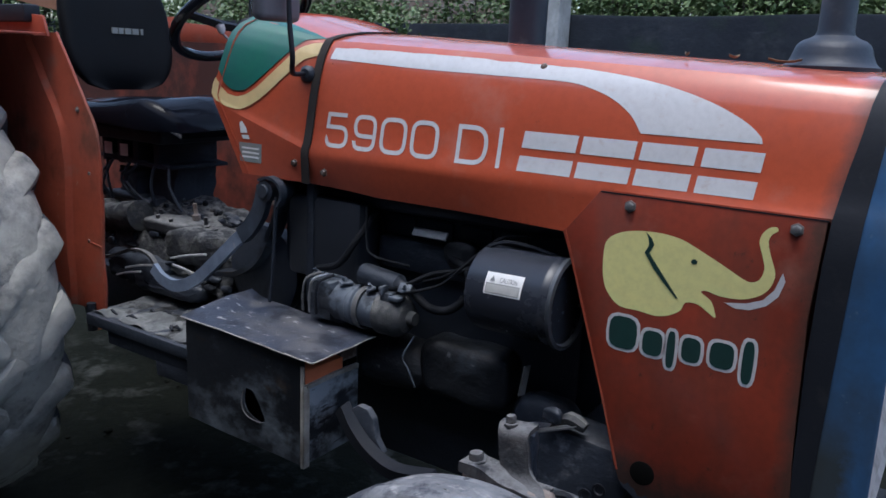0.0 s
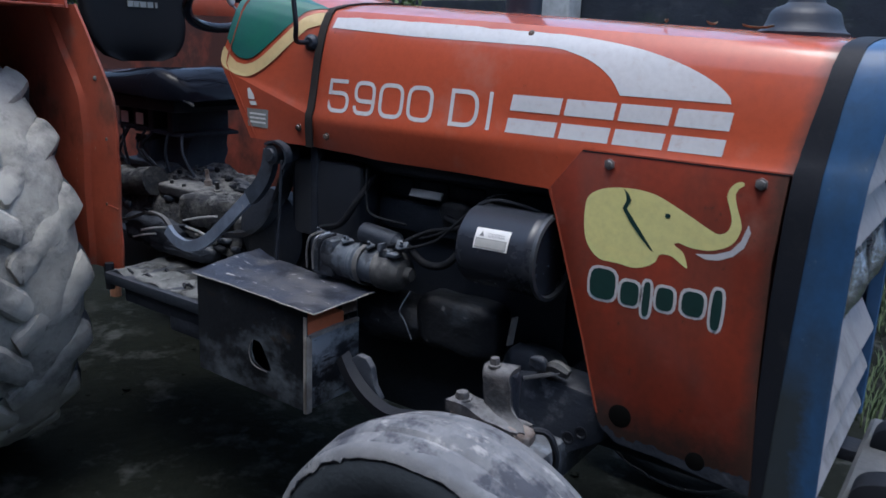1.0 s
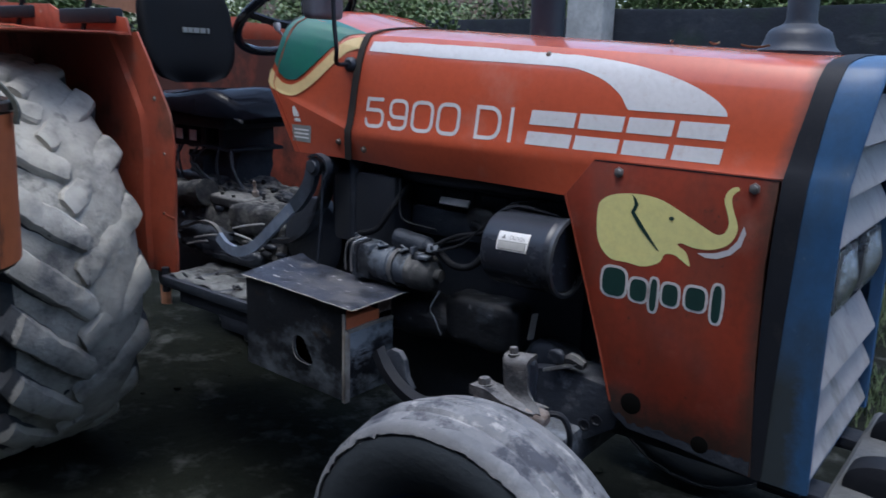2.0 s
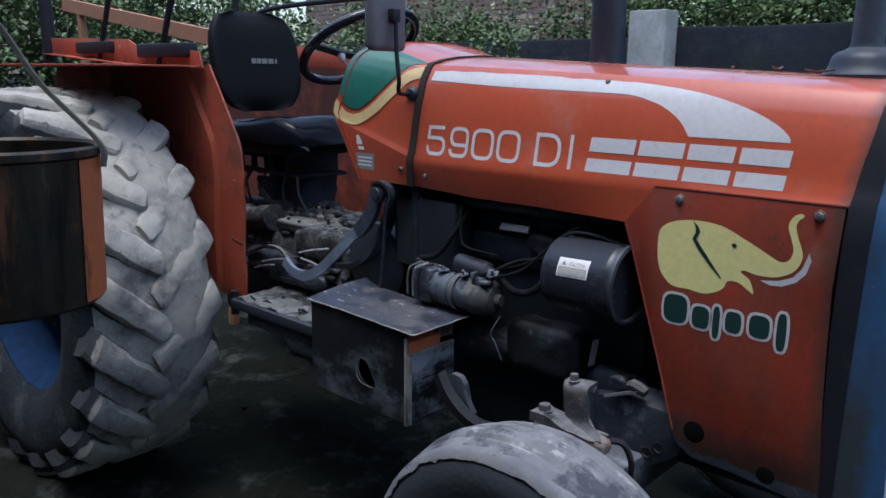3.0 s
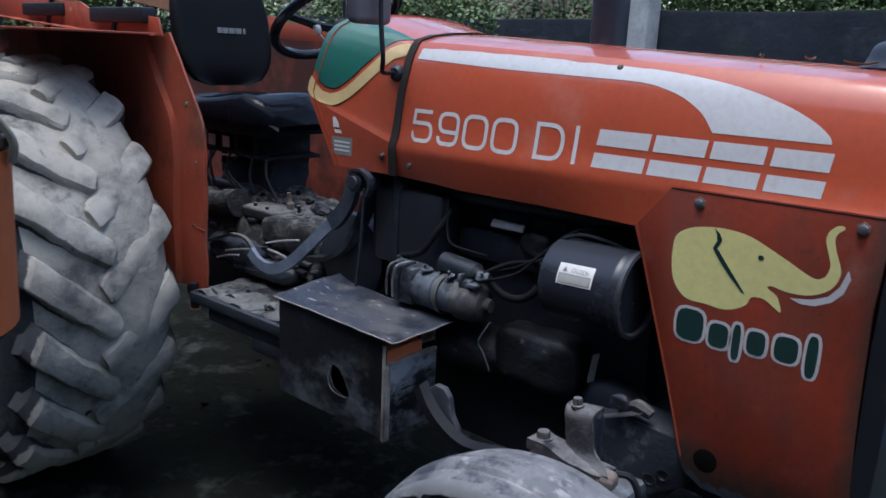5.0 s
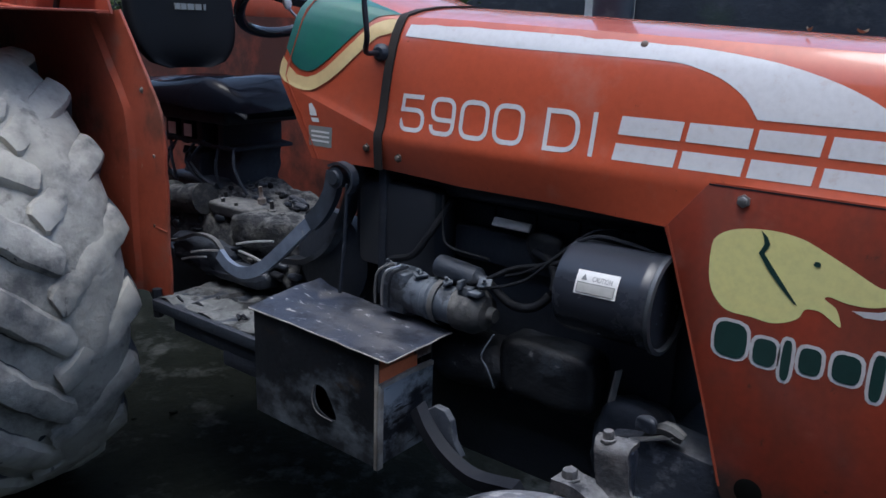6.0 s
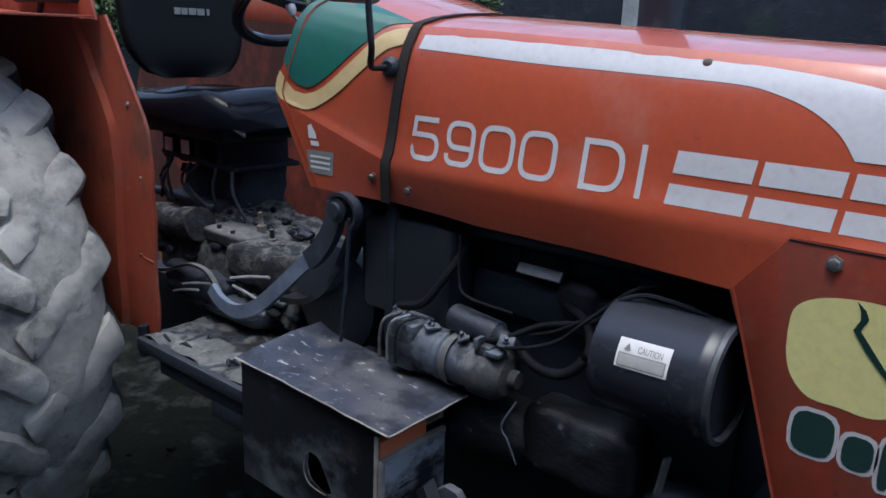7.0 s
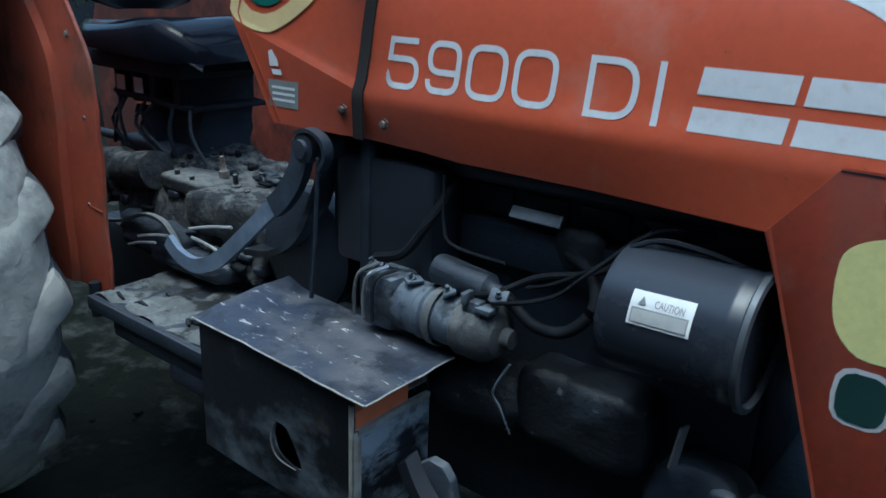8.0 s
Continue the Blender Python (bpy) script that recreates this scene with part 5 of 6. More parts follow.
box(bm, (1.375, -0.335, 0.905), (1.385, -0.31, 0.925), 0.002)
box(bm, (1.40, -0.33, 0.895), (1.43, -0.30, 0.905), 0.002)
part("terminal_block", bm, STARTER, pump)
for k in range(3):
    bm = B()
    x = 1.142 + 0.022 * k
    tube(bm, smooth_pts([(x, -0.342, 0.82), (x + 0.003, -0.346, 0.87), (x + 0.012, -0.342, 0.905), (x + 0.03, -0.31, 0.918)]), 0.0036, 6)
    part("cable", bm, (DULLSTEEL, STEEL, BLACK)[k], pump)
for k, (x, z) in enumerate(((1.16, 0.912), (1.25, 0.905), (1.33, 0.905), (1.43, 0.925))):
    bm = B()
    tn = Matrix.Translation((x, -0.305, z)) @ Matrix.Rotation(1.1 * k, 4, "Z") @ Matrix.Rotation(0.6 - 0.5 * k, 4, "X")
    box(bm, (-0.016, -0.012, -0.003), (0.016, 0.012, 0.003), 0.002, tn)
    lathe(bm, [(0, 0.0), (0.007, 0.0), (0.007, 0.008), (0.004, 0.009), (0.004, 0.018), (0, 0.018)], (x, -0.305, z), (0.2 * k - 0.3, -0.6, 0.8), 6)
    part("bracket", bm, STARTER, pump)
pump.matrix_basis = Matrix.Translation((-0.022, 0.0, -0.012))
# lighter grey that paints the highlight onto the drum's rim
RIM_HIGHLIGHT = mat("grey_rim_highlight", (0.09, 0.10, 0.115), 0.4, 0.3, (0.03, 0.034, 0.042), 14, 60, 0.8, bump=0.1)
# air cleaner drum
GREYINK = mat("faded_grey_ink", (0.24, 0.25, 0.26), 0.5, bump=0.0)
DRUM = mat("dusty_gloss_black", (0.022, 0.026, 0.037), 0.26, 0, (0.030, 0.034, 0.046), 5, 70, 0.6, (0.075, 0.08, 0.095), 0.10, 9, 0.05, 200, top_dust=0.2)
layer(DRUM, (0.10, 0.11, 0.13), 30.0, 0.66, 0.71, 0.4)
bm = B()
lathe(bm, [(0, 0), (0.080, 0.0), (0.089, 0.004), (0.093, 0.014), (0.093, 0.172), (0.0945, 0.175), (0.0945, 0.181), (0.093, 0.184), (0.093, 0.196), (0, 0.196)], (1.608, -0.283, 0.956), (1, 0, 0), 40)
ac = part("air_cleaner", bm, DRUM, tractor, "glossy black air cleaner drum with a white caution sticker", smooth=35)


def drum_y(x, z):
    return -0.283 - math.sqrt(max(0.0001, 0.093 ** 2 - (z - 0.956) ** 2))


def drum_sticker(name, x0, x1, z0, z1, material, lift, label=""):
    return decal(name, [[(x0, z0), (x1, z0 + 0.002), (x1, z1 + 0.002), (x0, z1)]], material, ac, drum_y, lift, label)


bm = B()
lathe(bm, [(0.088, 0.196), (0.093, 0.195), (0.0985, 0.198), (0.0985, 0.206), (0.090, 0.208), (0.086, 0.200)], (1.608, -0.283, 0.956), (1, 0, 0), 40)
part("drum_rim", bm, RIM_HIGHLIGHT, ac, "grey rim of the drum, lightened for its highlight", smooth=35)
bm = B()
tube(bm, smooth_pts([(1.62, -0.30, 1.046), (1.66, -0.29, 1.062), (1.72, -0.28, 1.058), (1.77, -0.27, 1.046)]), 0.004, 6)
part("drum_strap", bm, BLACK, ac)
drum_sticker("caution_sticker", 1.660, 1.746, 0.969, 1.012, LABEL, 0.0015, "white caution sticker")
drum_sticker("sticker_frame", 1.664, 1.742, 0.972, 0.992, LABELGREY, 0.0022)
drum_sticker("sticker_panel", 1.666, 1.740, 0.9735, 0.9905, PLATE, 0.0029)
bm = B()
lettering(bm, "CAUTION", 1.694, 1.734, 0.9965, 1.0055)
drape(bm, drum_y, 0.0030)
part("sticker_lettering", bm, GREYINK, ac)
decal("warning_triangle", [[(1.671, 0.9965), (1.683, 0.997), (1.677, 1.007)]], GREYINK, ac, drum_y, 0.0030)

# ---- running board, gearbox, pedals ----
bm = B()
box(bm, (-0.15, -0.17, 0.46), (1.0, 0.17, 0.70), 0.03)
box(bm, (-0.1, -0.13, 0.66), (0.95, 0.13, 0.80), 0.04)
gear = part("gearbox", bm, IRON, tractor, "oily transmission housing between the footplates")
bm = B()
rows = []
for k in range(9):
    x = 0.12 + 0.62 * k / 8
    rows.append([(x, y, 0.845 - 0.05 * k / 8 + dz + 0.012 * noise.noise((x * 9, y * 9, 2))) for y, dz in ((-0.15, -0.07), (-0.145, -0.012), (-0.12, 0.0), (-0.05, 0.006), (0.05, 0.006), (0.12, 0.0), (0.15, -0.07))])
grid(bm, rows)
thicken(bm, 0.02)
part("gearbox_cover", bm, IRONDUST, gear, "dust-caked gearbox cover")
random.seed(4)
CAKED = mat("mud_caked_iron", (0.035, 0.035, 0.034), 0.85, 0, (0.06, 0.061, 0.062), 8, 50, 0.8, (0.22, 0.22, 0.215), 0.24, 26, 0.9, 60, top_dust=0.6)
layer(CAKED, (0.012, 0.014, 0.019), 26.0, 0.42, 0.55, 0.95, (1, 1, 1), 0.9, 9.0)
bm = B()
TOPLINE = ((0.02, 0.945), (0.14, 0.958), (0.24, 0.961), (0.38, 0.946), (0.59, 0.905), (0.72, 0.875))
rows = []
for i in range(41):
    x = 0.02 + 0.70 * i / 40
    z0 = interp(x, [p[0] for p in TOPLINE], [p[1] for p in TOPLINE])
    row = []
    for k in range(17):
        y = -0.235 + 0.30 * k / 16
        drop = interp(y, [-0.235, -0.215, -0.19, -0.10, 0.03, 0.07], [0.16, 0.09, 0.065, 0.03, 0.0, 0.06])
        h = 0.012 * noise.noise((x * 13, y * 13, 6)) + 0.007 * noise.noise((x * 34, y * 34, 2)) + 0.004 * noise.noise((x * 80, y * 80, 1))
        row.append((x, y + 0.4 * h, z0 - drop + h))
    rows.append(row)
grid(bm, rows)
part("lift_housing", bm, CAKED, gear, "lumpy mud-caked hydraulic lift housing", smooth=30)


def casting(lo, hi, material, seed, amp=0.006, name="gearbox_fitting", label=""):
    b = B()
    lump(b, lo, hi, seed, amp, 4.5, 4, 22.0)
    part(name, b, material, gear, label, smooth=35)


casting((0.295, -0.225, 0.868), (0.495, -0.10, 0.914), IRONDUST, 3, 0.004, "side_cover", "flat pale dusty side cover")
casting((0.43, -0.25, 0.795), (0.685, -0.10, 0.905), CAKED, 8, 0.010, "side_casting", "rounded dirt-caked casting")
casting((0.60, -0.22, 0.785), (0.80, -0.05, 0.858), CAKED, 9, 0.009)
casting((0.16, -0.27, 0.700), (0.46, -0.17, 0.80), GRIME, 11, 0.010)
casting((0.25, -0.27, 0.690), (0.62, -0.17, 0.755), IRON, 12, 0.008)
for x, y, z0, z1 in ((0.469, -0.14, 0.915, 0.970), (0.30, -0.14, 0.885, 0.928), (0.528, -0.15, 0.895, 0.936), (0.36, -0.20, 0.905, 0.926), (0.43, -0.205, 0.905, 0.922), (0.60, -0.17, 0.885, 0.912), (0.20, -0.06, 0.945, 0.975), (0.64, -0.21, 0.868, 0.885)):
    bm = B()
    h = z1 - z0
    lathe(bm, [(0, 0), (0.013, 0), (0.013, 0.3 * h), (0.009, 0.34 * h), (0.0065, 0.4 * h), (0.0065, 0.96 * h), (0, h)], (x, y, z0), (0.05 * math.sin(x * 40), -0.12, 1), 6)
    part("gearbox_stud", bm, RUST if x == 0.469 else IRONDUST, gear)
for k in range(150):
    bm = B()
    x, y = random.uniform(0.06, 0.74), random.uniform(-0.245, -0.02)
    z = interp(x, [p[0] for p in TOPLINE], [p[1] for p in TOPLINE]) - interp(y, [-0.235, -0.215, -0.19, -0.10, 0.03], [0.14, 0.085, 0.062, 0.03, 0.0])
    w, d, h = random.uniform(0.005, 0.026), random.uniform(0.005, 0.016), random.uniform(0.004, 0.013)
    if k % 3 == 0:
        lathe(bm, [(0, -w), (h, -w), (h, w * 0.4), (h * 0.6, w * 0.5), (h * 0.6, w), (0, w)], (x, y, z), (1, random.uniform(-0.5, 0.5), random.uniform(-0.3, 0.3)), 10)
    else:
        lump(bm, (x - w, y - d, z - h), (x + w, y + d, z + h), k, 0.006, 2.8, 3, 30.0)
    part("gearbox_fitting", bm, (CAKED, IRON, IRONDUST, GRIME, IRON, HOSE)[k % 6], gear, smooth=35)
bm = B()
lathe(bm, [(0, 0), (0.042, 0), (0.048, 0.02), (0.060, 0.03), (0.060, 0.13), (0.048, 0.14), (0.042, 0.22), (0.048, 0.225), (0.048, 0.31), (0, 0.315)], (-0.014, -0.20, 0.862), (0.98, -0.05, 0.17), 20)
for v in bm.verts:
    v.co += Vector((0.3, 1, 1)) * 0.003 * noise.noise(v.co * 24)
part("hydraulic_valve", bm, CAKED, gear)
bm = B()
tube(bm, smooth_pts([(-0.173, -0.13, 0.942), (0.109, -0.13, 0.944), (0.235, -0.13, 0.931)]), 0.013, 10)
part("lift_shaft", bm, IRON, gear)
bm = B()
flat_bar(bm, smooth_pts([(0.139, -0.30, 0.771), (0.252, -0.30, 0.791), (0.361, -0.30, 0.829), (0.433, -0.30, 0.830), (0.472, -0.30, 0.808), (0.506, -0.30, 0.770)]), 0.014, 0.008)
part("bent_lever", bm, IRONDUST, gear, "dusty bent lever")
for p, q in (((0.277, -0.30, 0.734), (0.40, -0.30, 0.766)), ((0.326, -0.30, 0.766), (0.464, -0.30, 0.798)), ((0.547, -0.30, 0.834), (0.706, -0.30, 0.872)), ((0.556, -0.30, 0.816), (0.671, -0.30, 0.801))):
    bm = B()
    tube(bm, smooth_pts([p, Vector(p).lerp(Vector(q), 0.5) + Vector((0, 0, 0.003)), q], 3), 0.0036, 6)
    part("linkage_rod", bm, RODSTEEL, gear, "thin linkage rod")
bm = B()
lathe(bm, [(0, 0), (0.12, 0.0), (0.13, 0.01), (0.13, 0.05), (0.1, 0.06), (0, 0.06)], (0.86, -0.18, 0.84), (0, -1, 0), 28)
part("brake_drum_cover", bm, IRON, gear)
MUD = mat("dried_mud", (0.14, 0.146, 0.148), 0.95, 0, (0.065, 0.069, 0.072), 9, 50, 0.8, (0.27, 0.275, 0.27), 0.3, 14, 0.6, 50)
layer(MUD, (0.014, 0.014, 0.015), 11.0, 0.54, 0.60, 0.9, (1, 1, 1), 0.9, 8.0)
for s in (-1, 1):
    bm = B()
    lo, hi = sorted((0.19 * s, 0.455 * s))
    box(bm, (0.36, lo, 0.655), (0.92, hi, 0.665), 0.002)
    fp = part("footplate", bm, IRON, tractor, "dirt-caked steel footplate")
    bm = B()
    lo, hi = sorted((0.452 * s, 0.462 * s))
    box(bm, (0.36, lo, 0.632), (0.92, hi, 0.664), 0.002)
    part("footplate_edge", bm, IRON, fp)
    bm = B()
    lo, hi = sorted((0.40 * s, 0.448 * s))
    box(bm, (0.44, lo, 0.585), (0.90, hi, 0.632), 0.006)
    box(bm, (0.66, lo, 0.545), (0.90, hi, 0.600), 0.008)
    part("footplate_beam", bm, GRIME, fp, "dark greasy carrier beam under the plate")
    if s == -1:
        bm = B()
        rows = []
        for i in range(33):
            x = 0.37 + 0.54 * i / 32
            r = []
            for k in range(15):
                y = -0.448 + 0.25 * k / 14
                h = 0.014 * noise.noise((x * 16, y * 16, 4)) + 0.007 * noise.noise((x * 44, y * 44, 2))
                r.append((x, y, 0.6690 + h))
            rows.append(r)
        grid(bm, rows)
        part("caked_mud", bm, MUD, fp, "pale dried mud caked on the plate", smooth=60)
        for k in range(13):
            bm = B()
            x, y = random.uniform(0.40, 0.84), random.uniform(-0.43, -0.25)
            a = random.uniform(-0.5, 0.3)
            d = Vector((math.cos(a), math.sin(a), 0)) * random.uniform(0.012, 0.035)
            tube(bm, [Vector((x, y, 0.6705)) - d, (x, y, 0.676), Vector((x, y, 0.6705)) + d], [0.003, 0.006, 0.003], 6)
            part("tread_bar", bm, BLACK, fp)
ARMSTEEL = mat("greasy_blue_steel", (0.060, 0.078, 0.110), 0.36, 0.2, (0.014, 0.018, 0.026), 9, 45, 0.9, (0.14, 0.15, 0.165), 0.16, 14, 0.15)
bm = B()
pp = smooth_pts([(0.955, -0.31, 1.098), (0.945, -0.315, 1.04), (0.910, -0.32, 0.985), (0.860, -0.325, 0.942), (0.772, -0.325, 0.866), (0.69, -0.325, 0.802), (0.61, -0.325, 0.768), (0.545, -0.325, 0.774), (0.50, -0.325, 0.802)])
flat_bar(bm, [p for p in pp if p.z < 0.985 or p.x < 0.8], 0.014, 0.034)
ped = part("brake_pedal", bm, BLUEBLACK, tractor, "worn blue-black curved brake pedal arm", smooth=50)
bm = B()
flat_bar(bm, smooth_pts([(0.965, -0.245, 1.07), (0.935, -0.25, 0.98), (0.88, -0.25, 0.885), (0.80, -0.25, 0.83), (0.71, -0.25, 0.812)]), [0.05] * 24 + [0.05], 0.014)
part("clutch_pedal", bm, BOXSTEEL, tractor, "second dark pedal arm behind the first", smooth=50)
bm = B()
lathe(bm, [(0, 0), (0.016, 0), (0.018, 0.006), (0.027, 0.008), (0.027, 0.09), (0.02, 0.095), (0.0, 0.095)], (0.985, -0.350, 1.092), (0, 1, 0), 20)
part("pedal_pivot", bm, IRON, ped)
bm = B()
flat_bar(bm, [p for p in pp if p.z > 0.955], 0.020, 0.044)
part("upper_arm", bm, ARMSTEEL, ped, "greasy black upper half of the arm", smooth=50)
bm = B()
flat_bar(bm, smooth_pts([(0.965, -0.335, 1.118), (1.0, -0.335, 1.128), (1.035, -0.335, 1.115), (1.045, -0.335, 1.085), (1.03, -0.335, 1.06)]), 0.022, 0.007)
part("pivot_clamp", bm, IRON, ped)
bm = B()
tube(bm, [(1.02, -0.335, 1.08), (1.01, -0.335, 0.93), (0.99, -0.33, 0.80)], 0.0045, 8)
part("pull_rod", bm, GRIME, ped)


# ---- battery box ----
def build_battery_box():
    x0, x1, y0, y1, z0, z1 = 0.868, 1.277, -0.502, -0.310, 0.500, 0.766
    t = 0.004
    bm = B()
    tear = curve2([(1.083, 0.641), (1.078, 0.61), (1.086, 0.585), (1.104, 0.573), (1.135, 0.566), (1.150, 0.575), (1.138, 0.600), (1.122, 0.625), (1.108, 0.640), (1.083, 0.641)], 3)
    k = max(range(len(tear)), key=lambda q: tear[q][0])
    prism(bm, [(x0, z0 + 0.004), (1.0, z0), (tear[k][0], z0)] + tear[k::-1] + [(1.083, z1), (x0, z1)], y0, y0 + t)
    prism(bm, [(tear[k][0], z0), (x1, z0 - 0.003), (x1, z1), (1.083, z1)] + tear[:k:-1] + [tear[k]], y0, y0 + t)
    bb = part("battery_box", bm, BOXSTEEL, tractor, "dented black steel battery box with a warped lid")
    bm = B()
    box(bm, (x1 - t, y0 + t, z0), (x1, y1, z1 - 0.070), 0.001)
    part("end_plate", bm, ENDSTEEL, bb)
    bm = B()
    box(bm, (x0, y0 + t, z0), (x0 + t, y1, z1), 0.001)
    part("end_plate", bm, BOXSTEEL, bb)
    bm = B()
    box(bm, (x0 + t, y1 - t, z0), (x1 - t, y1, z1), 0.001)
    part("back_plate", bm, BOXSTEEL, bb)
    bm = B()
    box(bm, (x0 + t, y0 + t, z0), (x1 - t, y1 - t, z0 + t))
    part("floor_plate", bm, BOXSTEEL, bb)
    bm = B()
    box(bm, (x0 + 0.03, y0 + 0.055, z0 + 0.01), (x1 - 0.012, y1 - 0.015, z1 - 0.088), 0.008)
    part("battery", bm, BLACK, bb, "black battery inside the box")
    bm = B()
    box(bm, (x0 + 0.03, y0 + 0.008, z1 - 0.085), (x1 - 0.002, y1 - 0.055, z1 - 0.036), 0.004)
    part("battery_cover", bm, BATTORANGE, bb, "orange battery cover showing under the lid")
    # corner angle, worn pale
    bm = B()
    box(bm, (x1 - 0.008, y0 - 0.003, z0 - 0.008), (x1 + 0.003, y0, z1 - 0.02), 0.001)
    box(bm, (x1, y0 - 0.003, z0 - 0.008), (x1 + 0.003, y0 + 0.017, z1 - 0.070), 0.001)
    part("corner_angle", bm, STEELWORN, bb, "worn bare steel corner")
    bm = B()
    n = 12
    fl, fr, br, bl = Vector((0.858, -0.508, 0.777)), Vector((1.318, -0.518, 0.772)), Vector((1.318, -0.298, 0.772)), Vector((0.876, -0.288, 0.790))
    rows = []
    for i in range(n + 1):
        u = i / n
        row = []
        for j in range(9):
            v = j / 8
            p = fl.lerp(fr, u).lerp(bl.lerp(br, u), v)
            p.z += 0.0015 * math.sin(5 * u + 3 * v) + 0.003 * noise.noise((u * 5, v * 4, 1)) + (0.006 * math.sin(math.pi * v) if u < 0.12 else 0)
            p.y += 0.004 * noise.noise((u * 14, v * 9, 5))
            p.x += 0.004 * noise.noise((u * 9, v * 14, 8))
            p.z += (0.014 * v * v if u < 0.05 else 0.005 * v if u < 0.14 else 0)
            row.append(p)
        rows.append(row)
    grid(bm, rows)
    thicken(bm, 0.004)
    lid = part("lid", bm, LIDSTEEL, bb, "warped scratched steel lid")
    bm = B()
    tube(bm, [Vector(rows[i][0]) + Vector((0, -0.001, -0.002)) for i in range(n + 1)], 0.0019, 6)
    tube(bm, [Vector(rows[n][j]) + Vector((0.001, 0, -0.002)) for j in range(9)], 0.0019, 6)
    part("lid_edge", bm, STEELWORN, lid, "bare worn rim of the lid")
    bm = B()
    flat_bar(bm, smooth_pts([(1.082, y0 - 0.003, 0.638), (1.077, y0 - 0.007, 0.61), (1.085, y0 - 0.008, 0.585), (1.104, y0 - 0.007, 0.572), (1.138, y0 - 0.003, 0.566)], 4), 0.003, 0.0014)
    part("torn_edge", bm, DULLSTEEL, bb, "bright bent edge of a torn opening")
    bm = B()
    flat_bar(bm, [(x1 + 0.001, y0 + 0.008, z1 - 0.072), (x1 + 0.001, y1 - 0.08, z1 - 0.069), (x1 + 0.001, y1 - 0.006, z1 - 0.072)], 0.010, 0.010, (1, 0, 0))
    part("end_rim", bm, STEELWORN, bb)
    bm = B()
    box(bm, (x1 - 0.010, y1 - 0.06, z1 - 0.05), (x1 - 0.004, y1 - 0.004, z1 + 0.004), 0.001)
    part("end_post", bm, RUST, bb)


BATTORANGE = mat("orange_battery_plastic", (0.62, 0.17, 0.07), 0.5, 0, (0.5, 0.13, 0.06), 12, 50, 0.6, (0.35, 0.25, 0.2), 0.12, 20, 0.05)
ENDSTEEL = mat("scraped_sheet", (0.012, 0.014, 0.02), 0.42, 0.15, (0.025, 0.03, 0.04), 6, 35, 0.8, bump=0.15)
layer(ENDSTEEL, (0.30, 0.34, 0.39), 7.0, 0.42, 0.54, 0.85, (1.0, 1.0, 1.4), 0.7, 8.0)
layer(ENDSTEEL, (0.02, 0.022, 0.028), 16.0, 0.60, 0.64, 0.9, (0.4, 0.4, 2.5))
STEELWORN = mat("scratched_bare_steel", (0.42, 0.41, 0.39), 0.6, 0.1, (0.16, 0.14, 0.12), 12, 50, 0.8, bump=0.2)
LIDSTEEL = mat("scratched_lid_steel", (0.030, 0.038, 0.062), 0.40, 0.1, (0.055, 0.064, 0.09), 6, 40, 0.8, (0.15, 0.14, 0.13), 0.14, 10, 0.2, 60)
layer(LIDSTEEL, (0.15, 0.142, 0.140), 6.0, 0.46, 0.72, 0.7, (1.0, 1.4, 1.0), 0.8, 9.0)
layer(LIDSTEEL, (0.50, 0.50, 0.51), 44.0, 0.60, 0.66, 0.75, (0.6, 1.6, 1.0), 0.6, 8.0)
layer(LIDSTEEL, (0.018, 0.021, 0.030), 9.0, 0.52, 0.60, 0.8, (1, 1, 1), 0.5, 9.0)
layer(BLUEBLACK, (0.35, 0.36, 0.38), 26.0, 0.62, 0.70, 0.7, (1.0, 1.0, 1.0), 0.6)
build_battery_box()

# ---- front axle ----
IRONDUST2 = mat("dusty_blue_iron", (0.022, 0.029, 0.045), 0.55, 0.1, (0.035, 0.043, 0.06), 9, 50, 0.8, (0.22, 0.23, 0.25), 0.16, 18, 0.4, 50, top_dust=0.45)
layer(IRONDUST2, (0.22, 0.25, 0.30), 11.0, 0.53, 0.67, 0.75, (1, 1, 1), 0.85, 9.0)
bm = B()
box(bm, (1.72, -0.20, 0.50), (2.30, 0.20, 0.64), 0.02)
axle = part("axle_support", bm, IRON, tractor, "heavy cast front axle support")
bm = B()
prism(bm, [(1.70, 0.50), (1.80, 0.465), (1.89, 0.510), (1.965, 0.562), (1.985, 0.640), (1.975, 0.662), (1.82, 0.675), (1.72, 0.655)], -0.285, -0.18, 0.008)
part("axle_housing", bm, IRONDUST2, axle, "dusty cast axle housing")
for x, z in ((1.83, 0.515), (1.885, 0.548), (1.915, 0.57)):
    bm = B()
    lathe(bm, [(0, 0.0), (0.009, 0.0), (0.011, 0.003), (0.015, 0.003), (0.015, -0.002)], (x, -0.2855, z), (0, -1, 0), 14)
    part("housing_hole", bm, BLACK, axle)
bm = B()
box(bm, (1.78, -0.66, 0.44), (1.88, 0.66, 0.54), 0.012)
part("axle_beam", bm, IRONDUST2, tractor, "square front axle beam")
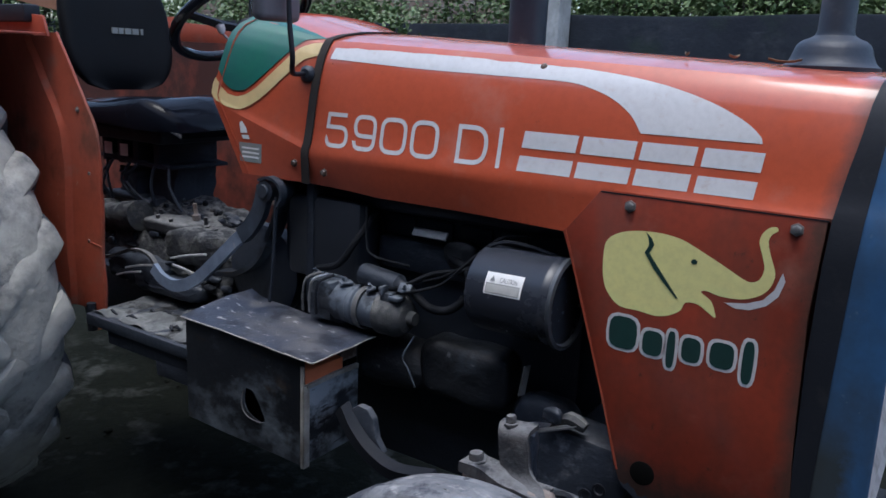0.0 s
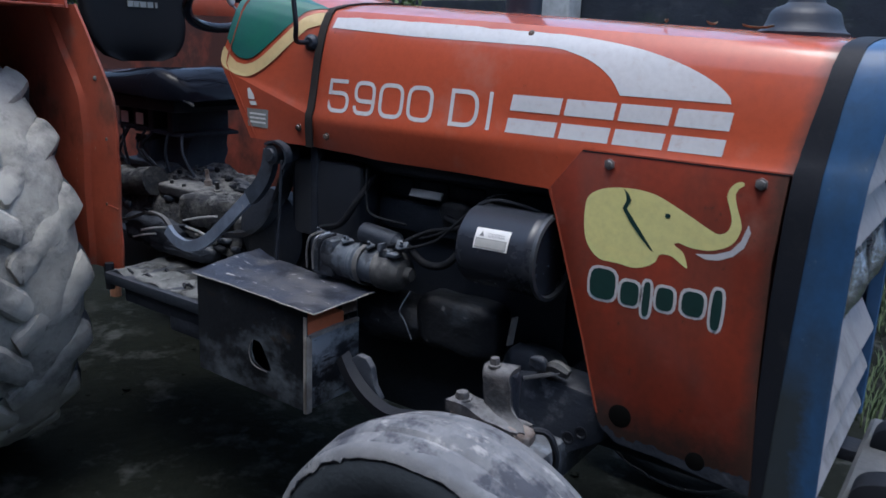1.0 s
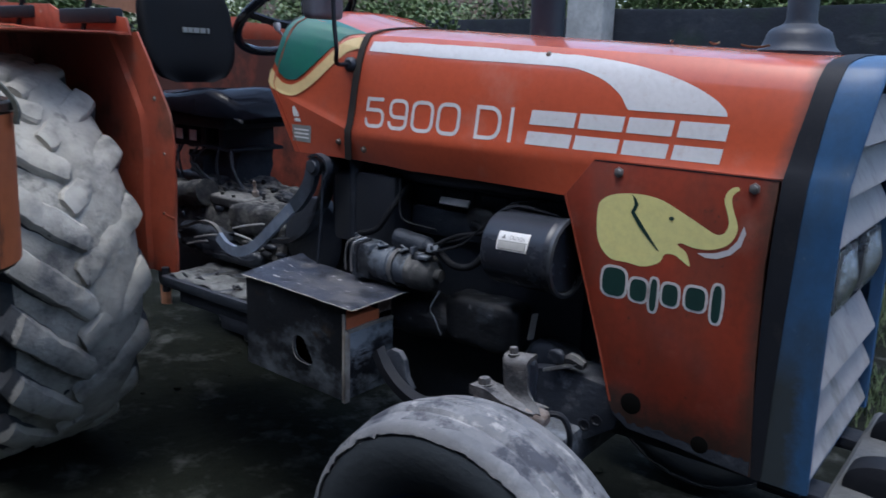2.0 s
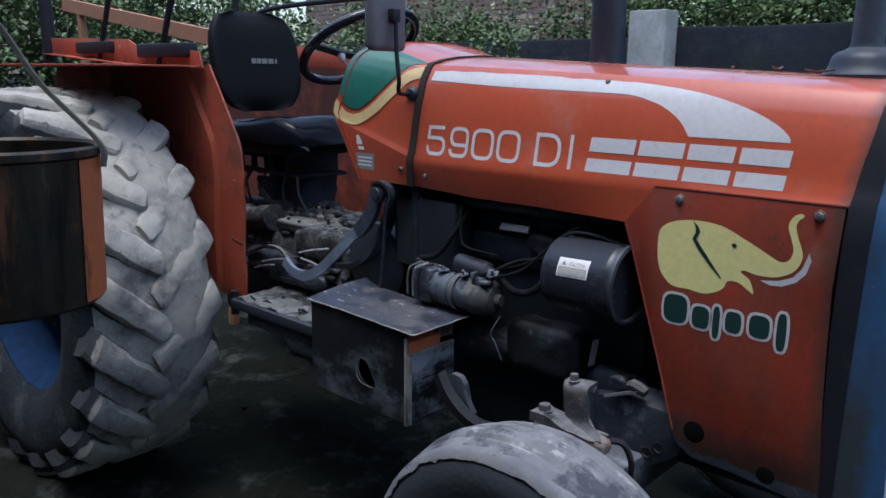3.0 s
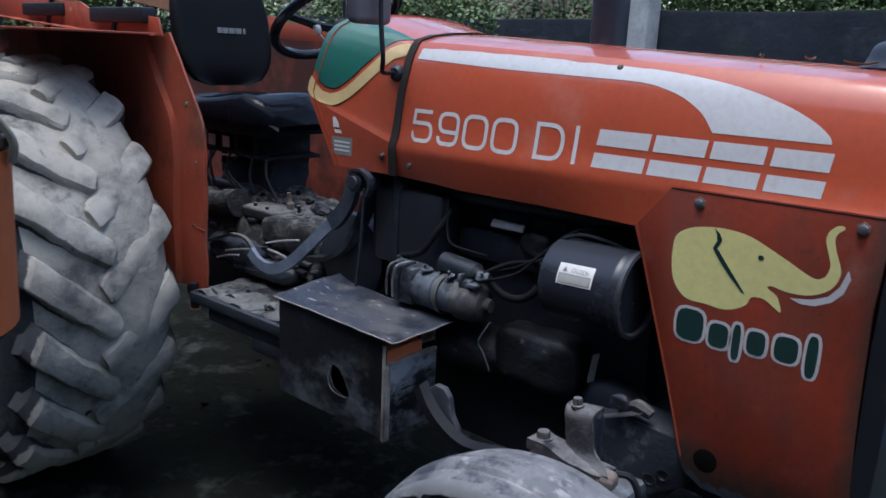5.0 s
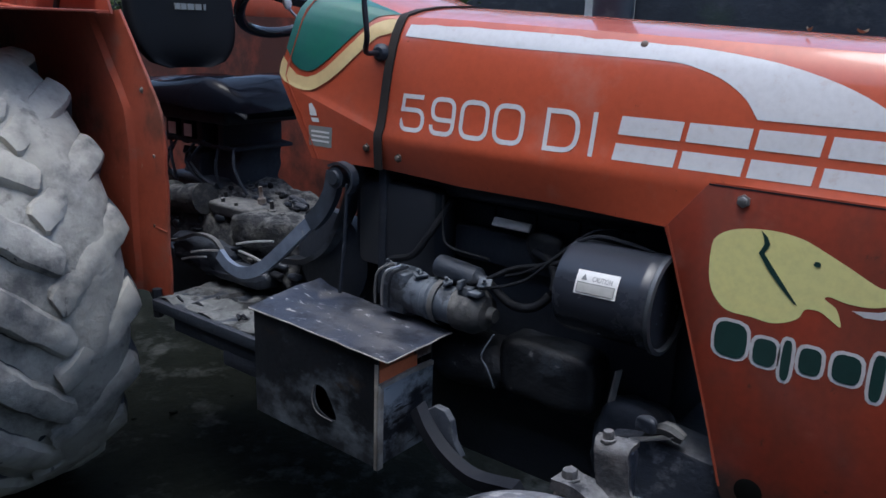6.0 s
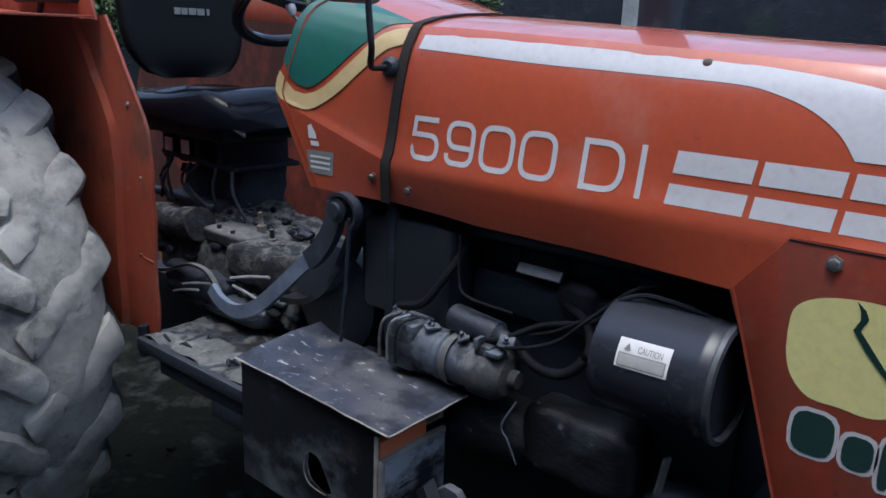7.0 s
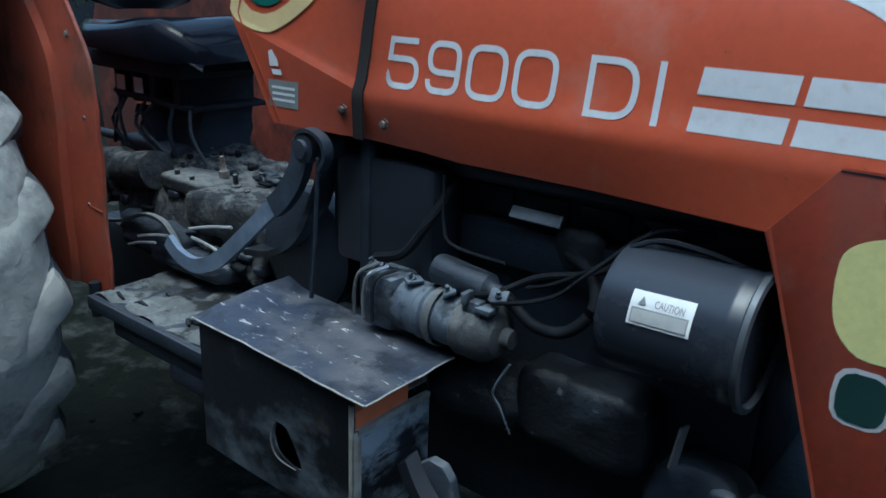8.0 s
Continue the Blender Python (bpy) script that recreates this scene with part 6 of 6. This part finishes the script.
for s in (-1, 1):
    bm = B()
    tube(bm, [(1.84, 0.56 * s, 0.36), (1.84, 0.56 * s, 0.66)], 0.035, 14)
    kp = part("king_pin", bm, IRONDUST, tractor, "front king pin housing")
    bm = B()
    flat_bar(bm, smooth_pts([(1.848, 0.53 * s, 0.792), (1.850, 0.556 * s, 0.790), (1.854, 0.566 * s, 0.774), (1.860, 0.570 * s, 0.742), (1.870, 0.575 * s, 0.720), (1.886, 0.586 * s, 0.705), (1.902, 0.60 * s, 0.697)], 3), [0.072, 0.072, 0.070, 0.066, 0.062, 0.060, 0.060, 0.060, 0.060, 0.061, 0.062, 0.064, 0.067, 0.07, 0.074, 0.077, 0.078, 0.078, 0.078], 0.009, (1, 0, 0.12))
    for v in bm.verts:
        v.co += Vector((1, 1, 1)) * 0.003 * noise.noise(v.co * 35)
    part("upright_plate", bm, PALEIRON, kp, "dusty bent upright plate with a bolt on top")
    bm = B()
    lump(bm, (1.828, min(0.50 * s, 0.555 * s), 0.655), (1.876, max(0.50 * s, 0.555 * s), 0.782), 3, 0.004, 6.0, 3)
    part("upright_block", bm, IRON, kp)
    bm = B()
    flat_bar(bm, smooth_pts([(1.778, 0.595 * s, 0.722), (1.815, 0.595 * s, 0.718), (1.87, 0.59 * s, 0.702), (1.93, 0.58 * s, 0.694)], 4), 0.055, 0.020, (0.1, 1, 0))
    for v in bm.verts:
        v.co += Vector((1, 1, 1)) * 0.003 * noise.noise(v.co * 35)
    part("steering_arm", bm, PALEIRON, kp)
    bm = B()
    lump(bm, (1.765, min(0.555 * s, 0.61 * s), 0.668), (1.95, max(0.555 * s, 0.61 * s), 0.706), 5, 0.005, 4.0, 3)
    part("arm_underside", bm, RUST, kp)
    for x, y, z, r in ((1.838, 0.55, 0.797, 0.010), (1.797, 0.597, 0.730, 0.014)):
        bm = B()
        lathe(bm, [(0, -0.004), (r * 1.35, -0.004), (r * 1.35, 0.001), (r, 0.002), (r, 0.011), (r * 0.85, 0.015), (0, 0.016)], (x, y * s, z), (-0.1, 0, 1), 8)
        part("arm_nut", bm, PALEIRON, kp)
    bm = B()
    tube(bm, smooth_pts([(1.90, 0.54 * s, 0.672), (1.945, 0.52 * s, 0.675), (1.965, 0.51 * s, 0.63), (1.955, 0.50 * s, 0.56)]), 0.007, 8)
    part("grease_hose", bm, BLACK, kp)
    bm = B()
    tube(bm, smooth_pts([(1.79, 0.27 * s, 0.655), (1.81, 0.285 * s, 0.69), (1.84, 0.29 * s, 0.71), (1.875, 0.29 * s, 0.70)], 3), [0.012, 0.011, 0.010, 0.010, 0.010, 0.012, 0.016, 0.016, 0.015, 0.012], 8)
    part("tie_rod_end", bm, IRONDUST, kp)
    bm = B()
    lump(bm, (1.775, min(0.28 * s, 0.305 * s), 0.69), (1.82, max(0.28 * s, 0.305 * s), 0.722), 6, 0.012, 4.0, 3)
    part("rod_joint", bm, IRONDUST2, kp)
    bm = B()
    tube(bm, [(1.77, 0.30 * s, 0.665), (1.86, 0.30 * s, 0.705)], 0.005, 6)
    part("split_pin_rod", bm, STEEL, kp)
# drag link beside the battery box
bm = B()
flat_bar(bm, smooth_pts([(1.33, -0.43, 0.64), (1.37, -0.44, 0.60), (1.43, -0.45, 0.565), (1.52, -0.47, 0.555), (1.65, -0.51, 0.60)], 4), 0.03, 0.03, (0, 1, 0.2))
link_bar = part("drag_link", bm, BLACK, tractor, "dark bent steering drag link")
bm = B()
prism(bm, [(1.345, 0.585), (1.35, 0.635), (1.372, 0.652), (1.40, 0.650), (1.418, 0.63), (1.428, 0.585), (1.45, 0.555), (1.39, 0.55)], -0.425, -0.405, 0.004)
part("link_bracket", bm, IRONDUST2, link_bar, "dusty rounded bracket plate")

# front hitch
HITCHDUST = mat("dust_covered_plate", (0.045, 0.050, 0.058), 0.85, 0, (0.08, 0.085, 0.092), 7, 45, 0.8, (0.20, 0.205, 0.21), 0.30, 12, 0.5, 45, top_dust=0.35)
layer(HITCHDUST, (0.03, 0.033, 0.038), 14.0, 0.60, 0.68, 0.8)
bm = B()
rows = []
for i in range(17):
    y = -0.31 + 0.62 * i / 16
    rows.append([(x, y, z + 0.003 * noise.noise((x * 30, y * 14, 3))) for x, z in ((2.424, 0.515), (2.421, 0.538), (2.43, 0.545), (2.47, 0.545), (2.53, 0.540), (2.60, 0.535), (2.606, 0.528), (2.606, 0.505))])
vr = grid(bm, rows, True)
bm.faces.new(vr[0][::-1])
bm.faces.new(vr[-1])
hitch = part("front_hitch", bm, HITCHDUST, tractor, "dust-covered front hitch plate before the grille", smooth=35)
for y in (-0.17, 0.17):
    bm = B()
    box(bm, (2.28, y - 0.04, 0.495), (2.45, y + 0.04, 0.525), 0.004)
    part("hitch_arm", bm, GRIME, hitch)
for y in (-0.135, 0.165):
    bm = B()
    horn = rounded_path([Vector((x, z)) for x, z in ((2.440, 0.540), (2.442, 0.588), (2.50, 0.612), (2.62, 0.610), (2.66, 0.556), (2.62, 0.536), (2.60, 0.572), (2.545, 0.574), (2.52, 0.540))], [0.012, 0.03, 0.03, 0.03, 0.02, 0.01, 0.014, 0.02, 0.006], True)
    prism(bm, [(p.x, p.y) for p in horn[:-1]], y - 0.034, y + 0.034, 0.0022)
    hook = part("hitch_hook", bm, BLACK, hitch, "thick black curved tow hook", smooth=40)
    bm = B()
    tube(bm, smooth_pts([(2.548, y - 0.040, 0.542), (2.552, y - 0.041, 0.570), (2.568, y - 0.041, 0.580)]), 0.011, 10)
    part("hook_pin", bm, HITCHDUST, hook, "pale dusty pin")

# ---- hanging bucket on a pole ----
pole = thing("pole", (1.485, -1.983, 0), "weathered wooden pole with a side branch", "pole")
bm = B()
tube(bm, [(1.485 + 0.01 * math.sin(k), -1.983 + 0.008 * math.cos(k * 1.7), -0.1 + 2.2 * k / 10) for k in range(11)], [0.045 - 0.0012 * k for k in range(11)], 12)
part("shaft", bm, WOOD, pole)
bm = B()
tube(bm, smooth_pts([(1.485, -1.983, 1.48), (1.585, -1.793, 1.52), (1.682, -1.603, 1.535), (1.705, -1.553, 1.56)]), [0.02] * 12 + [0.014] * 7, 8)
part("branch", bm, WOOD, pole)
bm = B()
tube(bm, smooth_pts([(1.485, -1.983, 1.03), (1.585, -1.783, 1.06), (1.670, -1.618, 1.085)]), 0.018, 8)
part("branch", bm, WOOD, pole)
WOODHANDLE = mat("grimy_strap", (0.10, 0.10, 0.08), 0.8, 0, (0.06, 0.055, 0.045), 12, 50, 0.7, bump=0.3)
layer(TIN, (0.16, 0.06, 0.025), 30.0, 0.56, 0.66, 0.8, (1, 1, 0.10), 0.8)
layer(TIN, (0.004, 0.004, 0.004), 24.0, 0.50, 0.60, 0.8, (1, 1, 0.12), 0.3)
layer(TINORANGE, (0.02, 0.012, 0.008), 26.0, 0.56, 0.62, 0.9, (1, 1, 0.16), 0.5)
can = thing("bucket", (1.682, -1.600, 1.160), "dark oily tin bucket with an orange stripe, hanging by its handle", "bucket")
cc = Vector((1.682, -1.600, 1.160))
bm = B()
lathe(bm, [(0, 0.004), (0.104, 0.004), (0.106, 0.0), (0.110, 0.004), (0.115, 0.178), (0.120, 0.181), (0.120, 0.189), (0.115, 0.192), (0.112, 0.188), (0.107, 0.01), (0, 0.01)], cc, (0, 0, 1), 44)
body = part("bucket_body", bm, TIN, can, smooth=35)
bm = B()
rows = []
for z, r in ((0.006, 0.1112), (0.09, 0.1136), (0.177, 0.1162)):
    rows.append([cc + Vector((r * math.cos(t), r * math.sin(t), z)) for t in np.linspace(0.50, 1.55, 14)])
grid(bm, rows)
part("orange_stripe", bm, TINORANGE, body, "faded orange painted stripe")
bm = B()
hd = Vector((0.62, 0.78, 0)).normalized()
flat_bar(bm, smooth_pts([cc + hd * 0.122 + Vector((0, 0, 0.165)), cc + hd * 0.119 + Vector((0, 0, 0.195)), cc + hd * 0.06 + Vector((0, 0, 0.262)), cc + Vector((0, 0, 0.345)), cc - hd * 0.06 + Vector((0, 0, 0.262)), cc - hd * 0.119 + Vector((0, 0, 0.195)), cc - hd * 0.122 + Vector((0, 0, 0.165))]), 0.011, 0.005, Vector((0.78, -0.62, 0.15)))
part("handle", bm, WOODHANDLE, can, "grimy flat strap handle")
bm = B()
tube(bm, smooth_pts([(1.705, -1.553, 1.56), (1.685, -1.593, 1.535), (1.682, -1.600, 1.508)], 3), 0.004, 6)
part("hanging_wire", bm, WOODHANDLE, can)

# ---- upright rods and bars at the rear ----
for y in (0.44,):
    for x0 in (-0.9, 0.1):
        bm = B()
        tube(bm, [(x0, y, 1.46), (x0, y, 2.27)], 0.014, 8)
        part("upright_rod", bm, BLACK, tractor, "thin dark upright rod above the fender")
for x0, x1 in ((-0.588, -0.184), (-0.096, 0.310)):
    bm = B()
    tube(bm, [(x0, -0.43, 1.46), (x1, -0.43, 2.262)], 0.011, 8)
    part("upright_rod", bm, BLACK, tractor, "thin dark upright rod above the fender")
bm = B()
tube(bm, [(-1.06, -0.43, 1.46), (-1.10, -0.43, 2.262)], 0.028, 10)
part("rear_post", bm, BLACK, tractor, "dark upright post behind the fender")
bm = B()
tube(bm, smooth_pts([(-0.73, 0.45, 1.47), (-0.73, 0.45, 1.69), (-0.66, 0.45, 1.738), (-0.28, 0.45, 1.755), (0.4, 0.45, 1.756), (0.9, 0.45, 1.735)], 4), 0.012, 8)
part("side_rail", bm, BLACK, tractor, "bent dark guard rail on the far side")
bm = B()
flat_bar(bm, [(-3.35, 0.62, 1.905), (-1.2, 0.60, 1.605)], 0.05, 0.085, (0, 1, 0.0))
tube(bm, [(-1.3, 0.60, -0.1), (-1.3, 0.60, 1.60)], 0.03, 8)
tube(bm, [(-3.1, 0.62, -0.1), (-3.1, 0.62, 1.85)], 0.03, 8)
FADED = mat("sun_faded_orange", (0.34, 0.16, 0.09), 0.8, 0, (0.26, 0.13, 0.08), 3, 30, 0.7, bump=0.2)
ob = part("guard_beam", bm, FADED, None)
tagged(ob, "sloping faded orange beam on two posts", "beam")


# ---- plants, brick wall and distance ----
def leaf_crown(bm, centre, spread, count, size, rng):
    """Many bent leaves in uneven clumps."""
    clumps = []
    for _ in range(max(5, count // 60)):
        v = Vector((rng.gauss(0, 1), rng.gauss(0, 1), rng.gauss(0, 1))).normalized() * rng.uniform(0.35, 1.0)
        clumps.append(Vector(centre) + Vector((v.x * spread[0], v.y * spread[1], v.z * spread[2])))
    for _ in range(count):
        c = rng.choice(clumps)
        s = size * rng.uniform(0.55, 1.35)
        p = c + Vector((rng.gauss(0, 1), rng.gauss(0, 1), rng.gauss(0, 1))) * spread[0] * 0.16
        d = Vector((rng.gauss(0, 1), rng.gauss(0, 1), rng.gauss(-0.3, 0.7))).normalized()
        w = d.cross(Vector((rng.gauss(0, 1), rng.gauss(0, 1), 1.0))).normalized() * s * 0.36
        n = d.cross(w).normalized() * s * 0.12
        a = bm.verts.new(p)
        l, r = bm.verts.new(p + d * s * 0.45 + w + n), bm.verts.new(p + d * s * 0.45 - w + n)
        m = bm.verts.new(p + d * s * 0.45)
        t = bm.verts.new(p + d * s - n)
        for f in ((a, l, m), (a, m, r), (l, t, m), (m, t, r)):
            bm.faces.new(f)
    return clumps


def plant(name, label, category, at, height, spread, count, size, seed, group, leaf_mat=None):
    rng = random.Random(seed)
    th = thing(name, at, label, category, group)
    bm = B()
    top = Vector(at) + Vector((0, 0, height * 0.72))
    leaves = bmesh.new()
    count, size = (int(count * 2.2), size * 0.62) if at[1] < 10 else (count, size)
    clumps = leaf_crown(leaves, Vector(at) + Vector((0, 0, height * 0.66)), spread, count, size, rng)
    fork = Vector(at) + Vector((rng.uniform(-0.1, 0.1), rng.uniform(-0.1, 0.1), height * 0.35))
    tube(bm, [at, Vector(at).lerp(fork, 0.5) + Vector((0.03, 0.02, 0)), fork, top], [0.05 * height / 2, 0.04 * height / 2, 0.03 * height / 2, 0.008], 8)
    for c in clumps[::2]:
        tube(bm, [fork, fork.lerp(c, 0.5) + Vector((0, 0, 0.08)), c], [0.018 * height / 2, 0.012 * height / 2, 0.004], 6)
    part("trunk", bm, BARK, th)
    part("crown", leaves, leaf_mat or LEAF, th, smooth=0)
    return th


LEAFPALE = mat("pale_leaf_green", (0.12, 0.17, 0.07), 0.55, 0, (0.2, 0.24, 0.13), 3, 20, 0.7, bump=0)
k = 0
for x, y, h, sx, cnt, sz in ((-4.6, 4.3, 2.0, 0.6, 700, 0.11), (-3.5, 4.0, 1.9, 0.5, 600, 0.10), (-2.6, 4.5, 2.1, 0.5, 600, 0.10), (-5.8, 4.6, 2.3, 0.7, 800, 0.13), (-7.2, 5.0, 2.6, 0.8, 800, 0.15),
                             (-3.6, 6.2, 2.7, 0.6, 600, 0.10), (-2.5, 6.3, 2.6, 0.6, 600, 0.10)):
    plant("shrub", "leafy green shrub beside the boundary wall", "shrub", (x, y, -0.07), h, (sx, sx * 0.8, h * 0.33), cnt, sz, 11 + k, "shrubs along the wall", LEAFPALE if k % 2 else LEAF)
    k += 1
for x, y, h, sx, cnt, sz in ((-1.0, 6.8, 3.4, 0.9, 2200, 0.13), (0.4, 6.6, 3.2, 0.9, 2200, 0.13), (1.7, 7.0, 3.5, 1.0, 2200, 0.13), (3.2, 6.8, 3.4, 1.0, 2200, 0.13), (-0.3, 8.6, 4.0, 1.2, 1800, 0.15), (2.6, 9.0, 4.2, 1.3, 1800, 0.15), (1.1, 8.0, 3.6, 1.1, 1800, 0.14)):
    plant("tree", "small leafy tree behind the boundary wall", "tree", (x, y, -0.07), h, (sx, sx * 0.8, h * 0.30), cnt, sz, 40 + k, "trees behind the wall", LEAF)
    k += 1
for x, y, h, sx in ((-1.6, 6.1, 2.9, 0.7), (-0.6, 6.0, 2.7, 0.7), (0.5, 6.1, 2.8, 0.7), (1.5, 6.0, 2.6, 0.7), (2.5, 6.1, 2.8, 0.7), (3.6, 6.0, 2.7, 0.7), (4.7, 6.2, 2.8, 0.7)):
    plant("shrub", "dense leafy shrub behind the boundary wall", "shrub", (x, y, -0.07), h, (sx, sx * 0.5, h * 0.30), 2600, 0.085, 55 + k, "shrubs behind the wall", LEAF)
    k += 1
for x, y, h, sx in ((-9, 16, 7, 2.6), (-4, 20, 8, 3.0), (2, 18, 7.5, 2.8), (8, 17, 7, 2.8), (13, 14, 7, 2.6), (-14, 14, 7, 2.8)):
    plant("tree", "tall leafy tree in the distance", "tree", (x, y, -0.07), h, (sx, sx, h * 0.3), 1500, 0.32, 70 + k, "distant trees", LEAF)
    k += 1

for x, y, h, sx in ((-7.0, 0.6, 3.6, 1.0), (-8.2, 2.4, 4.2, 1.2), (-9.5, -1.2, 4.4, 1.3), (-7.4, -2.2, 3.8, 1.0), (-11.5, 0.8, 5.0, 1.6)):
    plant("tree", "leafy tree standing behind the tractor", "tree", (x, y, -0.07), h, (sx, sx, h * 0.34), 1500, 0.15, 90 + k, "trees behind the tractor", LEAFPALE if k % 2 else LEAF)
    k += 1

for x, y, h, sx in ((-5.2, -0.6, 2.9, 0.8), (-5.6, 0.5, 3.0, 0.8), (-5.3, 1.5, 2.8, 0.8), (-5.8, 2.5, 3.1, 0.8), (-5.4, 3.4, 2.9, 0.8), (-6.4, 1.0, 3.4, 0.9), (-6.6, 2.6, 3.4, 0.9), (-6.3, -1.4, 3.2, 0.9)):
    plant("shrub", "dense leafy hedge shrub behind the tractor", "shrub", (x, y, -0.07), h, (sx, sx * 0.8, h * 0.32), 2600, 0.095, 120 + k, "hedge shrubs behind the tractor", LEAFPALE if k % 3 == 0 else LEAF)
    k += 1

for x, y, h, sx in ((-4.1, 6.3, 2.65, 0.55), (-4.9, 6.4, 2.75, 0.6), (-5.7, 6.3, 2.7, 0.6), (-6.5, 6.4, 2.8, 0.6)):
    plant("shrub", "dark leafy shrub growing before the brick wall", "shrub", (x, y, -0.07), h, (sx, sx * 0.5, h * 0.32), 1800, 0.085, 150 + k, "shrubs before the brick wall", LEAF)
    k += 1

for x, y, h, sx in ((-8.6, 8.8, 4.6, 1.1), (-10.4, 9.6, 5.0, 1.2), (-6.6, 9.4, 4.8, 1.1)):
    plant("tree", "leafy tree rising behind the brick wall", "tree", (x, y, -0.07), h, (sx, sx * 0.7, h * 0.34), 1600, 0.13, 170 + k, "trees behind the brick wall", LEAFPALE if k % 2 else LEAF)
    k += 1

# pale heap behind the trees
bm = B()
rows = []
for i in range(9):
    r = []
    for j in range(9):
        x, y = -3.05 + 0.9 * i / 8, 10.2 + 1.2 * j / 8
        d = math.hypot((i - 4) / 4, (j - 4) / 4)
        r.append((x, y, max(0.0, 2.58 * (1 - 0.85 * d ** 2.2)) + 0.12 * noise.noise((x * 3, y * 3, 0))))
    rows.append(r)
grid(bm, rows)
HEAP = mat("pale_straw", (0.42, 0.38, 0.31), 0.9, 0, (0.3, 0.27, 0.22), 4, 30, 0.7, bump=0.6, bump_scale=20)
ob = part("straw_heap", bm, HEAP, None)
tagged(ob, "pale straw heap behind the trees", "heap")

# grass beside the nose
rng = random.Random(5)
bm = B()
for _ in range(11000):
    x, y = rng.uniform(0.2, 3.6), rng.uniform(1.6, 4.6)
    if noise.noise((x * 0.9, y * 0.9, 3)) < -0.12:
        continue
    h = rng.uniform(0.04, 0.14)
    a = rng.uniform(0, 6.28)
    d = Vector((math.cos(a), math.sin(a), 0))
    w = Vector((-d.y, d.x, 0)) * rng.uniform(0.0025, 0.005)
    p = Vector((x, y, -0.06))
    t = p + d * h * rng.uniform(0.2, 0.8) + Vector((0, 0, h))
    m = p.lerp(t, 0.55) + Vector((0, 0, h * 0.15))
    v = [bm.verts.new(q) for q in (p - w, p + w, m + w * 0.8, m - w * 0.8, t)]
    bm.faces.new(v[:4])
    bm.faces.new((v[3], v[2], v[4]))
ob = part("grass", bm, GRASSM, None, smooth=0)
tagged(ob, "patchy low green grass beyond the tractor", "grass", kind="stuff")

# clods and stones on the soil
bm = B()
for _ in range(240):
    x, y = rng.uniform(-2.2, 3.2), rng.uniform(-1.6, 2.0)
    s = rng.uniform(0.006, 0.018)
    r = bmesh.ops.create_icosphere(bm, subdivisions=2, radius=s)
    for v in r["verts"]:
        v.co = v.co * (1 + 0.5 * noise.noise(v.co / s * 1.3 + Vector((x * 9, y * 9, 0))))
        v.co.z *= 0.30
        v.co += Vector((x, y, -0.048))
ob = part("soil_clods", bm, DIRT, None, smooth=60)
tagged(ob, "loose soil clods and small stones on the ground", "clods", kind="stuff")


# dry leaves on the hood
LEAFDRY = mat("dry_leaf", (0.20, 0.15, 0.09), 0.8, 0, (0.12, 0.09, 0.06), 20, 60, 0.6, bump=0)
for x, y, a, s in ((2.125, -0.09, 0.3, 0.030), (2.02, -0.05, 1.2, 0.018), (1.95, -0.13, 2.2, 0.012)):
    z = hood_top(x) + 0.001 - 0.05 * abs(y) ** 1.2
    th = thing("dry_leaf", (x, y, z), "small dry leaf lying on the tractor hood", "leaf", "dry leaves on the hood")
    d, w = Vector((math.cos(a), math.sin(a), 0)), Vector((-math.sin(a), math.cos(a), 0))
    bm = B()
    rows = [[Vector((x, y, z)) + d * s * u + w * s * 0.34 * v * math.sin(math.pi * (u + 1.02) / 2.04) + Vector((0, 0, 0.004 + 0.005 * u * u + 0.004 * v * v)) for v in (-1, 0, 1)] for u in (-1, -0.5, 0, 0.5, 1)]
    grid(bm, rows)
    thicken(bm, 0.0006)
    part("blade", bm, LEAFDRY, th)


# brick wall, nearest courses brick by brick
def brick_wall():
    y, x0, x1 = 7.6, -9.5, -2.35
    th = thing("brick_wall", (-6, y, 0), "old weathered brick wall behind the shrubs", "wall", kind="structure")
    bm = B()
    box(bm, (x0, y + 0.012, 0), (x1, y + 0.23, 3.4))
    part("mortar_core", bm, MORTAR, th)
    me = {}
    for key, L in (("full", 0.225), ("half", 0.105)):
        b = bmesh.new()
        box(b, (0, -0.006, 0), (L, 0.02, 0.066), 0.004, None, 1)
        bmesh.ops.recalc_face_normals(b, faces=b.faces[:])
        me[key] = bpy.data.meshes.new("brick")
        b.to_mesh(me[key])
        b.free()
    rest = bmesh.new()
    r2 = random.Random(9)
    for c in range(44):
        z = 0.008 + c * 0.077
        x = x0
        first = c % 2 == 1
        while x < x1 - 0.2:
            key = "half" if first else "full"
            first = False
            L = 0.105 if key == "half" else 0.225
            dy = r2.uniform(-0.006, 0.006)
            if 20 <= c <= 29 and -6.9 < x < -2.4:
                link("brick", me[key], BRICK, th, "", 30, Matrix.Translation((x, y + dy, z)))
            else:
                box(rest, (x, y - 0.006 + dy, z), (x + L, y + 0.02 + dy, z + 0.066))
            x += L + 0.012
    ob = part("brick_rest", rest, BRICK, th, smooth=0)
    ob["kind"] = "stuff"


brick_wall()
